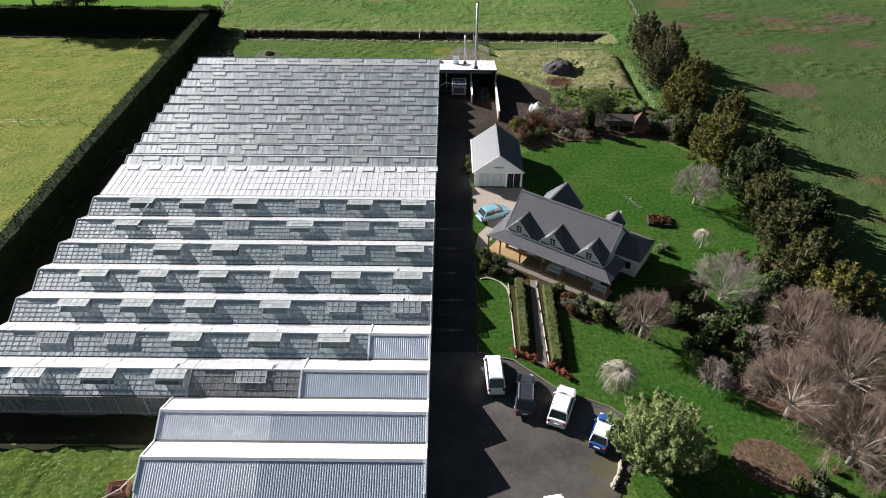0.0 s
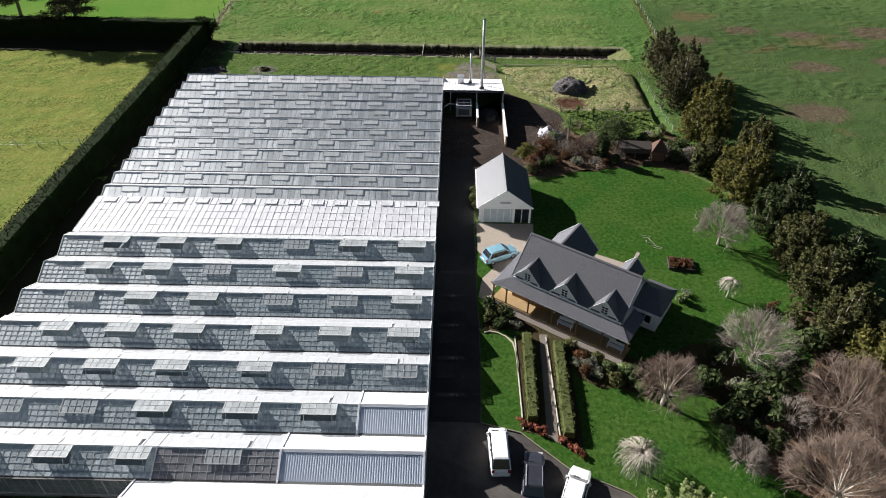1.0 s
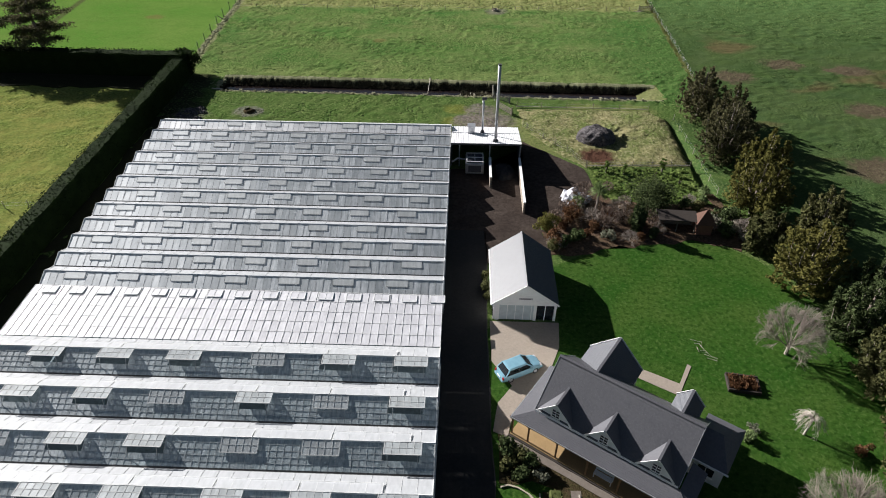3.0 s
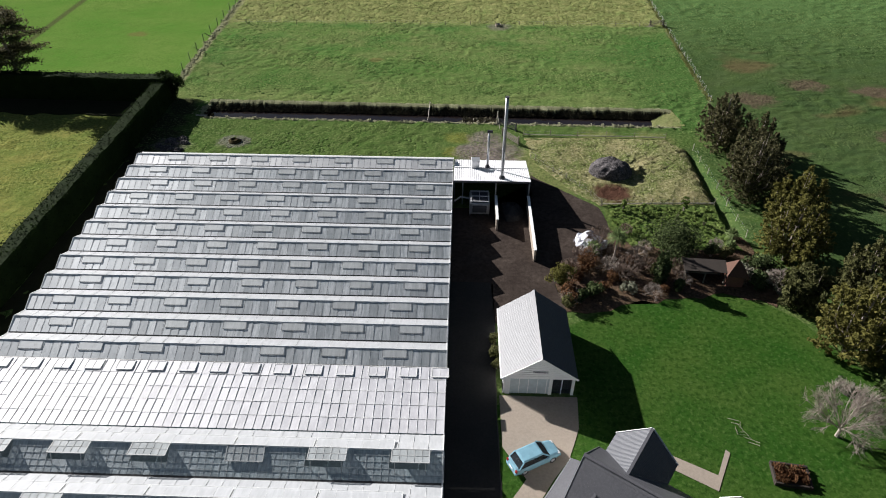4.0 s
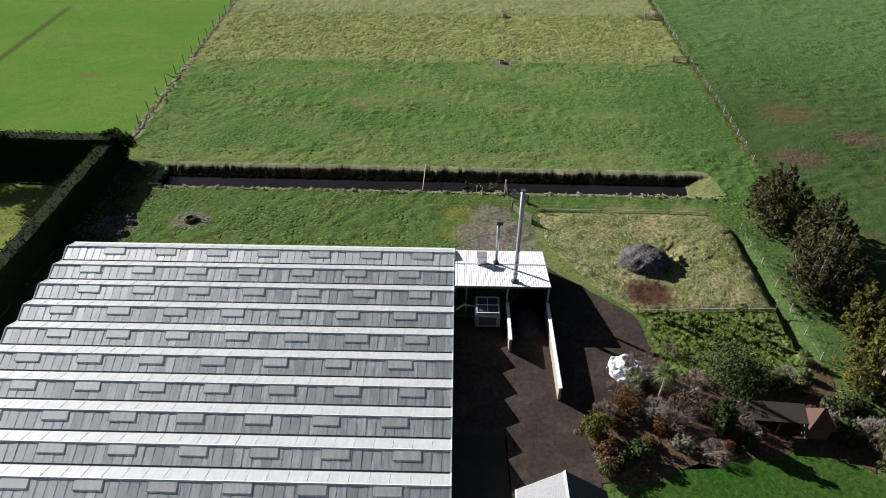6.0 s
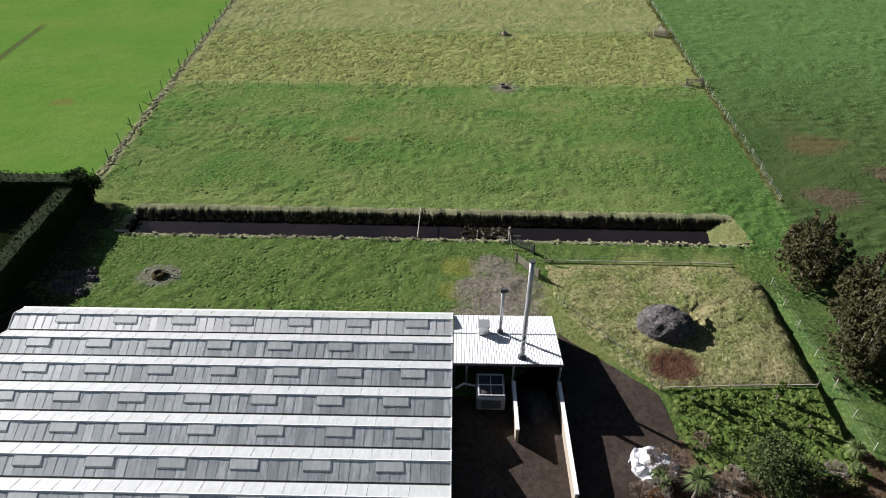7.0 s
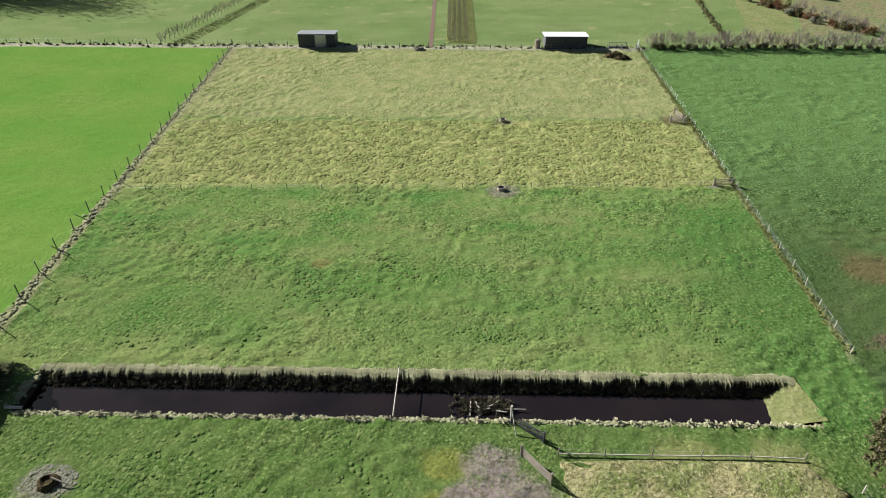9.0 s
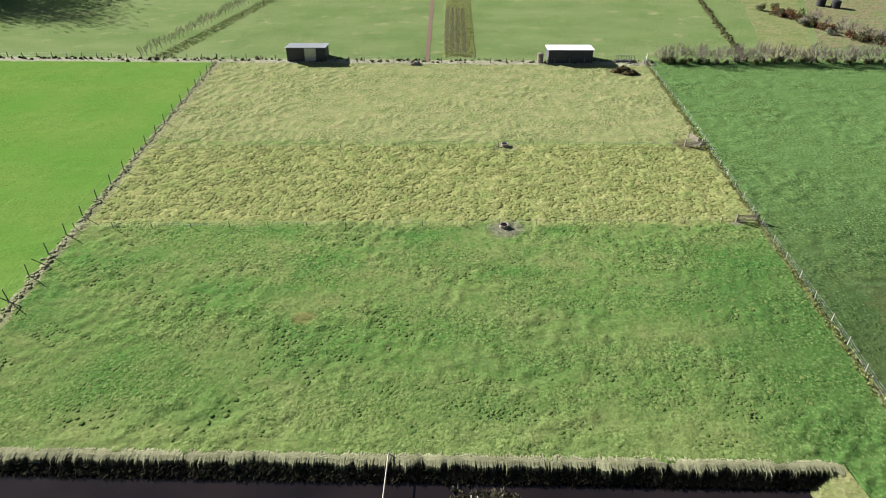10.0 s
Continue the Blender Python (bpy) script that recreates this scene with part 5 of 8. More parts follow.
house = thing("house", "white two-storey cottage with dark tiled roof, dormers and veranda", "house", HOUSE)
U0, U1, V0, VR, V1, ZE, ZT = 1.5, 14.0, 1.6, 5.35, 9.1, 3.2, 6.6
# outer walls, with the gables
part("front_wall", Geo().box((U0 + 0.2, 1.9, 0.1), (U1 - 0.2, 2.1, ZE + 0.2)), M_WHITE, house)
part("rear_wall", Geo().box((U0 + 0.2, V1 - 0.5, 0.1), (U1 - 0.2, V1 - 0.3, ZE + 0.2)), M_WHITE, house)
for u, nm in ((U0 + 0.25, "west_gable_wall"), (U1 - 0.45, "east_gable_wall")):
    part(nm, Geo().grid([[(u + d, 2.0, 0.1), (u + d, V1 - 0.4, 0.1), (u + d, V1 - 0.4, ZE + 0.2), (u + d, VR, ZT - 0.2), (u + d, 2.0, ZE + 0.2)] for d in (0, 0.2)]), M_WHITE, house)
part("knee_wall", Geo().box((U0, 1.55, ZE - 0.25), (U1, 1.7, ZE + 0.02)), M_WHITE, house, "white board above the veranda roof")
roof_f = part("front_roof", roof_slab([(U0 - 0.05, V0, ZE), (U1 + 0.05, V0, ZE), (U1 + 0.05, VR, ZT), (U0 - 0.05, VR, ZT)]), M_SLATE, house)
part("tile_course", tile_courses((U0 - 0.05, V0, ZE), (U1 + 0.05, V0, ZE), (U1 + 0.05, VR, ZT), (U0 - 0.05, VR, ZT), 23), M_SLATE, roof_f, kind="stuff")
part("rear_roof", roof_slab([(U1 + 0.05, V1, ZE), (U0 - 0.05, V1, ZE), (U0 - 0.05, VR, ZT), (U1 + 0.05, VR, ZT)]), M_SLATE, house)
part("ridge_tile", Geo().grid([[(u, VR - 0.16, ZT - 0.02), (u, VR, ZT + 0.12), (u, VR + 0.16, ZT - 0.02), (u, VR, ZT - 0.06)] for u in (U0 - 0.1, U1 + 0.1)]), M_SLATE, house)
for u in (U0 - 0.07, U1 + 0.07):
    part("barge_board", Geo().beam((u, V0 - 0.02, ZE - 0.08), (u, VR, ZT - 0.05), 0.04, 0.18).beam((u, VR, ZT - 0.05), (u, V1, ZE - 0.08), 0.04, 0.18), M_GALV, house)
# veranda: front roof and the return along the west side
ver = part("veranda_roof", roof_slab([(-0.05, 0.2, 2.5), (15.5, 0.2, 2.5), (14.2, 1.6, 2.98), (1.45, 1.6, 2.98)], 0.08), M_SLATE, house)
part("tile_course", tile_courses((-0.05, 0.2, 2.5), (15.5, 0.2, 2.5), (14.2, 1.6, 2.98), (1.45, 1.6, 2.98), 8), M_SLATE, ver, kind="stuff")
part("veranda_side_roof", roof_slab([(-0.05, 7.3, 2.5), (-0.05, 0.2, 2.5), (1.45, 1.6, 2.98), (1.45, 7.3, 2.98)], 0.08), M_SLATE, house)
part("veranda_side_roof", roof_slab([(15.5, 0.2, 2.5), (15.5, 4.6, 2.5), (14.2, 4.6, 2.98), (14.2, 1.6, 2.98)], 0.08), M_SLATE, house)
part("gutter", Geo().box((-0.15, 0.1, 2.39), (15.6, 0.18, 2.49)), M_GALV, house)
part("gutter", Geo().box((-0.14, 0.2, 2.39), (-0.06, 7.3, 2.49)), M_GALV, house)
deck = part("veranda_deck", Geo().box((0.0, 0.15, 0.05), (15.4, 1.9, 0.24)), M_DECK, house)
# edge coloured dark in place of the shadow below the veranda roof
part("deck_edge", Geo().box((-0.05, -0.05, 0.0), (15.4, 0.15, 0.16)), M_DARK_WOOD, deck)
part("veranda_side_deck", Geo().box((0.0, 1.9, 0.05), (1.65, 7.2, 0.24)), M_DECK, house)
for u in (0.1, 1.7, 4.4, 7.2, 10.0, 12.8, 15.4):
    p = part("veranda_post", Geo().beam((u, 0.3, 0.24), (u, 0.3, 2.42), 0.13, 0.13, (0, 1, 0)), M_WOOD, house)
    part("bracket", Geo().beam((u, 0.3, 2.0), (u + 0.35, 0.3, 2.4), 0.06, 0.06).beam((u, 0.3, 2.0), (u - 0.35, 0.3, 2.4), 0.06, 0.06), M_WOOD, p)
part("west_cladding", Geo().box((1.6, 1.82, 0.24), (6.6, 1.9, 2.5)), M_WOOD, house, "varnished timber wall under the veranda")
for u, w in ((2.8, 1.2), (5.2, 1.2), (9.0, 1.6), (12.0, 1.6)):
    framed_window(house, pose(u, 1.82, 0.9), w, 1.2, 2, 1)
door_p = part("door", Geo().box((6.9, 1.8, 0.24), (7.8, 1.88, 2.25)), M_WOOD, house)
part("door_handle", Geo().tube([(7.7, 1.78, 1.2), (7.7, 1.7, 1.2)], [0.03, 0.04], 8), M_GALV, door_p)


def dormer(uc):
    d = new("dormer")
    d.parent = house
    w, zr, v0, ve, ze = 1.55, 5.12, 2.0, 3.95, 3.55
    vf = V0 + (ze - ZE) * (VR - V0) / (ZT - ZE)
    part("front", Geo().grid([[(uc - w + 0.2, v, ZE - 0.1), (uc + w - 0.2, v, ZE - 0.1), (uc + w - 0.2, v, ze), (uc, v, zr - 0.12), (uc - w + 0.2, v, ze)] for v in (1.72, 1.85)]), M_WHITE, d)
    part("west_roof", Geo().grid([[(uc - w, 1.5, ze - 0.1 + k), (uc, 1.5, zr + k), (uc, ve, zr + k), (uc - w, vf + 0.1, ze - 0.1 + k)] for k in (-0.09, 0)]), M_SLATE, d)
    part("east_roof", Geo().grid([[(uc, 1.5, zr + k), (uc + w, 1.5, ze - 0.1 + k), (uc + w, vf + 0.1, ze - 0.1 + k), (uc, ve, zr + k)] for k in (-0.09, 0)]), M_SLATE, d)
    part("barge_board", Geo().beam((uc - w, 1.48, ze - 0.16), (uc, 1.48, zr - 0.06), 0.05, 0.17).beam((uc, 1.48, zr - 0.06), (uc + w, 1.48, ze - 0.16), 0.05, 0.17), M_WHITE, d)
    part("ridge_tile", Geo().beam((uc, 1.46, zr + 0.03), (uc, ve, zr + 0.03), 0.2, 0.08), M_SLATE, d)
    framed_window(d, pose(uc, 1.71, 3.3), 0.75, 1.0, 2, 3)


for uc in (3.3, 7.65, 12.1):
    dormer(uc)


def gable_wing(u0, u1, v0, v1, ze, zr, name):
    """A rear wing whose ridge runs back from the main roof."""
    w = new(name)
    w.parent = house
    um = (u0 + u1) / 2
    part("wall", Geo().grid([[(u0 + 0.2, v, 0.1), (u1 - 0.2, v, 0.1), (u1 - 0.2, v, ze + 0.1), (um, v, zr - 0.15), (u0 + 0.2, v, ze + 0.1)] for v in (v0, v1 - 0.3)]), M_WHITE, w)
    part("west_roof", ribbed_slab((u0, v1, ze), (u0, v0, ze), (um, v0, zr), (um, v1, zr)), M_ROOF_GREY, w)
    part("east_roof", ribbed_slab((u1, v0, ze), (u1, v1, ze), (um, v1, zr), (um, v0, zr)), M_ROOF_GREY, w)
    part("ridge_tile", Geo().beam((um, v0, zr + 0.04), (um, v1, zr + 0.04), 0.22, 0.1), M_SLATE, w)
    part("barge_board", Geo().beam((u0, v1 + 0.03, ze), (um, v1 + 0.03, zr), 0.06, 0.2).beam((um, v1 + 0.03, zr), (u1, v1 + 0.03, ze), 0.06, 0.2), M_WHITE, w)


gable_wing(2.0, 7.2, 6.0, 11.2, 3.1, 5.75, "rear_wing")
gable_wing(10.8, 13.2, 6.6, 9.6, 4.0, 5.3, "rear_dormer")


def east_wing():
    w = new("east_wing")
    w.parent = house
    u0, u1, v0, v1, ze, zr = 13.6, 16.8, 5.4, 10.6, 2.5, 3.7
    part("wall", Geo().box((u0, v0 + 0.25, 0.1), (u1 - 0.25, v1 - 0.25, ze)), M_WHITE, w)
    vm = (v0 + v1) / 2
    part("south_roof", roof_slab([(u0, v0, ze), (u1, v0, ze), (u1 - 1.4, vm, zr), (u0, vm, zr)], 0.1), M_SLATE, w)
    part("north_roof", roof_slab([(u1, v1, ze), (u0, v1, ze), (u0, vm, zr), (u1 - 1.4, vm, zr)], 0.1), M_SLATE, w)
    part("hip_roof", roof_slab([(u1, v0, ze), (u1, v1, ze), (u1 - 1.4, vm, zr)], 0.1), M_SLATE, w)
    part("gutter", Geo().box((u0, v0 - 0.1, ze - 0.12), (u1 + 0.1, v0, ze)), M_WHITE, w)
    framed_window(w, pose(15.2, v0 + 0.24, 0.9), 1.4, 1.1, 2, 1)


east_wing()


def bench(m):
    b = thing("garden_bench", "white slatted garden bench on the veranda", "bench", m)
    for k in range(4):
        part("seat_slat", Geo().box((-0.8, -0.25 + 0.13 * k, 0.42), (0.8, -0.15 + 0.13 * k, 0.46)), M_WHITE, b)
    for k in range(3):
        part("back_slat", Geo().box((-0.8, 0.27, 0.55 + 0.14 * k), (0.8, 0.31, 0.65 + 0.14 * k)), M_WHITE, b)
    for x in (-0.75, 0.75):
        for y in (-0.22, 0.28):
            part("leg", Geo().box((x - 0.035, y - 0.035, 0), (x + 0.035, y + 0.035, 0.95 if y > 0 else 0.62)), M_WHITE, b)
        part("armrest", Geo().box((x - 0.05, -0.28, 0.62), (x + 0.05, 0.3, 0.66)), M_WHITE, b)


bench(HOUSE @ pose(8.6, 0.75, 0.24))
bench(HOUSE @ pose(14.2, 0.75, 0.24))

walk_line = [HOUSE @ Vector(q) for q in ((-0.4, -0.75, 0), (15.4, -0.75, 0), (15.4, -0.08, 0), (-0.4, -0.08, 0))]
sheet("veranda_walk", [(q.x, q.y) for q in walk_line], 0.1, M_PATH, "worn grey-brown walk along the veranda", "path", 0.05)

# ---- garage ----
garage = thing("garage", "white weatherboard double garage with a dark ribbed metal gable roof", "garage")
A0, A1, B0, B1, GE, GZ = 3.85, 10.65, 77.3, 86.4, 2.45, 5.0
AM = (A0 + A1) / 2
part("west_wall", Geo().box((A0 + 0.15, B0 + 0.2, 0), (A0 + 0.3, B1 - 0.2, GE)), M_WHITE, garage)
part("east_wall", Geo().box((A1 - 0.3, B0 + 0.2, 0), (A1 - 0.15, B1 - 0.2, GE)), M_WHITE, garage)
part("rear_wall", Geo().grid([[(A0 + 0.2, y, 0), (A1 - 0.2, y, 0), (A1 - 0.2, y, GE), (AM, y, GZ - 0.12), (A0 + 0.2, y, GE)] for y in (B1 - 0.35, B1 - 0.2)]), M_WHITE, garage)
gable = part("front_gable", Geo().grid([[(A0 + 0.2, y, 2.15), (A1 - 0.2, y, 2.15), (A1 - 0.2, y, GE), (AM, y, GZ - 0.12), (A0 + 0.2, y, GE)] for y in (B0 + 0.1, B0 + 0.25)]), M_WHITE, garage)
for k in range(9):
    z = 2.5 + 0.26 * k
    half = (A1 - A0) / 2 * (GZ - z) / (GZ - GE) - 0.25
    if half > 0.2:
        part("board", Geo().beam((AM - half, B0 + 0.09, z), (AM + half, B0 + 0.09, z), 0.03, 0.04), M_WHITE, gable)
part("sign_board", Geo().box((AM - 0.7, B0 + 0.03, 3.0), (AM + 0.7, B0 + 0.075, 3.22)), M_GALV, gable, "grey name board with dark bars")
part("sign_bar", Geo().box((AM - 0.55, B0 + 0.015, 3.07), (AM + 0.5, B0 + 0.029, 3.15)), M_DARK_METAL, gable)
for x, w in ((A0 + 0.3, 0.45), (AM + 0.95, 0.3), (A1 - 0.35, 0.25)):
    part("pier", Geo().box((x, B0 + 0.1, 0), (x + w, B0 + 0.3, 2.15)), M_WHITE, garage)
door = part("garage_door", Geo().box((A0 + 0.75, B0 + 0.2, 0.02), (AM + 0.95, B0 + 0.26, 2.15)), M_PRIMER, garage, "pale blue panelled garage door")
for k in range(1, 5):
    x = A0 + 0.75 + 0.84 * k
    part("door_rib", Geo().box((x - 0.03, B0 + 0.15, 0.05), (x + 0.03, B0 + 0.198, 2.1)), M_WHITE, door)
part("open_bay", Geo().box((AM + 1.25, B0 + 0.28, 0.02), (A1 - 0.35, B0 + 0.32, 2.15)), M_PANE, garage, "dark glazed sliding door")
part("door_post", Geo().box((AM + 2.1, B0 + 0.2, 0), (AM + 2.18, B0 + 0.27, 2.15)), M_WHITE, garage)
part("west_roof", ribbed_slab((A0 - 0.1, B0 - 0.15, GE - 0.05), (A0 - 0.1, B1 + 0.1, GE - 0.05), (AM, B1 + 0.1, GZ), (AM, B0 - 0.15, GZ), 0.15, 0.004), M_ROOF_GREY, garage)
part("east_roof", ribbed_slab((A1 + 0.1, B0 - 0.15, GE - 0.05), (A1 + 0.1, B1 + 0.1, GE - 0.05), (AM, B1 + 0.1, GZ), (AM, B0 - 0.15, GZ)), M_ROOF_GREY, garage)
part("ridge_cap", Geo().grid([[(AM - 0.2, y, GZ - 0.09), (AM, y, GZ + 0.07), (AM + 0.2, y, GZ - 0.09), (AM, y, GZ - 0.02)] for y in (B0 - 0.18, B1 + 0.13)]), M_ROOF_GREY, garage)
part("barge_board", Geo().beam((A0 - 0.1, B0 - 0.17, GE - 0.08), (AM, B0 - 0.17, GZ - 0.03), 0.05, 0.2).beam((AM, B0 - 0.17, GZ - 0.03), (A1 + 0.1, B0 - 0.17, GE - 0.08), 0.05, 0.2), M_WHITE, garage)
part("gutter", Geo().box((A0 - 0.22, B0 - 0.1, GE - 0.18), (A0 - 0.1, B1 + 0.1, GE - 0.07)), M_WHITE, garage)
part("downpipe", Geo().tube([(A0 - 0.1, B0 + 0.1, GE - 0.15), (A0 + 0.08, B0 + 0.15, GE - 0.5), (A0 + 0.08, B0 + 0.15, 0)], [0.05] * 3, 8), M_DARK_METAL, garage)


# ---- cars ----
def car(m, paint, L, W, H, label, hood=1.15, tail=0.35, shoulder=0.98, roof_paint=None, rails=False, group=""):
    """Local y points to the nose. hood, tail: how far the glasshouse stands back from either end."""
    c = thing("car", label, "car", m, group)
    hl, hw = L / 2, W / 2
    secs = []
    for y, w, zt, zb in ((-hl, 0.80, shoulder * 0.72, 0.42), (-hl + 0.12, 0.93, shoulder * 0.93, 0.3), (-hl + 0.6, 1.0, shoulder, 0.24), (0, 1.0, shoulder, 0.22),
                         (hl - hood, 1.0, shoulder * 0.98, 0.24), (hl - 0.55, 0.97, shoulder * 0.86, 0.26), (hl - 0.16, 0.88, shoulder * 0.74, 0.3), (hl, 0.72, shoulder * 0.56, 0.4)):
        x = hw * w
        secs.append([(-x * 0.94, y, zb), (x * 0.94, y, zb), (x, y, zb + 0.15), (x, y, zt - 0.2), (x * 0.93, y, zt - 0.04), (x * 0.7, y, zt + 0.02), (-x * 0.7, y, zt + 0.02), (-x * 0.93, y, zt - 0.04), (-x, y, zt - 0.2), (-x, y, zb + 0.15)])
    body = part("body", Geo().grid(secs), paint, c, smooth=False)
    yb0, yb1, yt0, yt1 = -hl + tail, hl - hood, -hl + tail + 0.45, hl - hood - 0.75
    zt, xs, xt = H - 0.05, hw * 0.9, hw * 0.76
    part("cabin_glass", Geo().grid([[(-xs, yb0, shoulder - 0.03), (xs, yb0, shoulder - 0.03), (xs, yb1, shoulder - 0.03), (-xs, yb1, shoulder - 0.03)], [(-xt, yt0, zt), (xt, yt0, zt), (xt, yt1, zt), (-xt, yt1, zt)]]), M_PANE, c, "dark tinted car windows")
    part("roof", Geo().grid([[(-xt * k, yt0 - 0.06 + e, z), (xt * k, yt0 - 0.06 + e, z), (xt * (k + 0.02), (yt0 + yt1) / 2, z), (xt * k, yt1 + 0.06 - e, z), (-xt * k, yt1 + 0.06 - e, z), (-xt * (k + 0.02), (yt0 + yt1) / 2, z)] for k, e, z in ((1.03, 0, zt - 0.06), (1.0, 0.04, zt + 0.01), (0.86, 0.16, zt + 0.06))]), roof_paint or paint, c)
    for sx in (-1, 1):
        for ya, yb in ((yb0, yt0), (yb1, yt1)):
            part("pillar", Geo().beam((sx * xs, ya, shoulder - 0.04), (sx * xt, yb, zt - 0.02), 0.09, 0.09), roof_paint or paint, c)
        ym = (yb0 + yb1) / 2 - 0.1
        part("pillar", Geo().beam((sx * (xs + 0.01), ym, shoulder - 0.04), (sx * (xt + 0.01), ym, zt - 0.02), 0.09, 0.05), M_BLACK, c)
        part("mirror", Geo().box((sx * hw - 0.02 + 0.02 * sx - 0.09, yb1 - 0.45, shoulder - 0.03), (sx * hw + 0.02 * sx + 0.11, yb1 - 0.28, shoulder + 0.14), 0.03), paint, c)
        part("headlight", Geo().box((sx * hw * 0.62 - 0.19, hl - 0.36, shoulder * 0.62), (sx * hw * 0.62 + 0.19, hl - 0.1, shoulder * 0.78), 0.04), M_LAMP_CLEAR, c)
        part("tail_lamp", Geo().box((sx * hw * 0.78 - 0.11, -hl - 0.01, shoulder * 0.66), (sx * hw * 0.78 + 0.11, -hl + 0.14, shoulder * 0.92), 0.03), M_LAMP_RED, c)
        if rails:
            part("roof_rail", Geo().beam((sx * xt * 0.92, yt0 + 0.1, zt + 0.1), (sx * xt * 0.92, yt1 - 0.1, zt + 0.1), 0.05), M_GALV, c)
        for y in (-hl + 0.85, hl - 0.9):
            w = new("wheel")
            w.parent = c
            part("tyre", Geo().tube([(sx * (hw - 0.21), y, 0.33), (sx * (hw + 0.0), y, 0.33)], [0.33, 0.33], 18), M_BLACK, w)
            part("rim", Geo().tube([(sx * (hw - 0.02), y, 0.33), (sx * (hw + 0.015), y, 0.33)], [0.21, 0.17], 12), M_GALV, w)
    part("front_bumper", Geo().box((-hw * 0.86, hl - 0.12, 0.28), (hw * 0.86, hl + 0.05, 0.5), 0.06), paint, c)
    part("rear_bumper", Geo().box((-hw * 0.9, -hl - 0.06, 0.3), (hw * 0.9, -hl + 0.12, 0.56), 0.06), paint, c)
    part("number_plate", Geo().box((-0.26, -hl - 0.085, 0.62), (0.26, -hl - 0.03, 0.73)), M_WHITE, c)
    part("wiper", Geo().beam((-0.5, yb1 + 0.02, shoulder + 0.02), (0.1, yb1 - 0.06, shoulder + 0.05), 0.03), M_BLACK, c)
    return c


CARS = "cars parked along the drive"
car(pose(4.9, 43.1, 0.05, 0, 0, 2), M_CAR_WHITE, 4.55, 1.72, 1.95, "white boxy van with a ribbed roof", 0.55, 0.12, 1.1, group=CARS)
car(pose(7.65, 40.7, 0.05, 0, 0, -6), M_CAR_GREY, 4.75, 1.85, 1.68, "dark grey estate car with silver roof rails", 1.25, 0.3, 0.98, rails=True, group=CARS)
car(pose(10.95, 39.4, 0.05, 0, 0, -22), M_CAR_WHITE, 4.6, 1.86, 1.66, "white sport utility car with dark windows", 1.2, 0.3, 1.0, group=CARS)
car(pose(14.15, 36.6, 0.05, 0, 0, -26), M_CAR_BLUE, 3.9, 1.68, 1.5, "small blue hatchback with a white roof", 1.0, 0.25, 0.92, M_CAR_WHITE, group=CARS)
car(pose(6.3, 70.2, 0.08, 0, 0, -62), M_CAR_SKY, 4.5, 1.75, 1.6, "light blue estate car on the concrete pad", 1.1, 0.3, 0.96)
car(pose(9.3, 28.2, 0.05, 0, 0, 10), M_CAR_WHITE, 4.4, 1.8, 1.5, "white saloon car parked by the packing shed", 1.15, 0.5, 0.95, group=CARS)


# ---- trees and shrubs ----
def plume_crown(rng, h_, r, leaders, sprays, per, low=0.06, wide=0.4, loose=0.2, dome=0.42, flare=1.12):
    """Upright plumes on a common crown: leaf places, their normals, and the limbs as pairs of ends."""
    k = np.arange(leaders)
    q = np.sqrt((k + 0.3) / leaders)
    a0 = 2.4 * k + rng.uniform(-0.3, 0.3, leaders)
    rad = r * 0.7 * q
    top = h_ * (1 - dome * q ** 1.7) * rng.uniform(0.84, 1.03, leaders)
    top[0] = h_
    base = np.stack([np.cos(a0) * rad * 0.8, np.sin(a0) * rad * 0.8, np.full(leaders, h_ * low)], 1)
    peak = np.stack([np.cos(a0) * rad * flare, np.sin(a0) * rad * flare, top], 1)
    girth = r * rng.uniform(wide * 0.8, wide * 1.2, leaders)
    who = rng.integers(0, leaders, sprays)
    f = rng.beta(1.25, 1.05, sprays)
    prof = np.clip(1 - f, 0, 1) ** 0.62 * (0.72 + 0.28 * np.minimum(1, f / 0.3)) + 0.03
    ang = rng.uniform(0, 6.2832, sprays)
    axis_pt = base[who] + (peak - base)[who] * f[:, None]
    reach = (girth[who] * prof * rng.uniform(0.7, 1.12, sprays))[:, None]
    tip = axis_pt + np.stack([np.cos(ang), np.sin(ang), np.zeros(sprays)], 1) * reach + np.stack([np.zeros(sprays)] * 2 + [rng.uniform(0.0, 0.12 * h_ / 2, sprays)], 1)
    root = axis_pt - np.stack([np.zeros(sprays)] * 2 + [0.35 * reach[:, 0] + 0.1], 1)
    root[:, 2] = np.maximum(root[:, 2], 0.25)
    t = rng.uniform(0.25, 1.0, (sprays, per, 1)) ** 0.75
    pts = root[:, None] + (tip - root)[:, None] * t + rng.normal(0, loose, (sprays, per, 3)) * (1.2 - t)
    nrm = np.repeat(((tip - root) * (0.5, 0.5, 0.2))[:, None], per, 1) + rng.normal(0, 0.7, (sprays, per, 3)) + np.array((0, 0, 0.5))
    pts = pts.reshape(-1, 3)
    pts[:, 2] = np.maximum(pts[:, 2], 0.12)
    return pts, nrm.reshape(-1, 3), base, peak


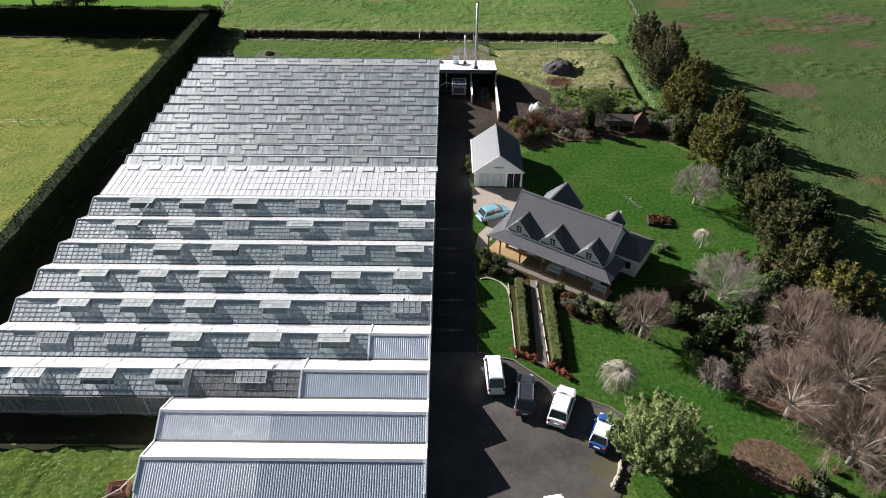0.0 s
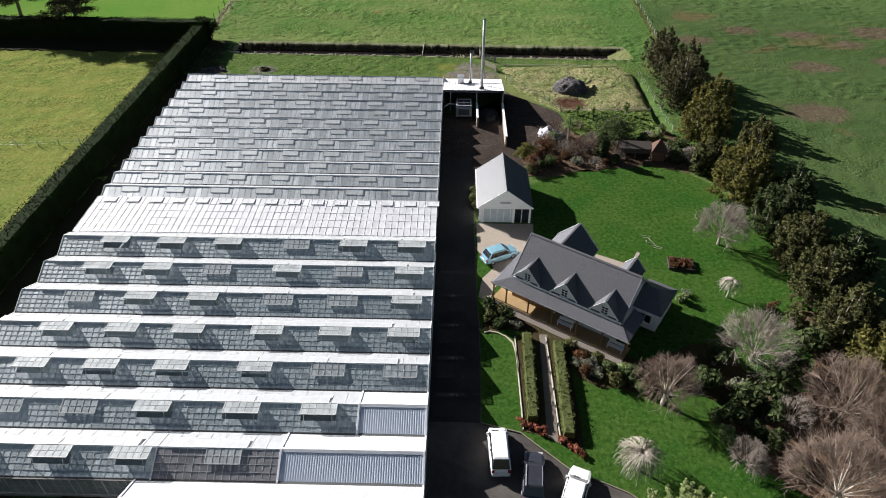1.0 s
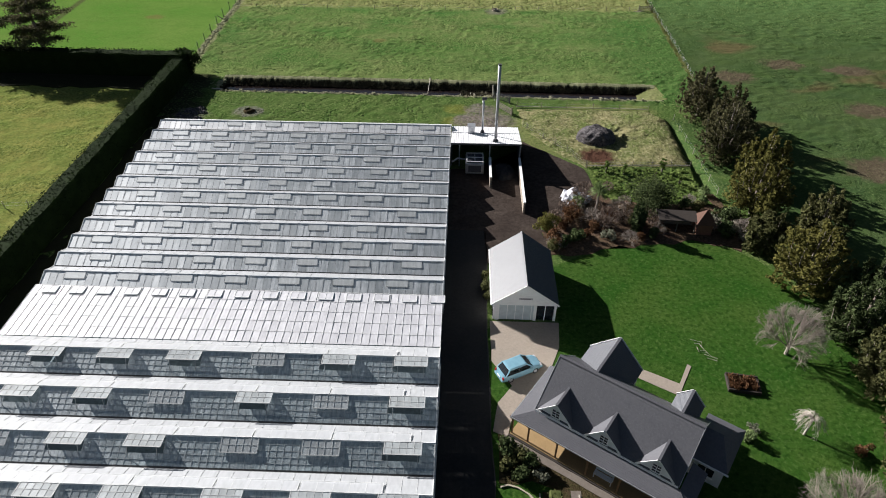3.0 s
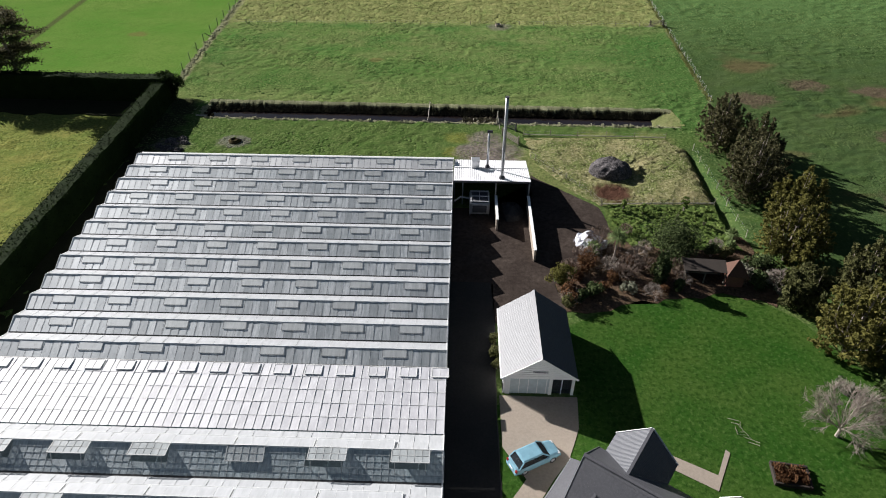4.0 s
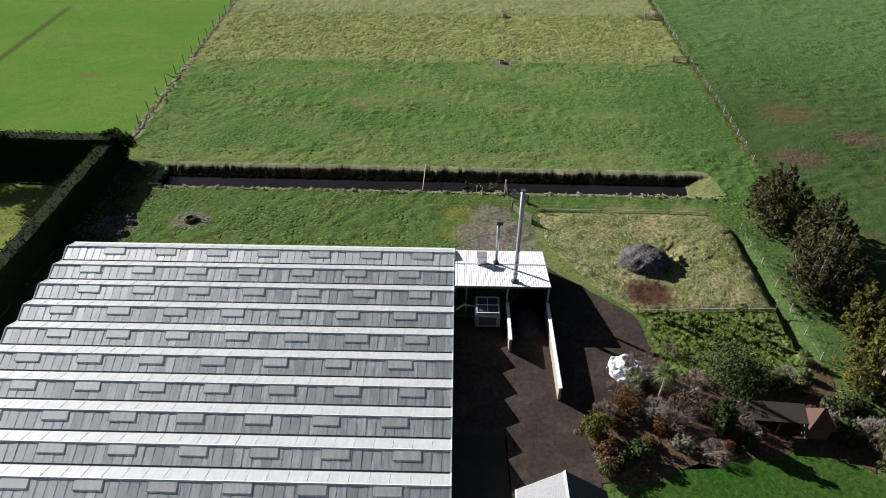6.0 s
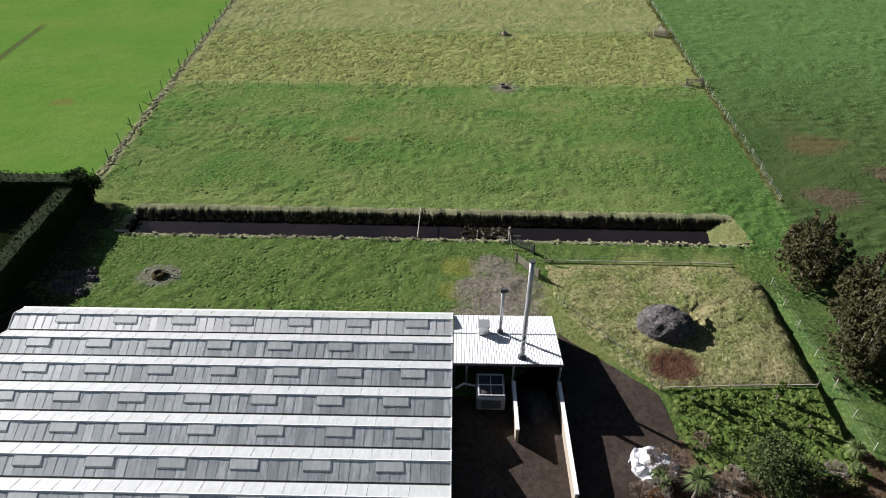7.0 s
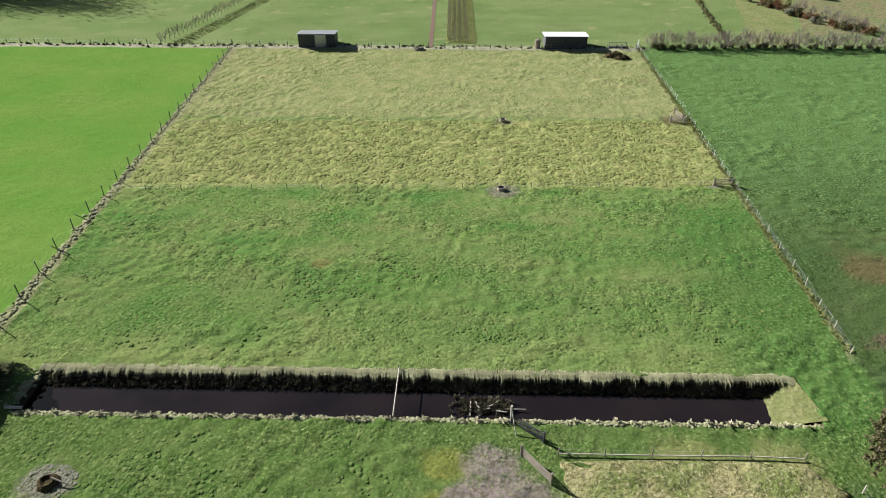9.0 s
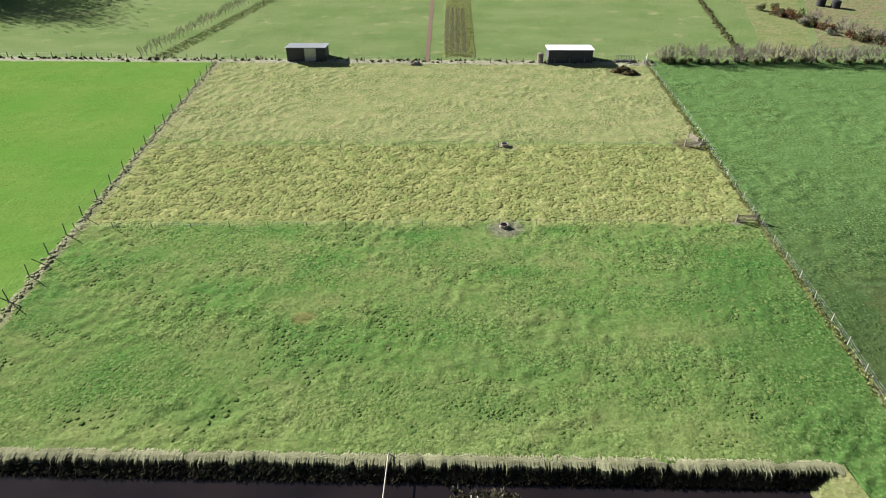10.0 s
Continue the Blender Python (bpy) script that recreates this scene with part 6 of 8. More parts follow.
def conifer(m, h_, r, mat, label, seed, sprays=420, per=16, group="", spike=0.35):
    """A shaggy evergreen: several pointed leaders with sprays that sweep out and up from each."""
    rng = np.random.default_rng(seed)
    t = thing("conifer_tree", label, "tree", m, group)
    part("trunk", Geo().tube([(0, 0, -0.1), (0.1, 0, h_ * 0.4), (0, 0.1, h_ * 0.9)], [0.32, 0.22, 0.05], 7), M_BARK, t)
    pts, nrm, base_, peak = plume_crown(rng, h_, r, max(9, int(r * 4.2)), sprays, per, 0.05, spike, 0.2, 0.36, 1.08)
    limb = Geo()
    for a, b in zip(base_, peak):
        limb.tube([(a[0] * 0.1, a[1] * 0.1, h_ * 0.08), tuple((a + b) / 2), tuple(b)], [0.09, 0.06, 0.012], 4)
    part("limb", limb, M_BARK, t, kind="stuff")
    leaves("crown", pts, rng.uniform(0.13, 0.29, len(pts)), nrm, mat, t, rng, 0.9)
    return t


def pine(m, h_, label, seed, tiers):
    """A pine with a crooked stem and flat, separate tiers of needles. tiers: height, reach."""
    rng = np.random.default_rng(seed)
    t = thing("pine_tree", label, "tree", m)
    part("trunk", Geo().tube([(0, 0, -0.1), (0.3, -0.2, h_ * 0.35), (-0.2, 0.1, h_ * 0.65), (0.1, 0, h_)], [0.42, 0.33, 0.22, 0.06], 8), M_BARK, t)
    limb, pts = Geo(), []
    for z, reach in tiers:
        for k in range(7):
            a = 0.9 * k + rng.uniform(-0.3, 0.3) + z
            q = reach * rng.uniform(0.65, 1.1)
            end = np.array((math.cos(a) * q, math.sin(a) * q, z + rng.uniform(-0.2, 0.7)))
            limb.tube([(0, 0, z - 0.5), tuple(end * (0.5, 0.5, 1) - (0, 0, 0.25)), tuple(end)], [0.12, 0.08, 0.02], 4)
            for f in (0.5, 0.75, 1.0):
                c = end * (f, f, 1)
                n = 150
                pts.append(c + rng.normal(0, 1, (n, 3)) * (0.7, 0.7, 0.2))
    part("limb", limb, M_BARK, t, kind="stuff")
    pts = np.concatenate(pts)
    leaves("crown", pts, rng.uniform(0.16, 0.34, len(pts)), rng.normal(0, 0.6, pts.shape) + (0, 0, 1), M_LEAF_DARK, t, rng, 0.8)
    return t


def limb_tree(m, h_, r, label, seed, bark, twig, trunk_r=0.18, fork=0.28, n1=14, n2=9, n3=8, n4=2, group="", spread=1.0, name="bare_tree"):
    """A leafless tree: limbs fan out from a fork to a domed crown, with branches and fine twigs between them."""
    rnd = random.Random(seed)
    t = thing(name, label, "tree", m, group)
    stem, limbs, twigs = Geo(), Geo(), Geo()
    top = Vector((rnd.uniform(-0.15, 0.15), rnd.uniform(-0.15, 0.15), h_ * fork))
    stem.tube([(0, 0, -0.1), top * 0.5, top], [trunk_r * 1.25, trunk_r, trunk_r * 0.8], 8)
    hc = h_ * (1 - fork)

    def shell(az, el, f):
        lump = 1 + 0.16 * noise.noise((math.cos(az) * 2 + seed, math.sin(az) * 2, el * 2))
        return top + Vector((math.cos(az) * math.cos(el) * r, math.sin(az) * math.cos(el) * r, math.sin(el) * hc)) * f * lump

    def arc(p, q, sag=0.08):
        mid = p.lerp(q, 0.5) + Vector((rnd.uniform(-1, 1), rnd.uniform(-1, 1), rnd.uniform(-0.3, 1.0))) * (q - p).length * sag
        return [p, mid, q]

    def along(pts, f):
        return pts[0].lerp(pts[1], f * 2) if f < 0.5 else pts[1].lerp(pts[2], f * 2 - 1)

    for i in range(n1):
        el = math.asin(0.24 + 0.74 * (i + 0.5) / n1)
        az = 2.4 * i + rnd.uniform(-0.25, 0.25)
        p0 = top * rnd.uniform(0.72, 1.0)
        main = arc(p0, shell(az, el, rnd.uniform(0.85, 1.0)), 0.06)
        limbs.tube(main, [trunk_r * 0.36, trunk_r * 0.2, 0.015], 5)
        for j in range(n2):
            f = rnd.uniform(0.2, 0.92)
            a2, e2 = az + rnd.uniform(-0.5, 0.5) / max(0.35, math.cos(el)), min(1.55, max(0.02, el + rnd.uniform(-0.38, 0.38)))
            p = along(main, f)
            q = p.lerp(shell(a2, e2, rnd.uniform(0.85, 1.04)), rnd.uniform(0.6, 1.0))
            sub = arc(p, q, 0.07)
            twigs.tube(sub, [trunk_r * 0.09 + 0.01, 0.02, 0.01], 3)
            for k in range(n3 + 3):
                g = rnd.uniform(0.15, 1.0)
                p2 = along(sub, g)
                out = shell(a2 + rnd.uniform(-0.28, 0.28), min(1.55, max(0.0, e2 + rnd.uniform(-0.25, 0.25))), rnd.uniform(0.95, 1.1))
                q2 = p2.lerp(out, rnd.uniform(0.3, 0.8)) + Vector((rnd.uniform(-0.1, 0.1), rnd.uniform(-0.1, 0.1), rnd.uniform(-0.1, 0.1))) * r * 0.3
                tw = arc(p2, q2, 0.06)
                twigs.tube([tw[0], tw[2]], [0.012, 0.006], 3)
                for x in range(n4):
                    p3 = tw[0].lerp(tw[2], rnd.uniform(0.2, 0.9))
                    q3 = p3 + ((tw[2] - tw[0]).normalized() * 0.8 + Vector((rnd.uniform(-1, 1), rnd.uniform(-1, 1), rnd.uniform(-0.4, 0.8))) * 0.6) * r * rnd.uniform(0.06, 0.14)
                    twigs.tube([p3, q3], [0.009, 0.005], 3)
    part("trunk", stem, bark, t)
    part("limb", limbs, bark, t, kind="stuff")
    part("twig", twigs, twig, t, kind="stuff")
    return t


def weeping_tree(m, h_, r, label, seed, bark, arcs=150):
    rnd = random.Random(seed)
    t = thing("weeping_tree", label, "tree", m)
    part("trunk", Geo().tube([(0, 0, -0.1), (0.05, 0, h_ * 0.4), (0, 0.05, h_ * 0.8)], [0.12, 0.1, 0.08], 7), bark, t)
    g = Geo()
    for i in range(arcs):
        a, q = rnd.uniform(0, 6.28), rnd.uniform(0.35, 1.0)
        c, s = math.cos(a), math.sin(a)
        pts = [(0, 0, h_ * 0.8)]
        for f in (0.35, 0.7, 1.0):
            w = r * q * f
            z = h_ * (0.8 + 0.26 * math.sin(f * 2.4)) - h_ * 0.62 * max(0, f - 0.45) * q * rnd.uniform(0.7, 1.2)
            pts.append((c * w + rnd.uniform(-0.1, 0.1), s * w + rnd.uniform(-0.1, 0.1), z))
        pts.append((pts[-1][0] * 1.06, pts[-1][1] * 1.06, max(0.15, pts[-1][2] - h_ * rnd.uniform(0.1, 0.3))))
        g.tube(pts, [0.03, 0.02, 0.014, 0.01, 0.006], 3)
        for k in range(3):
            p = Vector(pts[2]).lerp(Vector(pts[3]), rnd.random())
            g.tube([p, p + Vector((c * 0.2 + rnd.uniform(-0.3, 0.3), s * 0.2 + rnd.uniform(-0.3, 0.3), -rnd.uniform(0.2, 0.6)))], [0.014, 0.007], 3)
    part("weeping_branch", g, bark, t, kind="stuff")
    return t


def shrub(m, r, h_, mat, label, seed, n=420, size=0.16, name="shrub", group="", clumps=9):
    rng = np.random.default_rng(seed)
    t = thing(name, label, "shrub", m, group)
    c = rng.normal(0, 0.42, (clumps, 3)) * (r, r, h_ * 0.45) + (0, 0, h_ * 0.5)
    c[:, 2] = np.clip(c[:, 2], h_ * 0.2, h_ * 0.85)
    rad = rng.uniform(0.32, 0.55, clumps) * min(r, h_)
    who = rng.integers(0, clumps, n)
    d = rng.normal(size=(n, 3))
    d /= np.linalg.norm(d, axis=1, keepdims=True)
    p = c[who] + d * (rad[who] * rng.uniform(0.65, 1.08, n))[:, None]
    p[:, 2] = np.maximum(p[:, 2], 0.06)
    st = Geo()
    for q in c[:7]:
        st.tube([(q[0] * 0.15, q[1] * 0.15, -0.05), (q[0] * 0.6, q[1] * 0.6, q[2] * 0.6), tuple(q)], [0.05, 0.035, 0.012], 4)
    part("stem", st, M_BARK, t, kind="stuff")
    leaves("foliage", p, rng.uniform(0.6, 1.3, n) * size, d + rng.normal(0, 0.5, (n, 3)), mat, t, rng, 1.2)
    return t


def leafy_tree(m, h_, r, mat, label, seed):
    """A broad evergreen whose crown breaks into many feathery upright plumes."""
    rng = np.random.default_rng(seed)
    t = thing("broadleaf_tree", label, "tree", m)
    part("trunk", Geo().tube([(0, 0, -0.1), (0.1, 0.1, h_ * 0.3), (0, 0, h_ * 0.55)], [0.3, 0.24, 0.14], 8), M_BARK, t)
    pts, nrm, base_, peak = plume_crown(rng, h_, r, 60, 2300, 20, 0.25, 0.2, 0.12, 0.5, 1.4)
    lim = Geo()
    for a, b in zip(base_, peak):
        lim.tube([(0, 0, h_ * 0.25), tuple(a), tuple(b)], [0.12, 0.07, 0.015], 4)
    part("limb", lim, M_BARK, t, kind="stuff")
    leaves("crown", pts, rng.uniform(0.06, 0.15, len(pts)), nrm, mat, t, rng, 0.8)
    return t


def cabbage_tree(m, h_, reach, label, seed):
    """A bare stem topped by a head of long sword-shaped leaves."""
    rng = np.random.default_rng(seed)
    t = thing("cabbage_tree", label, "tree", m)
    part("trunk", Geo().tube([(0, 0, -0.1), (0.08, 0.05, h_ * 0.5), (0, 0, h_)], [0.16, 0.12, 0.1], 8), M_BARK, t)
    g = Geo()
    for i in range(190):
        a, el = rng.uniform(0, 6.2832), rng.uniform(-0.5, 1.45)
        d = Vector((math.cos(a) * math.cos(el), math.sin(a) * math.cos(el), math.sin(el)))
        side = Vector((-math.sin(a), math.cos(a), 0)) * 0.05
        L = reach * rng.uniform(0.7, 1.05)
        o = Vector((0, 0, h_))
        mid, end = o + d * L * 0.55, o + d * L + Vector((0, 0, -0.25 * L * math.cos(el)))
        g.poly([o - side * 0.5, o + side * 0.5, mid + side, mid - side])
        g.poly([mid - side, mid + side, end])
    part("leaf_head", g, M_LEAF_LIGHT, t, kind="stuff")
    return t


BELT = "evergreens of the shelter belt"
for k, (x, y, hh, r, mat, lab) in enumerate((
        (38.9, 126.6, 8.4, 5.1, M_LEAF_DARK, "dark olive shaggy evergreen tree on brown litter"), (38.6, 112.8, 9.0, 5.5, M_LEAF_DARK, "dark olive shaggy evergreen tree beside the ditch"),
        (41.4, 119.6, 8.4, 4.0, M_LEAF_DARK, "dark olive shaggy evergreen tree behind the belt"), (41.6, 105.2, 8.4, 4.2, M_LEAF_GOLD, "golden-green shaggy evergreen tree behind the belt"),
        (38.2, 98.6, 8.8, 5.1, M_LEAF_GOLD, "golden-green shaggy evergreen tree in the belt"), (37.0, 90.8, 5.4, 3.4, M_LEAF_OLIVE, "low olive-green evergreen bush in the belt"),
        (38.6, 83.8, 9.2, 5.0, M_LEAF_GOLD, "golden-green shaggy evergreen tree beside the lawn"), (40.4, 75.4, 8.4, 4.2, M_LEAF_GREEN, "deep green evergreen tree in the belt"),
        (40.6, 69.6, 8.0, 4.0, M_LEAF_OLIVE, "olive-green evergreen tree in the belt"), (40.2, 63.2, 8.0, 4.2, M_LEAF_OLIVE, "olive-green evergreen tree in the belt"),
        (40.4, 57.2, 7.8, 4.1, M_LEAF_OLIVE, "olive-green evergreen tree in the belt"), (41.4, 51.4, 7.6, 4.4, M_LEAF_GOLD, "golden-green evergreen tree in the belt"),
        (43.2, 91.5, 8.6, 3.8, M_LEAF_OLIVE, "olive-green evergreen tree behind the belt"), (43.6, 79.5, 8.0, 3.6, M_LEAF_GREEN, "deep green evergreen tree behind the belt"),
        (44.4, 66.4, 7.8, 3.6, M_LEAF_GREEN, "deep green evergreen tree behind the belt"))):
    conifer(pose(x, y, 0, 0, 0, 40 * k), hh, r, mat, lab, 11 + k, 640, 17, BELT)
pine(pose(-78.0, 143.4, 0), 13.0, "dark pine tree with wide layered limbs behind the hedge", 61, ((4.8, 5.6), (6.4, 3.6), (8.6, 5.0), (10.4, 3.6), (12.6, 2.6)))
pine(pose(-91.5, 146.5, 0, 0, 0, 70), 13.5, "dark pine tree with wide layered limbs behind the hedge", 62, ((5.6, 5.4), (7.8, 4.6), (10.2, 4.4), (12.8, 2.8)))

limb_tree(pose(33.3, 73.6, 0), 6.0, 3.6, "leafless pale-barked tree at the lawn's edge", 3, M_TWIG_TAN, M_BARK, 0.17, 0.2)
limb_tree(pose(30.6, 54.6, 0), 6.4, 4.3, "leafless grey tree in the shrub border", 4, M_TWIG_TAN, M_BARK, 0.17, 0.14)
limb_tree(pose(20.4, 48.9, 0), 6.0, 3.3, "leafless grey tree with a dense round crown", 5, M_BARK_PALE, M_BARK_RED, 0.17, 0.27, 15, 9, 8)
limb_tree(pose(31.4, 38.9, 0), 7.6, 5.0, "large leafless tree with red-brown twigs", 6, M_BARK_PALE, M_BARK_RED, 0.2, 0.24, 17, 11, 9)
limb_tree(pose(34.8, 34.0, 0), 7.6, 4.8, "large leafless tree with pale limbs", 7, M_BARK_PALE, M_BARK_RED, 0.2, 0.2, 17, 11, 9)
limb_tree(pose(37.8, 41.4, 0), 8.6, 5.4, "large leafless tree with red-brown twigs", 8, M_BARK_PALE, M_BARK_RED, 0.22, 0.24, 17, 11, 9)
limb_tree(pose(36.0, 47.4, 0), 7.4, 4.6, "leafless tree with red-brown twigs in the border", 9, M_BARK, M_BARK_RED, 0.2, 0.22, 17, 11, 9)
limb_tree(pose(26.0, 42.6, 0), 3.2, 1.9, "small leafless grey bush-like tree", 10, M_BARK_PALE, M_BARK, 0.07, 0.06, 14, 9, 8, 1)
limb_tree(pose(16.6, 100.2, 0), 3.2, 2.0, "small leafless tree in the rear shrub bed", 12, M_BARK, M_BARK_RED, 0.08, 0.12, 12, 7, 6, 1)
limb_tree(pose(19.4, 95.4, 0), 2.4, 1.9, "small leafless tree in the rear shrub bed", 14, M_BARK, M_BARK_RED, 0.07, 0.1, 12, 7, 6, 1)
limb_tree(pose(35.2, 93.6, 0), 2.6, 1.8, "small leafless grey tree in the rear shrub bed", 15, M_BARK_PALE, M_BARK, 0.07, 0.1, 12, 7, 6, 1)
limb_tree(pose(31.4, 47.0, 0), 3.6, 2.0, "small leafless grey tree in the border", 16, M_BARK_PALE, M_BARK, 0.07, 0.1, 12, 7, 6, 1)
weeping_tree(pose(16.6, 41.9, 0), 2.7, 2.2, "small leafless weeping tree with pale drooping twigs", 1, M_TWIG_TAN, 260)
weeping_tree(pose(31.2, 63.9, 0), 2.5, 1.4, "small leafless weeping tree on the lawn", 2, M_BARK_PALE, 70)
leafy_tree(pose(18.2, 34.2, 0), 7.0, 4.8, M_LEAF_FEATHER, "broad grey-green evergreen tree beside the car park", 21)

# shrubs: a few of each look, then copies
KINDS = {}
for nm, mat, r, hh, n, s, lab in (("green", M_LEAF_GREEN, 1.0, 1.3, 620, 0.15, "dark green leafy shrub in a soil bed"), ("olive", M_LEAF_OLIVE, 0.9, 1.0, 520, 0.14, "olive-green rounded shrub in a soil bed"),
                                  ("silver", M_LEAF_SILVER, 0.8, 0.8, 420, 0.13, "silvery grey shrub in a soil bed"), ("rust", M_LEAF_RUST, 1.1, 1.5, 620, 0.15, "rust-brown shrub in winter leaf"),
                                  ("light", M_LEAF_LIGHT, 0.9, 1.1, 520, 0.15, "pale green shrub in a soil bed")):
    KINDS[nm] = [shrub(pose(0, 0, 0), r, hh, mat, lab, 70 + 3 * i + len(nm), n, s, group="garden shrubs") for i in range(2)]
USED = {}


def plant(kind, x, y, scale=1.0, turn=0.0):
    k = USED.get(kind, 0)
    USED[kind] = k + 1
    m = pose(x, y, 0.04, 0, 0, turn) @ Matrix.Scale(scale, 4)
    src = KINDS[kind][k % 2]
    if k < 2:
        src.matrix_basis = m
    else:
        copy_thing(src, m)


rnd = random.Random(8)
TWIGGY = [limb_tree(pose(12.4, 95.4, 0.04), 1.9, 1.3, "leafless red-brown twiggy bush in the rear shrub bed", 17, M_BARK, M_BARK_RED, 0.05, 0.05, 12, 6, 4, 1, "bare bushes", name="bare_bush"),
          limb_tree(pose(15.6, 98.4, 0.04), 1.7, 1.3, "leafless grey twiggy bush in the rear shrub bed", 18, M_BARK, M_BARK, 0.05, 0.05, 12, 6, 4, 1, "bare bushes", name="bare_bush")]
for k, (x, y) in enumerate(((14.0, 98.2), (17.2, 96.0), (18.2, 98.6), (20.6, 98.4), (21.6, 96.8), (22.0, 99.8), (24.6, 95.4), (25.2, 93.8), (18.4, 94.6), (21.0, 91.8), (31.0, 95.6), (32.2, 94.6), (36.0, 91.2), (12.2, 90.6), (20.4, 103.2), (30.6, 100.6))):
    copy_thing(TWIGGY[k % 2], pose(x, y, 0.04, 0, 0, 57 * k) @ Matrix.Scale(rnd.uniform(0.75, 1.2), 4))
for x, y, kind, s in ((4.9, 61.2, "green", 1.3), (5.8, 60.2, "olive", 1.2), (4.8, 59.3, "olive", 1.0), (6.6, 59.6, "green", 1.0), (7.5, 58.8, "silver", 0.9), (5.6, 58.6, "green", 0.8),
                      (12.6, 55.8, "olive", 0.9), (13.4, 54.6, "rust", 0.7), (14.2, 53.4, "silver", 1.0), (15.2, 53.9, "olive", 1.0), (16.2, 52.9, "green", 0.9), (14.8, 52.2, "silver", 1.1),
                      (17.2, 52.4, "light", 1.0), (16.6, 51.3, "olive", 0.9), (18.2, 51.6, "green", 1.0), (19.0, 52.2, "silver", 0.8), (13.6, 52.2, "rust", 0.8), (12.9, 53.6, "silver", 0.8), (18.8, 50.6, "light", 0.8),
                      (22.4, 52.0, "green", 1.3), (24.6, 51.2, "green", 1.5), (26.6, 53.8, "green", 1.7), (27.7, 48.8, "green", 1.6), (25.2, 45.2, "light", 1.3), (24.9, 46.8, "green", 1.3), (26.2, 47.2, "green", 1.5),
                      (29.4, 47.2, "green", 1.6), (31.4, 50.2, "green", 1.7), (29.2, 44.2, "green", 1.4), (28.2, 50.6, "silver", 1.2), (33.6, 52.8, "green", 1.6), (30.2, 41.8, "olive", 1.0), (28.0, 45.6, "green", 1.2),
                      (29.4, 31.6, "olive", 1.1), (30.9, 31.0, "silver", 1.2), (32.2, 30.2, "light", 1.0), (31.4, 32.2, "green", 0.9), (33.4, 33.0, "rust", 0.6), (36.5, 29.6, "light", 1.1),
                      (11.2, 89.6, "olive", 1.3), (11.6, 91.2, "rust", 1.3), (11.2, 93.4, "light", 1.1), (13.2, 90.2, "green", 1.2), (14.4, 91.6, "green", 1.1), (13.4, 94.4, "rust", 1.0),
                      (16.2, 92.4, "rust", 1.0), (17.4, 94.0, "rust", 1.0), 
                      (18.8, 92.4, "silver", 1.0), (19.6, 96.8, "rust", 1.0), (22.4, 95.6, "olive", 1.0), 
                      (29.6, 98.8, "green", 1.2), (31.4, 98.6, "olive", 1.2), (33.0, 96.2, "silver", 1.3), (34.4, 94.2, "silver", 1.4), (35.4, 92.4, "silver", 1.2), (33.4, 93.6, "green", 1.2), (34.8, 97.4, "light", 1.2),
                      (32.6, 100.8, "light", 1.0), (22.8, 92.4, "rust", 0.9), (24.4, 92.6, "green", 1.0), (35.6, 62.2, "rust", 1.0), (36.8, 56.2, "green", 1.5), (37.2, 60.0, "olive", 1.3), (36.2, 79.2, "silver", 1.0), (3.5, 80.4, "olive", 0.9), (3.4, 82.2, "olive", 0.9), (3.5, 84.0, "olive", 0.8),
                      (26.8, 64.2, "silver", 0.9), (25.9, 63.2, "light", 0.8)):
    if s:
        plant(kind, x, y, s * rnd.uniform(0.9, 1.1), rnd.uniform(0, 360))
shrub(pose(25.6, 99.7, 0.04), 2.9, 3.4, M_LEAF_GREEN, "large dense dark green bush behind the shelter", 401, 5200, 0.15, clumps=34)
conifer(pose(22.4, 94.2, 0.02), 4.4, 1.15, M_LEAF_GREEN, "tall narrow dark evergreen shrub beside the shelter", 402, 160, 18)
shrub(pose(10.9, 93.4, 0.04), 1.3, 3.0, M_LEAF_GOLD, "upright golden-green shrub beside the yard", 403, 1700, 0.13, clumps=18)
shrub(pose(11.7, 91.2, 0.04), 1.2, 2.4, M_LEAF_RUST, "upright rust-brown shrub beside the garage", 404, 1500, 0.13, clumps=16)
shrub(pose(14.2, 96.2, 0.04), 1.2, 2.0, M_LEAF_RUST, "rust-brown bush of dead bracken by the yard", 405, 1300, 0.13, clumps=14)
shrub(pose(34.5, 96.8, 0.04), 1.5, 1.9, M_LEAF_GREEN, "rounded dark green bush behind the shelter", 406, 1500, 0.14, clumps=16)
shrub(pose(15.8, 99.4, 0.04), 0.9, 1.5, M_LEAF_LIGHT, "yellow-green shrub beside the tarpaulin", 407, 900, 0.13, clumps=10)
cabbage_tree(pose(17.8, 97.5, 0.04), 3.6, 1.55, "cabbage tree with a head of sword leaves in the bed", 1)
cabbage_tree(pose(33.3, 102.6, 0.04), 0.7, 1.1, "young cabbage tree with a tuft of sword leaves", 2)
for k, (x, y, hh) in enumerate(((20.9, 108.0, 2.1), (23.4, 107.6, 1.9), (28.9, 108.4, 2.3), (27.4, 106.0, 2.5), (25.2, 104.8, 1.6), (30.6, 105.2, 1.8))):
    shrub(pose(x, y, 0.04, 0, 0, 70 * k), 0.42, hh, M_LEAF_WEED, "slim young tree in the weedy plot", 420 + k, 420, 0.12, "sapling", "saplings in the weedy plot", 11)
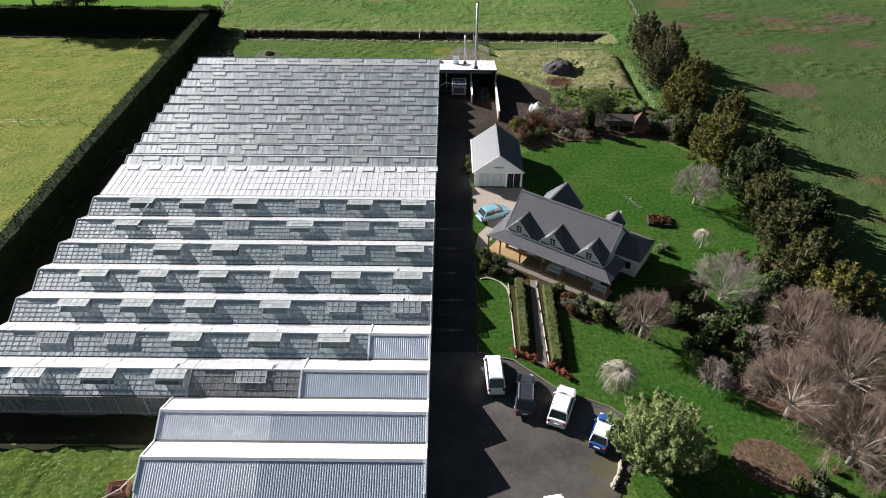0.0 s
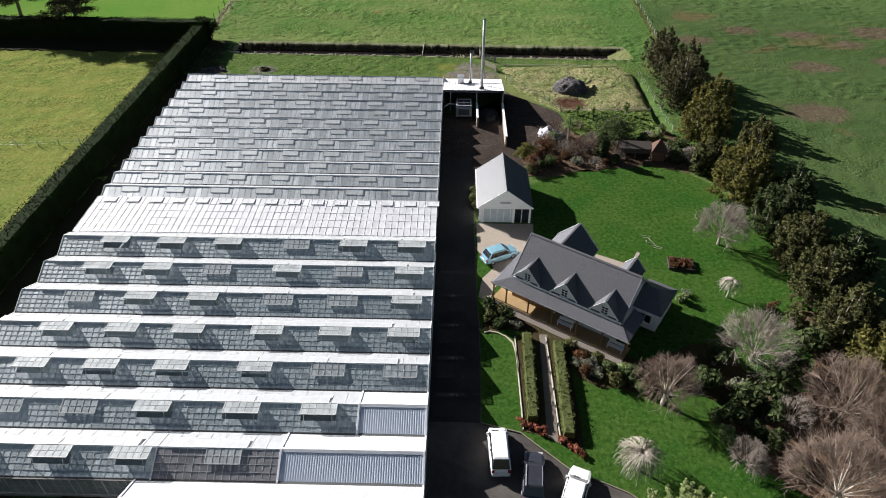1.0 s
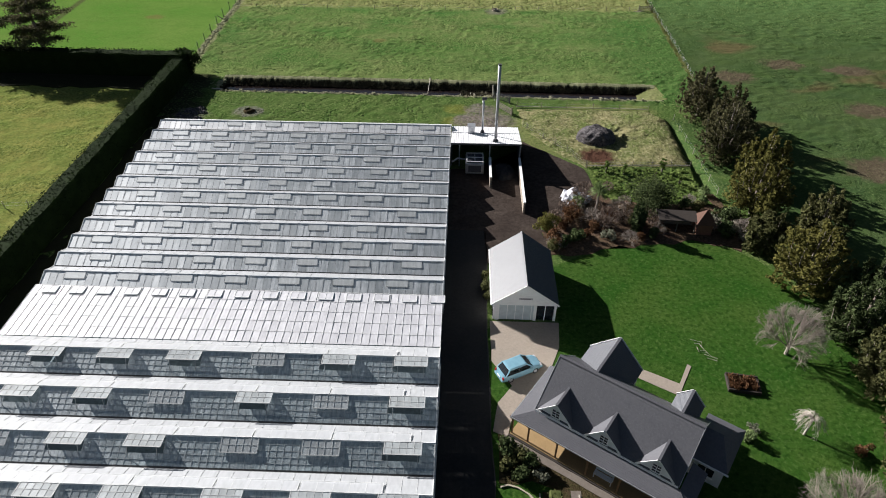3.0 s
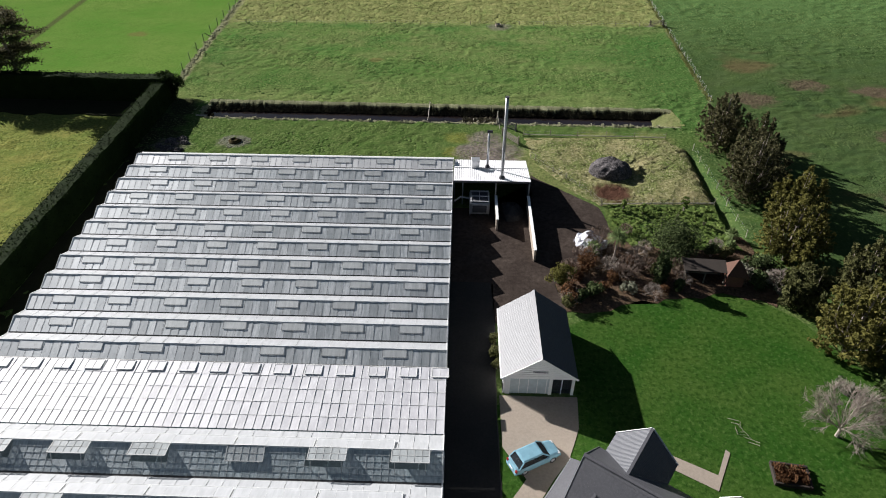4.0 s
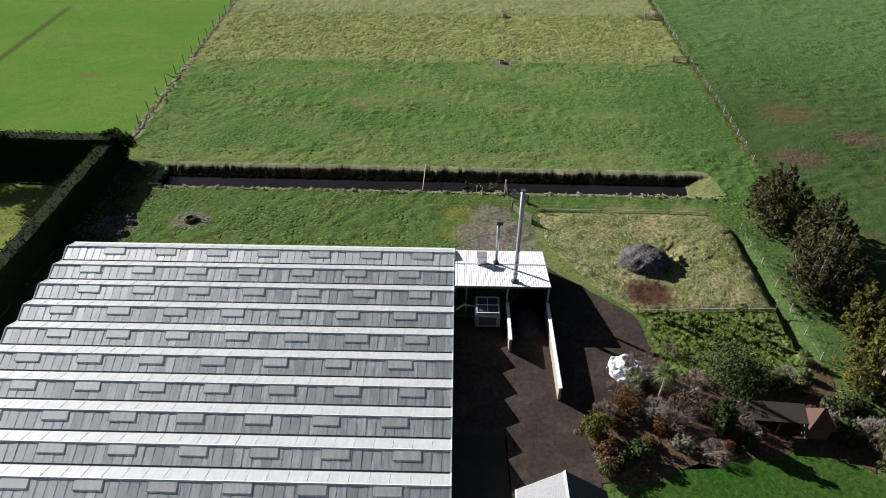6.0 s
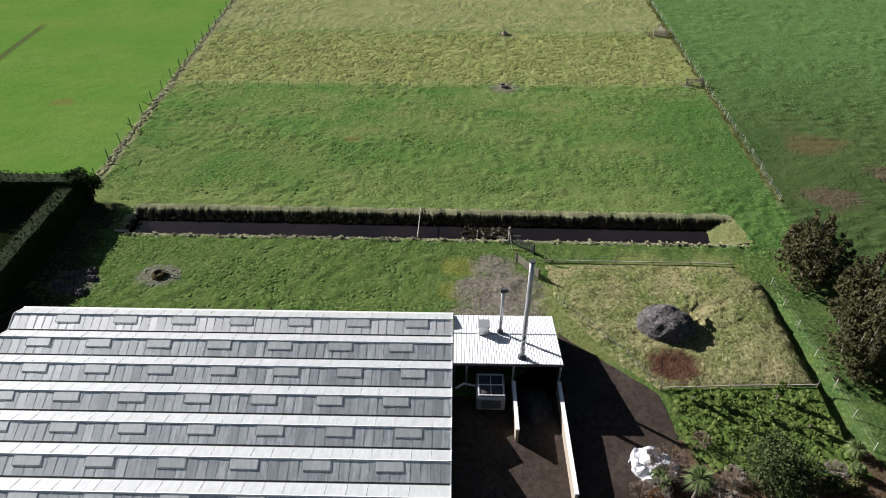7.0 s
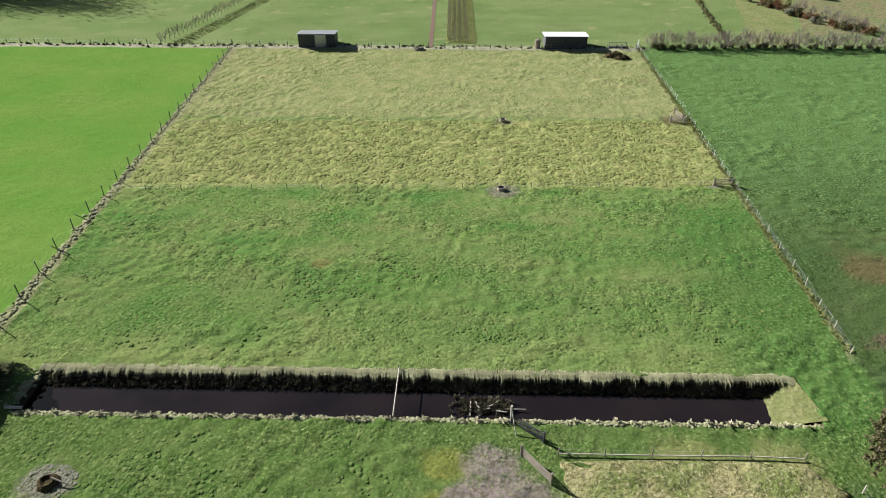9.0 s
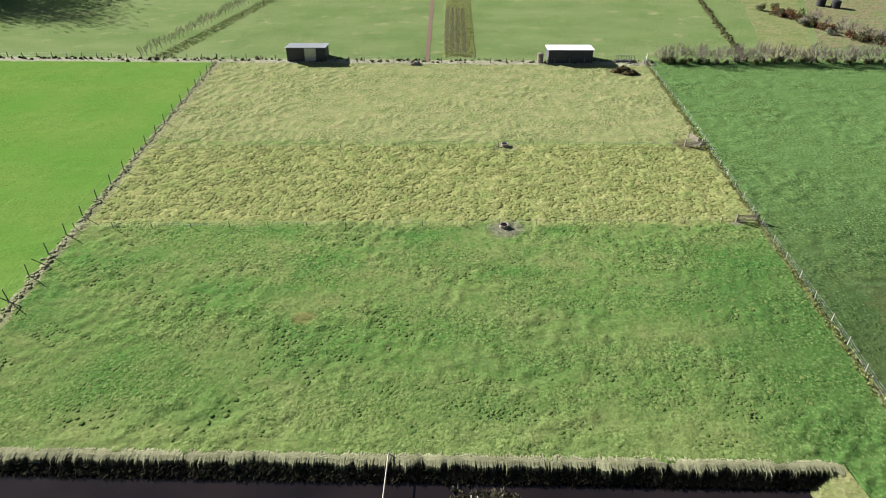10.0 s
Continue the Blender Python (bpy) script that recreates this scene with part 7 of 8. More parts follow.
for k, (x, y) in enumerate(((7.35, 46.4), (7.9, 46.0), (8.5, 45.8), (9.0, 45.5), (10.6, 44.6), (11.1, 44.0), (11.7, 43.7), (12.2, 43.3))):
    shrub(pose(x, y, 0.04, 0, 0, 50 * k), 0.5, 0.55, M_LEAF_RED, "low salmon-red shrub at the end of the hedge", 140 + k, 160, 0.12, "low_shrub", "red shrubs by the path", 5)


def hedge(name, pts, w, h_, mat, label, seed, density=9.0, size=0.14, z0=0.0):
    """A clipped hedge along a line: a dense core under a skin of leaves."""
    rng = np.random.default_rng(seed)
    t = thing(name, label, "hedge")
    core = Geo()
    P, N = [], []
    for (ax, ay), (bx, by) in zip(pts, pts[1:]):
        L = math.hypot(bx - ax, by - ay)
        d = Vector((bx - ax, by - ay, 0)).normalized()
        s = Vector((-d.y, d.x, 0))
        n = max(2, int(L / 0.8))
        rings = []
        for i in range(n + 1):
            c = Vector((ax, ay, 0)) + d * (L * i / n)
            k = w / 2 * (1 + 0.1 * noise.noise((c.x * 0.6, c.y * 0.6, seed)))
            hh = h_ * (1 + 0.05 * noise.noise((c.x * 0.4, c.y * 0.4, seed + 5)))
            rings.append([tuple(c + s * k * a + Vector((0, 0, z0 + hh * b))) for a, b in ((-0.98, 0), (-0.96, 0.86), (-0.8, 0.96), (0.8, 0.96), (0.96, 0.86), (0.98, 0))])
        core.grid(rings)
        cnt = int(L * density * (w + 2 * h_))
        f = rng.uniform(0, L, cnt)
        side = rng.uniform(-(w / 2 + h_), w / 2 + h_, cnt)
        off = np.clip(side, -w / 2, w / 2)
        z = np.minimum(h_, h_ + w / 2 - np.abs(side)) + rng.normal(0, 0.06, cnt)
        off = off + np.sign(side) * (np.abs(side) > w / 2) * rng.normal(0, 0.07, cnt)
        q = np.stack([ax + d.x * f + s.x * off, ay + d.y * f + s.y * off, np.maximum(0.05, z0 + z)], 1)
        nn = np.where((np.abs(side) > w / 2)[:, None], np.outer(np.sign(side), np.array(s)), np.array((0, 0, 1.0)))
        P.append(q)
        N.append(nn + rng.normal(0, 0.6, nn.shape))
    part("core", core, mat, t)
    P, N = np.concatenate(P), np.concatenate(N)
    leaves("foliage", P, rng.uniform(0.6, 1.3, len(P)) * size, N, mat, t, rng, 1.2)
    return t


hedge("tall_hedge", [(-50.4, 138.6), (-50.7, 30.0)], 2.3, 3.9, M_LEAF_HEDGE, "tall dark clipped shelter hedge", 31, 11.0, 0.15)
hedge("tall_hedge", [(-49.3, 138.9), (-140.0, 140.2)], 2.4, 4.4, M_LEAF_HEDGE, "tall dark clipped shelter hedge behind the paddock", 32, 9.0, 0.15)
shrub(pose(-49.8, 140.0, 0), 2.0, 4.7, M_LEAF_HEDGE, "tall dark rounded bush at the shelter hedge's corner", 35, 4200, 0.17, clumps=14)
hedge("garden_hedge", [(8.45, 57.1), (8.15, 46.6)], 0.95, 0.9, M_LEAF_BOX, "pale green clipped hedge beside the garden path", 33, 26, 0.12)
hedge("garden_hedge", [(11.5, 56.0), (11.2, 44.9)], 1.0, 0.95, M_LEAF_BOX, "pale green clipped hedge beside the garden path", 34, 26, 0.12)


# ---- rough grass ----
def tufts(name, pts, mat, label, seed, blades=7, hgt=0.35, spread=0.22, kind="stuff"):
    rng = np.random.default_rng(seed)
    v, f = [], []
    for x, y, z in pts:
        h0 = hgt * rng.uniform(0.6, 1.4)
        for b in range(blades):
            a = rng.uniform(0, 6.28)
            c, s = math.cos(a), math.sin(a)
            w, o = 0.07, spread * rng.uniform(0.4, 1.2)
            n = len(v)
            v += [(x - s * w, y + c * w, z - 0.05), (x + s * w, y - c * w, z - 0.05), (x + c * o * 0.6 + s * w * 0.7, y + s * o * 0.6 - c * w * 0.7, z + h0 * 0.8), (x + c * o * 1.3, y + s * o * 1.3, z + h0 * rng.uniform(0.6, 1.0))]
            f += [(n, n + 1, n + 2, n + 3)]
    me = bpy.data.meshes.new(name)
    me.from_pydata(v, [], f)
    me.materials.append(mat)
    return tagged(new(name, me), label, "grass", kind=kind)


def lumps(name, pts, mat, label, seed, r=0.35, hgt=0.22):
    """Low rounded grass clumps, joined."""
    rng = np.random.default_rng(seed)
    v, f = [], []
    for x, y, z in pts:
        a, b, hh = r * rng.uniform(0.35, 1.4), rng.uniform(0, 1), hgt * rng.uniform(0.4, 1.4)
        n = len(v)
        v += [(x + a * math.cos(b + k) * rng.uniform(0.8, 1.2), y + a * math.sin(b + k) * rng.uniform(0.8, 1.2), z - 0.03) for k in np.arange(0, 6.2, 1.0472)]
        v += [(x + 0.6 * a * math.cos(b + k) * rng.uniform(0.7, 1.2), y + 0.6 * a * math.sin(b + k) * rng.uniform(0.7, 1.2), z + 0.75 * hh) for k in np.arange(0, 6.2, 1.0472)]
        v.append((x, y, z + hh))
        for k in range(6):
            j = (k + 1) % 6
            f += [(n + k, n + j, n + 6 + j, n + 6 + k), (n + 6 + k, n + 6 + j, n + 12)]
    me = bpy.data.meshes.new(name)
    me.from_pydata(v, [], f)
    me.materials.append(mat)
    return tagged(new(name, me), label, "grass", kind="stuff")


def hanging(name, x0, x1, mat, label, seed):
    """Grass that arches over the edge of the far bank and droops down it in uneven locks."""
    rng = np.random.default_rng(seed)
    v, f = [], []
    for x in rng.uniform(x0, x1, int((x1 - x0) * 75)):
        lock = noise.noise((x * 1.7, 0.5, seed)) + 0.5 * noise.noise((x * 0.5, 4.5, seed))
        y, lean = 138.98 - 0.011 * x + rng.normal(0, 0.16), rng.normal(0, 0.1)
        reach, drop = max(0.3, 0.72 + 0.5 * lock + rng.uniform(0, 0.3)), max(0.15, 0.5 + 0.7 * lock + rng.uniform(-0.2, 0.35))
        w, n = rng.uniform(0.03, 0.06), len(v)
        for u, z, k in ((0.0, 0.0, 1.0), (0.3, 0.08, 1.0), (0.82, -0.03, 0.9), (1.0, -drop, 0.4)):
            v += [(x + lean * u - w * k, y - reach * u, z), (x + lean * u + w * k, y - reach * u, z)]
        f += [(n + 2 * k, n + 2 * k + 1, n + 2 * k + 3, n + 2 * k + 2) for k in range(3)]
    me = bpy.data.meshes.new(name)
    me.from_pydata(v, [], f)
    me.materials.append(mat)
    return tagged(new(name, me), label, "grass", kind="stuff")


rg = np.random.default_rng(4)
hanging("bank_grass", -43, 34.4, M_BANK_CLUMP, "pale straw grass hanging over the pond's far bank", 1)
# dead grass coloured dark to deepen the shade low on the bank
tufts("bank_grass", [(x + rg.uniform(-0.3, 0.3), 137.0 - 0.011 * x + 1.5 * q, -1.1 + 0.8 * q) for x, q in zip(np.arange(-43, 33, 0.024), rg.uniform(0, 1, 3300))], M_DEAD_GRASS, "dead grass low on the pond's bank, darkened for the shade there", 2, 7, 0.3, 0.42)
lumps("bank_grass", [(x, 132.3 - 0.011 * x + rg.normal(0, 0.13), -0.03) for x in np.arange(-43, 34.6, 0.045)], M_BANK_CLUMP, "pale dry grass on the pond's near edge", 3, 0.2, 0.085)
tufts("bank_grass", [(x, 132.35 - 0.011 * x + rg.normal(0, 0.1), -0.02) for x in rg.uniform(-42, 34, 70)], M_STRAW_THIN, "taller pale grass tufts on the pond's near edge", 7, 8, 0.3, 0.32)
lumps("bank_grass", [(-43.6 + rg.normal(0, 0.45), rg.uniform(133.6, 138.8), -0.12) for _ in range(150)], M_BANK_CLUMP, "rough straw grass at the pond's end", 12, 0.32, 0.12)
# tussocks thicken in drifts over the grazed grass
drift = [(rg.uniform(-48, 41), rg.uniform(140.5, 179)) for _ in range(16000)] + [(rg.uniform(-44, -2), rg.uniform(117, 131)) for _ in range(4500)]
lumps("tussock_grass", [(x, y, -0.01) for x, y in drift if noise.noise((x * 0.09, y * 0.14, 3.0)) > rg.uniform(-0.25, 0.75)], M_GRASS_CLUMP, "small green grass tussocks in the grazed paddock", 13, 0.26, 0.032)
lumps("tussock_grass", [(rg.uniform(-51, 43), rg.uniform(180, 205), 0.0) for _ in range(11000)], M_TUFT, "rough tussocky pasture grass", 4, 0.34, 0.05)
lumps("weed_clumps", [(rg.uniform(19.2, 33.0), rg.uniform(100.6, 109.4), 0.03) for _ in range(520)], M_LEAF_WEED, "coarse green weeds in the fenced plot", 6, 0.38, 0.13)
tufts("weed_clumps", [(rg.uniform(19.2, 33.0), rg.uniform(100.6, 109.4), 0.03) for _ in range(160)], M_LEAF_WEED, "tall green weed stalks in the fenced plot", 6, 8, 0.3, 0.35)
lumps("fence_scrub", [(x + rg.uniform(-1, 1), 252.2 - 0.018 * x + rg.normal(0, 0.7), 0.0) for x in np.arange(-140, 46, 0.8)], M_LEAF_OLIVE, "low dark scrub along the rear fence", 9, 0.4, 0.4)
lumps("fence_grass", [(-51.4 - 0.038 * (y - 145.5) + rg.normal(0, 0.3), y, 0.0) for y in np.arange(142.5, 252, 0.14)], M_BANK_CLUMP, "uncut straw grass along the paddock fence", 10, 0.3, 0.13)
tufts("fence_grass", [(42.2 + 0.028 * (y - 142) + rg.normal(0, 0.25), y, 0.0) for y in np.arange(142, 250, 0.12)], M_TUFT, "uncut grass along the paddock fence", 11, 6, 0.18, 0.25)


# ---- fences, gates and paddock things ----
def fence(pts, spacing, h_, label, wires=(0.35, 0.7, 1.05), post_mat=None, r=0.07, lean=0.05, seed=0, rail=None):
    rnd = random.Random(seed)
    f = thing("fence", label, "fence", pose(pts[0][0], pts[0][1], 0))
    ox, oy = pts[0]
    geo = [Geo().tube([(0, 0, -0.1), (0, 0, h_)], [r, r * 0.9], 6).mesh("post", post_mat or M_OLD_WOOD)]
    line = []
    for (ax, ay), (bx, by) in zip(pts, pts[1:]):
        n = max(1, round(math.hypot(bx - ax, by - ay) / spacing))
        line += [(ax + (bx - ax) * i / n - ox, ay + (by - ay) * i / n - oy) for i in range(n)]
    line.append((pts[-1][0] - ox, pts[-1][1] - oy))
    for x, y in line:
        p = new("post", geo[0])
        p.parent = f
        p.matrix_basis = pose(x, y, 0, rnd.uniform(-3, 3) if lean else 0, rnd.uniform(-3, 3), rnd.uniform(0, 90)) @ Matrix.Diagonal((1, 1, rnd.uniform(0.92, 1.08), 1))
    for z in wires:
        part("wire", Geo().tube([(*a, z * h_ / 1.1) for a in line], [0.007] * len(line), 3), M_GALV, f)
    if rail:
        for a, b in zip(line, line[1:]):
            part("rail", Geo().beam((*a, h_ * rail), (*b, h_ * rail), 0.05, 0.12), M_PALE_WOOD, f)
    return f


fence([(-51.4, 145.5), (-52.9, 166), (-53.4, 200), (-54.3, 234), (-55.6, 253)], 5.05, 1.85, "post and wire paddock fence with dark posts", (0.3, 0.55, 0.8, 1.05), M_DARK_METAL, 0.07, 1, 1)
fence([(42.2, 142.0), (43.0, 158), (43.3, 178.6), (43.9, 197.5), (44.8, 212), (45.0, 250)], 4.2, 1.2, "wire paddock fence with pale posts", (0.3, 0.6, 0.9), M_PALE_WOOD, 0.045, 1, 2)
fence([(-52.6, 177.2), (6.7, 178.6), (43.2, 179.6)], 5.6, 0.95, "low electric wire fence across the pasture", (0.6, 1.0), None, 0.055, 1, 3)
fence([(-53.4, 202.6), (8.1, 204.7), (44.4, 205.0)], 6.5, 0.95, "low electric wire fence across the pasture", (0.6, 1.0), None, 0.055, 1, 4)
fence([(-150, 255.8), (-55.6, 253.2), (-10, 251.0), (20.3, 250.2), (48.0, 250.2)], 3.6, 1.3, "rear boundary fence with weathered posts", (0.4, 0.75, 1.05), None, 0.1, 1, 5)
fence([(9.4, 128.4), (17.7, 128.3), (26.5, 128.3), (31.2, 128.1)], 4.3, 1.1, "post and rail fence along the mound", (0.4, 0.8), None, 0.05, 1, 6, 0.2)
fence([(10.0, 121.6), (10.6, 120.6), (12.9, 117.6), (16.0, 113.6), (18.3, 109.2)], 2.6, 1.2, "wire fence between yard and mound", (0.3, 0.6, 0.9), None, 0.05, 1, 7)
fence([(18.4, 109.3), (25, 109.7), (33.4, 110.0)], 2.9, 1.1, "post and rail fence across the weedy plot", (0.4, 0.8), None, 0.05, 1, 8, 0.25)
fence([(34.6, 124.8), (34.8, 118), (35.0, 110), (35.2, 103)], 4.0, 1.0, "wire fence beside the ditch", (0.4, 0.9), M_PALE_WOOD, 0.05, 1, 9)
fence([(-72.0, 95.0), (-65, 94.9), (-56, 96.0), (-52.5, 96.2)], 3.2, 1.1, "old wire fence in the dry paddock", (0.4, 0.8), M_PALE_WOOD, 0.06, 1, 10)
fence([(-30.0, 27.0), (-26.0, 30.2), (-24.6, 33.0)], 2.0, 1.2, "short post and rail fence by the packing shed", (0.5,), M_PALE_WOOD, 0.06, 1, 11, 0.95)
for x, y in ((-53.3, 168), (-52.6, 160)):
    s = thing("fence_stay", "diagonal timber fence stay", "fence stay")
    part("stay", Geo().beam((x, y, 1.2), (x + 2.2, y - 0.2, 0.05), 0.09), M_OLD_WOOD, s)


def gate(m, w, h_, mat, label):
    g = thing("gate", label, "gate", m)
    for k in range(5):
        part("bar", Geo().beam((0, 0, 0.2 + (h_ - 0.25) * k / 4), (w, 0, 0.2 + (h_ - 0.25) * k / 4), 0.06, 0.09), mat, g)
    for x in (0, w):
        part("stile", Geo().beam((x, 0, 0.1), (x, 0, h_ + 0.02), 0.08, 0.08, (0, 1, 0)), mat, g)
    part("brace", Geo().beam((0.05, 0.04, 0.25), (w - 0.05, 0.04, h_ - 0.05), 0.05, 0.07), mat, g)
    for x in (-0.18, w + 0.18):
        part("gate_post", Geo().tube([(x, 0, -0.1), (x, 0, h_ + 0.3)], [0.11, 0.1], 8), mat, g)
    return g


gate(pose(5.7, 132.0, 0, 0, 0, -40), 3.2, 1.15, M_DARK_METAL, "dark weathered wooden bar gate by the pond")
gp = thing("gate_post", "tall pale timber post at the pond gate", "post", pose(5.45, 132.2, 0))
part("post", Geo().tube([(0, 0, -0.1), (0, 0, 2.2)], [0.12, 0.1], 8), M_PALE_WOOD, gp)
part("brace", Geo().beam((0.05, -0.1, 1.6), (0.35, -1.6, 0.02), 0.08), M_PALE_WOOD, gp)
gate(pose(6.2, 128.2, 0, 0, 0, -52), 3.4, 1.15, M_OLD_WOOD, "weathered grey wooden bar gate by the gravel")
gate(pose(40.4, 179.7, 0, 0, 0, 3), 2.6, 1.1, M_OLD_WOOD, "weathered wooden gate in the pasture fence")
gate(pose(43.0, 206.3, 0, 0, 0, 110), 2.2, 1.0, M_OLD_WOOD, "weathered wooden gate in the paddock fence")
gate(pose(40.6, 204.9, 0, 0, 0, -6), 2.4, 1.1, M_PALE_WOOD, "pale wooden gate beside the bare patch")
gate(pose(44.8, 250.4, 0, 0, 0, 70), 3.0, 1.2, M_WHITE, "white gate at the paddock corner")


def trough(x, y):
    t = thing("water_trough", "round grey concrete water trough on bare ground", "trough", pose(x, y, 0.05))
    ring = [[(r * math.cos(a), r * math.sin(a), z) for a in np.arange(0, 6.28, 0.4)] for r, z in ((0.62, 0), (0.6, 0.45), (0.52, 0.45), (0.5, 0.2))]
    part("bowl", Geo().grid(ring), M_CONCRETE, t)
    part("water", Geo().poly([(0.51 * math.cos(a), 0.51 * math.sin(a), 0.36) for a in np.arange(0, 6.28, 0.4)]), M_WATER, t)


trough(7.3, 178.0)
trough(9.2, 204.9)
# pond: rail, planks and the island of dead reeds
pole = thing("pond_rail", "thin pale rail across the pond", "rail")
part("rail", Geo().tube([(-5.75, 132.6, 0.25), (-5.6, 139.2, 0.35)], [0.05, 0.05], 6), M_PALE_WOOD, pole)
for y in (132.8, 139.2):
    part("post", Geo().tube([(-5.7, y, -0.4), (-5.7, y, 0.5)], [0.06, 0.06], 6), M_OLD_WOOD, pole)
jetty = thing("plank", "pale plank at the pond's end", "plank")
part("board", Geo().box((-43.6, 133.2, 0.02), (-41.9, 133.55, 0.09)), M_PALE_WOOD, jetty)
tufts("reed_island", [(3.4 + rg.normal(0, 1.3), 135.0 + rg.normal(0, 0.45), -1.0) for _ in range(260)], M_DEAD_GRASS, "brown dead reeds standing in the pond", 21, 7, 0.25, 0.4)
for k in range(9):
    a = rg.uniform(0, 6.28)
    solid("driftwood", Geo().tube([(3.4 + rg.normal(0, 1.2), 134.8 + rg.normal(0, 0.4), -1.02), (3.4 + rg.normal(0, 1.5), 134.9 + rg.normal(0, 0.5), -0.75)], [0.1, 0.05], 5), M_PALE_WOOD, "pale dead branch lying in the pond", "branch", group="branches in the pond")
g = Geo()
for i in range(6):
    for j in range(6):
        def ramp(a, c):
            a, c = a / 6, c / 6
            x = (30.2 + 0.5 * c) * (1 - a) + (35.5 - 0.9 * c) * a
            y = 132.7 + (3.5 + 2.2 * a) * c
            return (x, y, -1.12 + 1.17 * a + 0.08 * noise.noise((x, y, 3)))
        g.poly([ramp(i, j), ramp(i + 1, j), ramp(i + 1, j + 1), ramp(i, j + 1)])
tagged(part("pond_ramp", g, M_RAMP), "pale grassy ramp at the end of the pond", "bank", kind="structure")

# old stump in a ring of rough grass
st = thing("tree_stump", "rotting stump in a ring of rough grass", "stump", pose(-34.9, 124.9, 0))
part("stump", Geo().grid([[(r * math.cos(a) * (1 + 0.15 * math.sin(3 * a)), r * math.sin(a), z) for a in np.arange(0, 6.28, 0.42)] for r, z in ((1.0, 0), (0.8, 0.25), (0.6, 0.4), (0.3, 0.2))]), M_BED, st)
part("branch", Geo().tube([(0.3, 0.2, 0.5), (1.6, -0.2, 0.35), (2.4, -0.4, 0.1)], [0.1, 0.06, 0.03], 5), M_OLD_WOOD, st)
lumps("stump_grass", [(-34.9 + 2.2 * math.cos(a) * q, 124.9 + 1.8 * math.sin(a) * q, 0) for a, q in zip(rg.uniform(0, 6.28, 420), rg.uniform(0.45, 1.1, 420))], M_LEAF_SILVER, "ring of dry rough grass round a stump", 22, 0.2, 0.05)

crate = thing("timber_crate", "open brown timber crate on the grass by the shed", "crate", pose(-26.5, 30.6, 0.02, 0, 0, 8))
part("base", Geo().box((-0.8, -0.6, 0), (0.8, 0.6, 0.1)), M_BRICK, crate)
for z in (0.14, 0.36, 0.58):
    for y in (-0.6, 0.56):
        part("side_board", Geo().box((-0.8, y, z), (0.8, y + 0.04, z + 0.18)), M_BRICK, crate)
    for x in (-0.8, 0.76):
        part("end_board", Geo().box((x, -0.56, z), (x + 0.04, 0.56, z + 0.18)), M_BRICK, crate)

# garden things
summer = thing("summer_house", "garden shelter with brown shingled roof behind the lawn", "summer house", pose(28.2, 94.8, 0, 0, 0, -4))
part("roof", Geo().grid([[(-3.2, -1.0, 1.75), (1.6, -1.0, 1.75), (1.6, 1.0, 2.0), (-3.2, 1.0, 2.0)], [(-3.2, -1.0, 1.83), (1.6, -1.0, 1.83), (1.6, 1.0, 2.08), (-3.2, 1.0, 2.08)]]), M_DARK_WOOD, summer)
for x in (-3.0, -0.8, 1.4):
    for y in (-0.8, 0.8):
        part("post", Geo().beam((x, y, 0), (x, y, 1.75), 0.12, 0.12, (0, 1, 0)), M_OLD_WOOD, summer)
part("back_wall", Geo().box((-3.1, 0.85, 0), (1.5, 0.95, 1.7)), M_OLD_WOOD, summer)
part("turret_wall", Geo().box((1.6, -1.2, 0), (3.4, 0.6, 1.7)), M_BRICK, summer)
part("turret_roof", Geo().grid([[(1.3, -1.5, 1.65), (3.7, -1.5, 1.65), (3.7, 0.9, 1.65), (1.3, 0.9, 1.65)], [(2.45, -0.35, 3.2), (2.55, -0.35, 3.2), (2.55, -0.25, 3.2), (2.45, -0.25, 3.2)]]), M_TERRA, summer)
bag = thing("tarpaulin_heap", "crumpled white plastic sheet over a heap", "tarpaulin", pose(15.6, 101.0, 0))
g = dome(0, 0, 2.2, 1.7, 0.9, 56, 9.0, 0.9)
part("sheeting", g, M_PLASTIC, bag)
plan = thing("planter_bed", "square raised timber bed with dead plants on the lawn", "planter", pose(27.6, 69.4, 0.03, 0, 0, -8))
for a, b in (((-1.5, -1.1, 0), (1.5, -0.9, 0.35)), ((-1.5, 0.9, 0), (1.5, 1.1, 0.35)), ((-1.5, -0.9, 0), (-1.3, 0.9, 0.35)), ((1.3, -0.9, 0), (1.5, 0.9, 0.35))):
    part("kerb", Geo().box(a, b, 0.03), M_DARK_WOOD, plan)
part("soil", Geo().box((-1.3, -0.9, 0), (1.3, 0.9, 0.25)), M_BED, plan)
tufts("planter_plants", [(27.6 + rg.uniform(-1.2, 1.2), 69.4 + rg.uniform(-0.8, 0.8), 0.25) for _ in range(60)], M_LEAF_RUST, "dead brown stalks in the raised bed", 23, 6, 0.4, 0.3)
for k in range(6):
    a = 0.5 * k
    solid("fallen_branch", Geo().tube([(24.2 + 0.2 * k, 75.2 - 0.5 * k, 0.08), (24.6 + 0.25 * k + 0.6 * math.cos(a * 3), 74.8 - 0.5 * k + 0.4 * math.sin(a * 5), 0.16), (25.0 + 0.2 * k, 74.2 - 0.4 * k, 0.08)], [0.02, 0.018, 0.01], 5), M_PALE_WOOD, "pale fallen branch on the lawn", "branch", group="branches on the lawn")
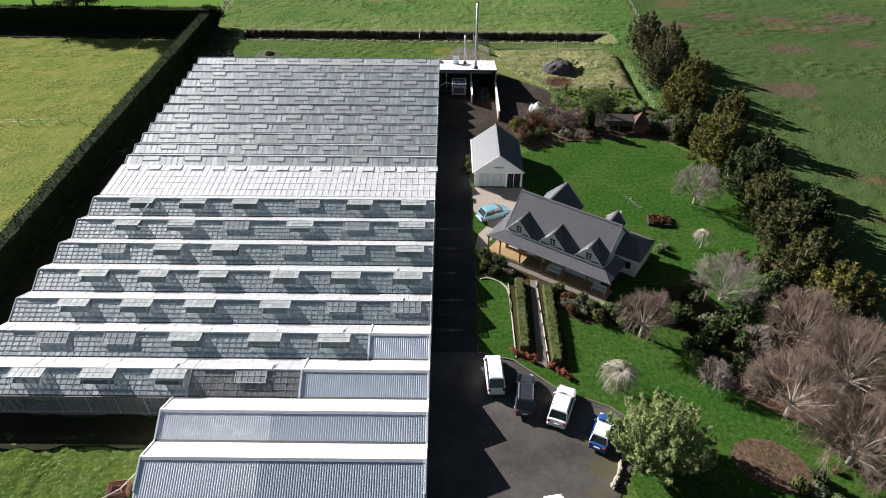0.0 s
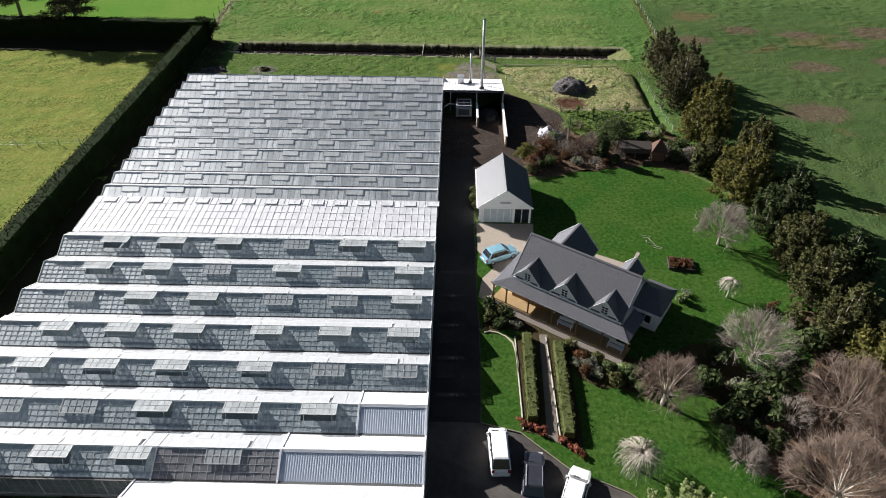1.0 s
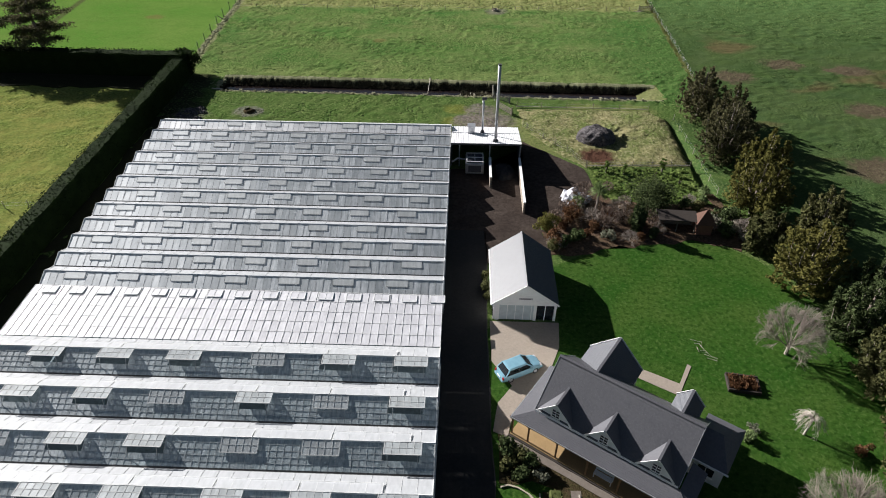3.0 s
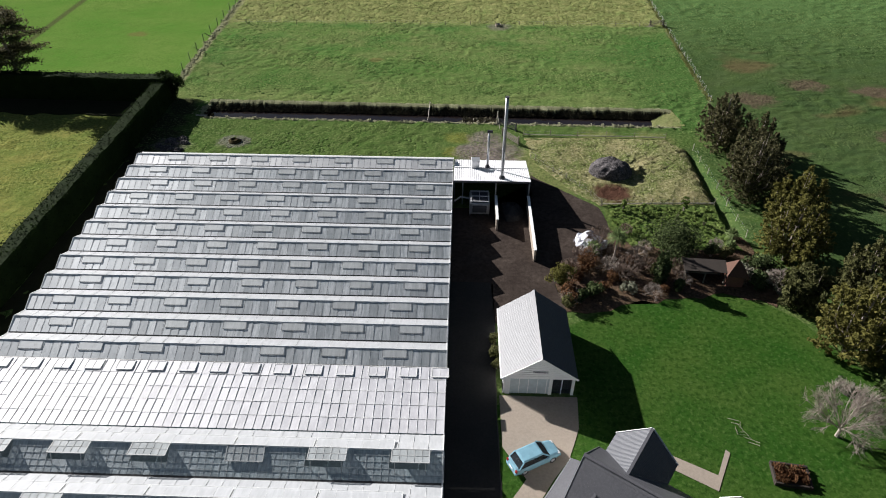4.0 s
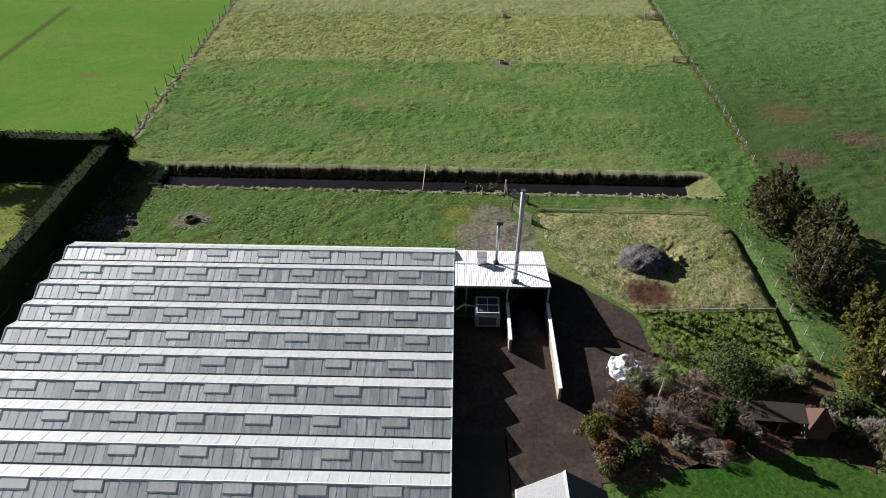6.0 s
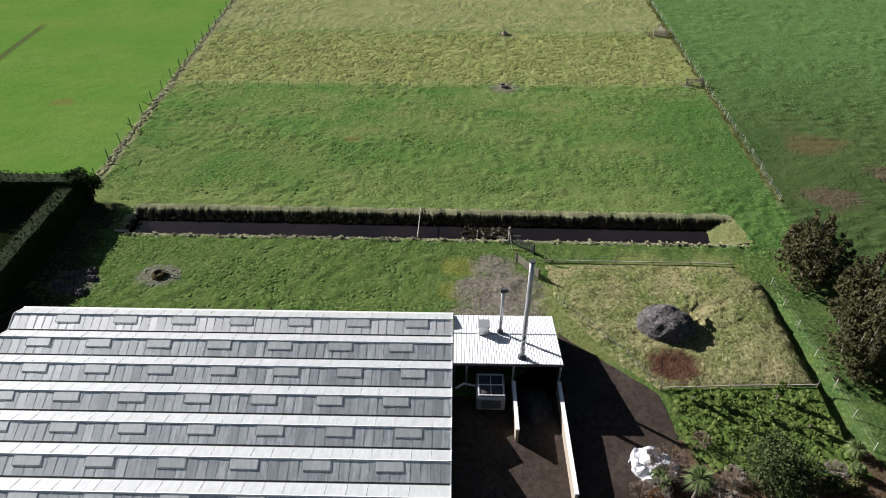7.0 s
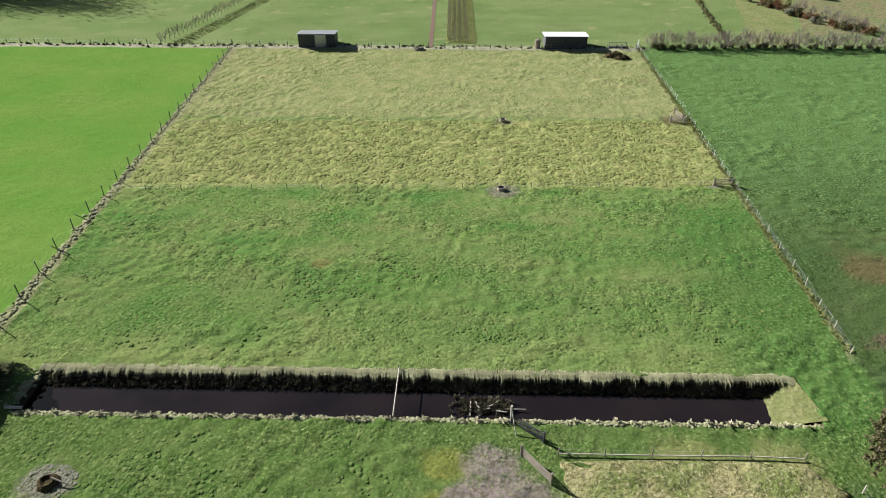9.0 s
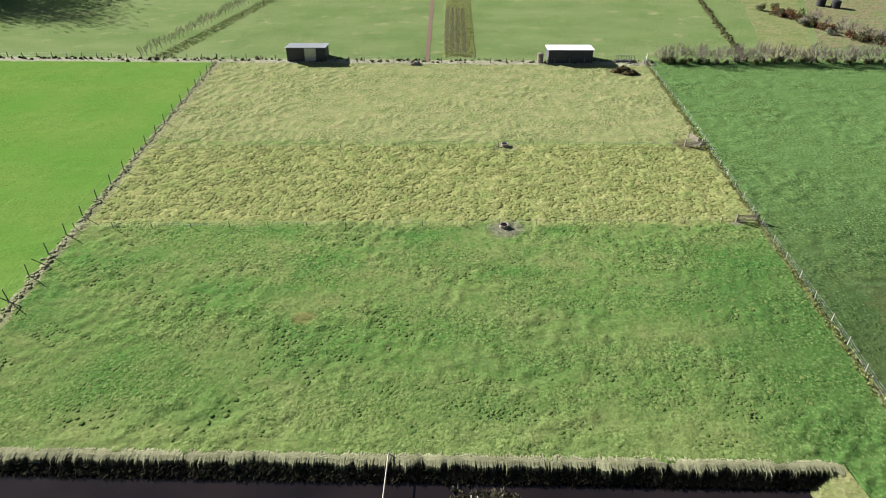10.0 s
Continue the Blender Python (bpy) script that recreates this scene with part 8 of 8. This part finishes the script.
for x, y0, y1 in ((7.25, 45.7, 57.2), (10.45, 44.3, 57.2)):
    k = thing("edging", "pale timber edging board of a garden bed", "edging")
    part("board", Geo().box((x - 0.05, y0, 0.02), (x + 0.05, y1, 0.16)), M_PALE_WOOD, k)
curve = [(4.1, 57.7), (4.7, 57.9), (5.5, 57.7), (6.4, 57.1), (7.0, 56.3), (7.2, 55.1), (7.3, 53.7), (7.2, 52.2)]
ck = thing("edging", "pale curved concrete edging round the lawn's corner", "edging")
for a, b in zip(curve, curve[1:]):
    part("edging_stone", Geo().beam((*a, 0.1), (*b, 0.1), 0.14, 0.12), M_STONE, ck)
kerb_line = [(3.5, 46.35), (7.0, 45.35), (10.8, 41.85), (15.5, 39.65), (16.6, 38.7)]
kb = thing("kerb", "weathered timber kerb between drive and lawn", "kerb")
for a, b in zip(kerb_line, kerb_line[1:]):
    part("kerb_board", Geo().beam((*a, 0.08), (*b, 0.08), 0.08, 0.12), M_OLD_WOOD, kb)
lw = thing("retaining_wall", "low pale stone wall beside the car park", "wall")
for k in range(15):
    e, hh = rnd.uniform(0.12, 0.24), rnd.uniform(0.22, 0.5)
    part("stone", Geo(pose(14.1 + 0.125 * k + rnd.uniform(-0.1, 0.1), 31.3 + 0.25 * k, 0, 0, 0, rnd.uniform(0, 90))).box((-e, -e * 0.8, 0), (e, e * 0.8, hh), 0.07), M_STONE, lw)
for k in range(6):
    lamp = thing("garden_light", "short dark bollard light beside the path", "garden light", pose(10.4, 46.2 + 2.0 * k, 0.03), "path lights")
    part("post", Geo().tube([(0, 0, 0), (0, 0, 0.4)], [0.05, 0.05], 8), M_DARK_METAL, lamp)
    part("cap", Geo().tube([(0, 0, 0.4), (0, 0, 0.5)], [0.1, 0.04], 8), M_DARK_METAL, lamp)


# ---- far paddocks ----
def far_shed(x0, x1, y, d, hgt, label, roof_mat, wall_mat, opening):
    s = thing("farm_shed", label, "shed")
    part("back_wall", Geo().box((x0, y + d - 0.1, 0), (x1, y + d, hgt * 0.85)), wall_mat, s)
    for x in (x0, x1 - 0.1):
        part("side_wall", Geo().grid([[(x + e, y, 0), (x + e, y + d, 0), (x + e, y + d, hgt * 0.85), (x + e, y, hgt)] for e in (0, 0.1)]), wall_mat, s)
    part("front_wall", Geo().box((x0, y, 0), (x0 + (x1 - x0) * 0.45, y + 0.1, hgt - 0.05)), wall_mat, s)
    if opening:
        part("door", Geo().box((x0 + (x1 - x0) * 0.46, y + 0.02, 0), (x0 + (x1 - x0) * 0.76, y + 0.1, hgt - 0.2)), M_GALV, s, "grey-blue sliding door")
        part("front_wall", Geo().box((x0 + (x1 - x0) * 0.77, y, 0), (x1, y + 0.1, hgt - 0.05)), wall_mat, s)
    else:
        part("front_wall", Geo().box((x0 + (x1 - x0) * 0.46, y + 0.1, 0), (x1, y + 0.2, hgt - 0.05)), wall_mat, s)
    part("roof", corrugated(x0 - 0.3, x1 + 0.3, (y + d + 0.3, hgt * 0.85), (y - 0.3, hgt + 0.05), 0.5, 0.05), roof_mat, s)


far_shed(-38.6, -29.6, 251.8, 5.0, 3.2, "dark farm shed with a grey roof by the fence", M_GALV, M_DARK_METAL, True)
far_shed(22.4, 32.6, 250.8, 5.2, 3.0, "dark farm shed with a bright white roof by the fence", M_STEEL, M_DARK_METAL, False)
tank = solid("water_tank", Geo().tube([(20.6, 251.4, 0), (20.6, 251.4, 2.0), (20.6, 251.4, 2.15)], [0.7, 0.7, 0.3], 16), M_OLD_WOOD, "weathered grey water tank beside the shed", "tank")
for k, (x, y) in enumerate(((37.5, 244.5), (39.6, 243.0), (38.6, 245.6))):
    solid("spoil_heap", dome(x, y, 1.9, 1.3, 0.8, 16, k, 0.5), M_BED, "dark heap of earth and prunings in the pasture", "spoil heap", group="spoil heaps")
solid("log_pile", dome(-8.4, 249.4, 1.6, 0.7, 0.7, 16, 3, 0.6), M_OLD_WOOD, "grey pile of old branches by the fence", "branch pile")
trailer = thing("hay_feeder", "dark hay feeder rack beside the gate", "feeder", pose(40.5, 251.6, 0))
for k in range(8):
    part("bar", Geo().beam((-2.2 + 0.6 * k, 0, 0), (-2.2 + 0.6 * k, 0.3, 1.3), 0.08), M_DARK_METAL, trailer)
part("rail", Geo().beam((-2.3, 0.3, 1.3), (2.1, 0.3, 1.3), 0.1), M_DARK_METAL, trailer)
part("tray", Geo().box((-2.3, -0.2, 0), (2.1, 0.6, 0.35)), M_DARK_METAL, trailer)

# rows of young bare trees and the leafless hedge
BARE = limb_tree(pose(48.5, 251.6, 0), 3.9, 1.9, "leafless young shelter tree at the field's edge", 41, M_BARK, M_BARK, 0.09, 0.1, 9, 6, 5, 1, "young shelter trees")
LOW = shrub(pose(49.5, 251.0, 0), 1.2, 1.4, M_LEAF_OLIVE, "dark scrub under the young shelter trees", 42, 300, 0.22, group="scrub along the fence")
for k in range(1, 30):
    copy_thing(BARE, pose(48.5 + 2.1 * k, 251.6 + rnd.uniform(-0.8, 1.6) - 0.03 * k, 0, 0, 0, rnd.uniform(0, 360)) @ Matrix.Scale(rnd.uniform(0.85, 1.35), 4))
    copy_thing(LOW, pose(49.0 + 2.1 * k + rnd.uniform(-0.6, 0.6), 250.6 + rnd.uniform(-0.6, 1.2), 0, 0, 0, rnd.uniform(0, 360)) @ Matrix.Scale(rnd.uniform(0.5, 0.95), 4))
VINE = limb_tree(pose(-74.0, 254.2, 0), 3.2, 0.9, "leafless young tree in an orchard row", 43, M_BARK, M_BARK, 0.06, 0.2, 6, 5, 4, 0, "orchard row")
for k in range(1, 34):
    copy_thing(VINE, pose(-74.0 + 0.42 * k, 254.2 + 2.0 * k, 0, 0, 0, rnd.uniform(0, 360)) @ Matrix.Scale(rnd.uniform(0.8, 1.2), 4))
tufts("orchard_grass", [(-70.6 + 0.21 * (y - 254) + rg.uniform(-1.2, 3.4), y, 0) for y in np.arange(254, 322, 0.06)], M_TUFT, "green grass beneath the orchard row", 31, 4, 0.12, 0.35)
ROW = limb_tree(pose(-1.0, 257.0, 0), 1.4, 0.8, "low leafless bush in a planted row", 44, M_BARK, M_BARK, 0.04, 0.1, 7, 4, 3, 0, "planted rows")
for k in range(1, 60):
    copy_thing(ROW, pose(-1.4 + 1.5 * (k % 4), 257.0 + 3.0 * (k // 4), 0, 0, 0, rnd.uniform(0, 360)) @ Matrix.Scale(rnd.uniform(0.8, 1.2), 4))
lumps("planted_row_grass", [(rg.uniform(-1.8, 5.6), rg.uniform(255, 330), 0) for _ in range(5000)], M_TUFT, "green undergrowth of the planted rows", 32, 0.4, 0.12)
FAR = conifer(pose(-147, 321, 0), 33.0, 8.0, M_LEAF_DARK, "tall dark evergreen in a far shelter belt", 230, 340, 13, "far shelter belt")
for k in range(1, 20):
    copy_thing(FAR, pose(-147 - 3.6 * k, 321 + rnd.uniform(-1.5, 1.5), 0, 0, 0, 47 * k) @ Matrix.Scale(rnd.uniform(0.9, 1.06), 4))
for k in range(1, 11):
    copy_thing(FAR, pose(-147 - 1.2 * k, 321 + 4.5 * k, 0, 0, 0, 61 * k) @ Matrix.Scale(rnd.uniform(0.92, 1.06), 4))
for k in range(34):                                             # an untrimmed hedgerow past the plots
    f = rg.uniform(0, 1)
    x, y = 93 + 15 * f ** 1.3 + rg.normal(0, 1.6), 300 - 38 * f + rg.normal(0, 2.0)
    shrub(pose(x, y, 0), rg.uniform(1.0, 2.0), rg.uniform(1.0, 2.2), (M_LEAF_SILVER, M_LEAF_DARK, M_LEAF_OLIVE, M_LEAF_RUST)[k % 4 if k % 8 else 3], "rough scrub in an untrimmed far hedgerow", 300 + k, 240, 0.25, group="far scrub")
for k in range(14):
    copy_thing(BARE, pose(98 + 1.5 * k + rg.normal(0, 1.0), 284 - 2.2 * k + rg.normal(0, 1.5), 0, 0, 0, 40 * k) @ Matrix.Scale(rg.uniform(0.8, 1.2), 4))
for x, y in ((111.0, 305.5), (114.2, 303.0)):
    tank = thing("plastic_tank", "black plastic water tank in the far plots", "tank", pose(x, y, 0), "black tanks")
    part("barrel", Geo().tube([(0, 0, 0), (0, 0, 1.9)], [1.3, 1.3], 18), M_BLACK, tank)
    part("dome_lid", Geo().tube([(0, 0, 1.9), (0, 0, 2.15), (0, 0, 2.3)], [1.3, 0.9, 0.3], 18), M_BLACK, tank)
lumps("ditch_grass", [(68.6 + 0.14 * (y - 252) + rg.normal(0, 0.4), y, 0) for y in np.arange(252, 330, 0.16)], M_LEAF_OLIVE, "dark uncut grass along a far field boundary", 33, 0.45, 0.35)
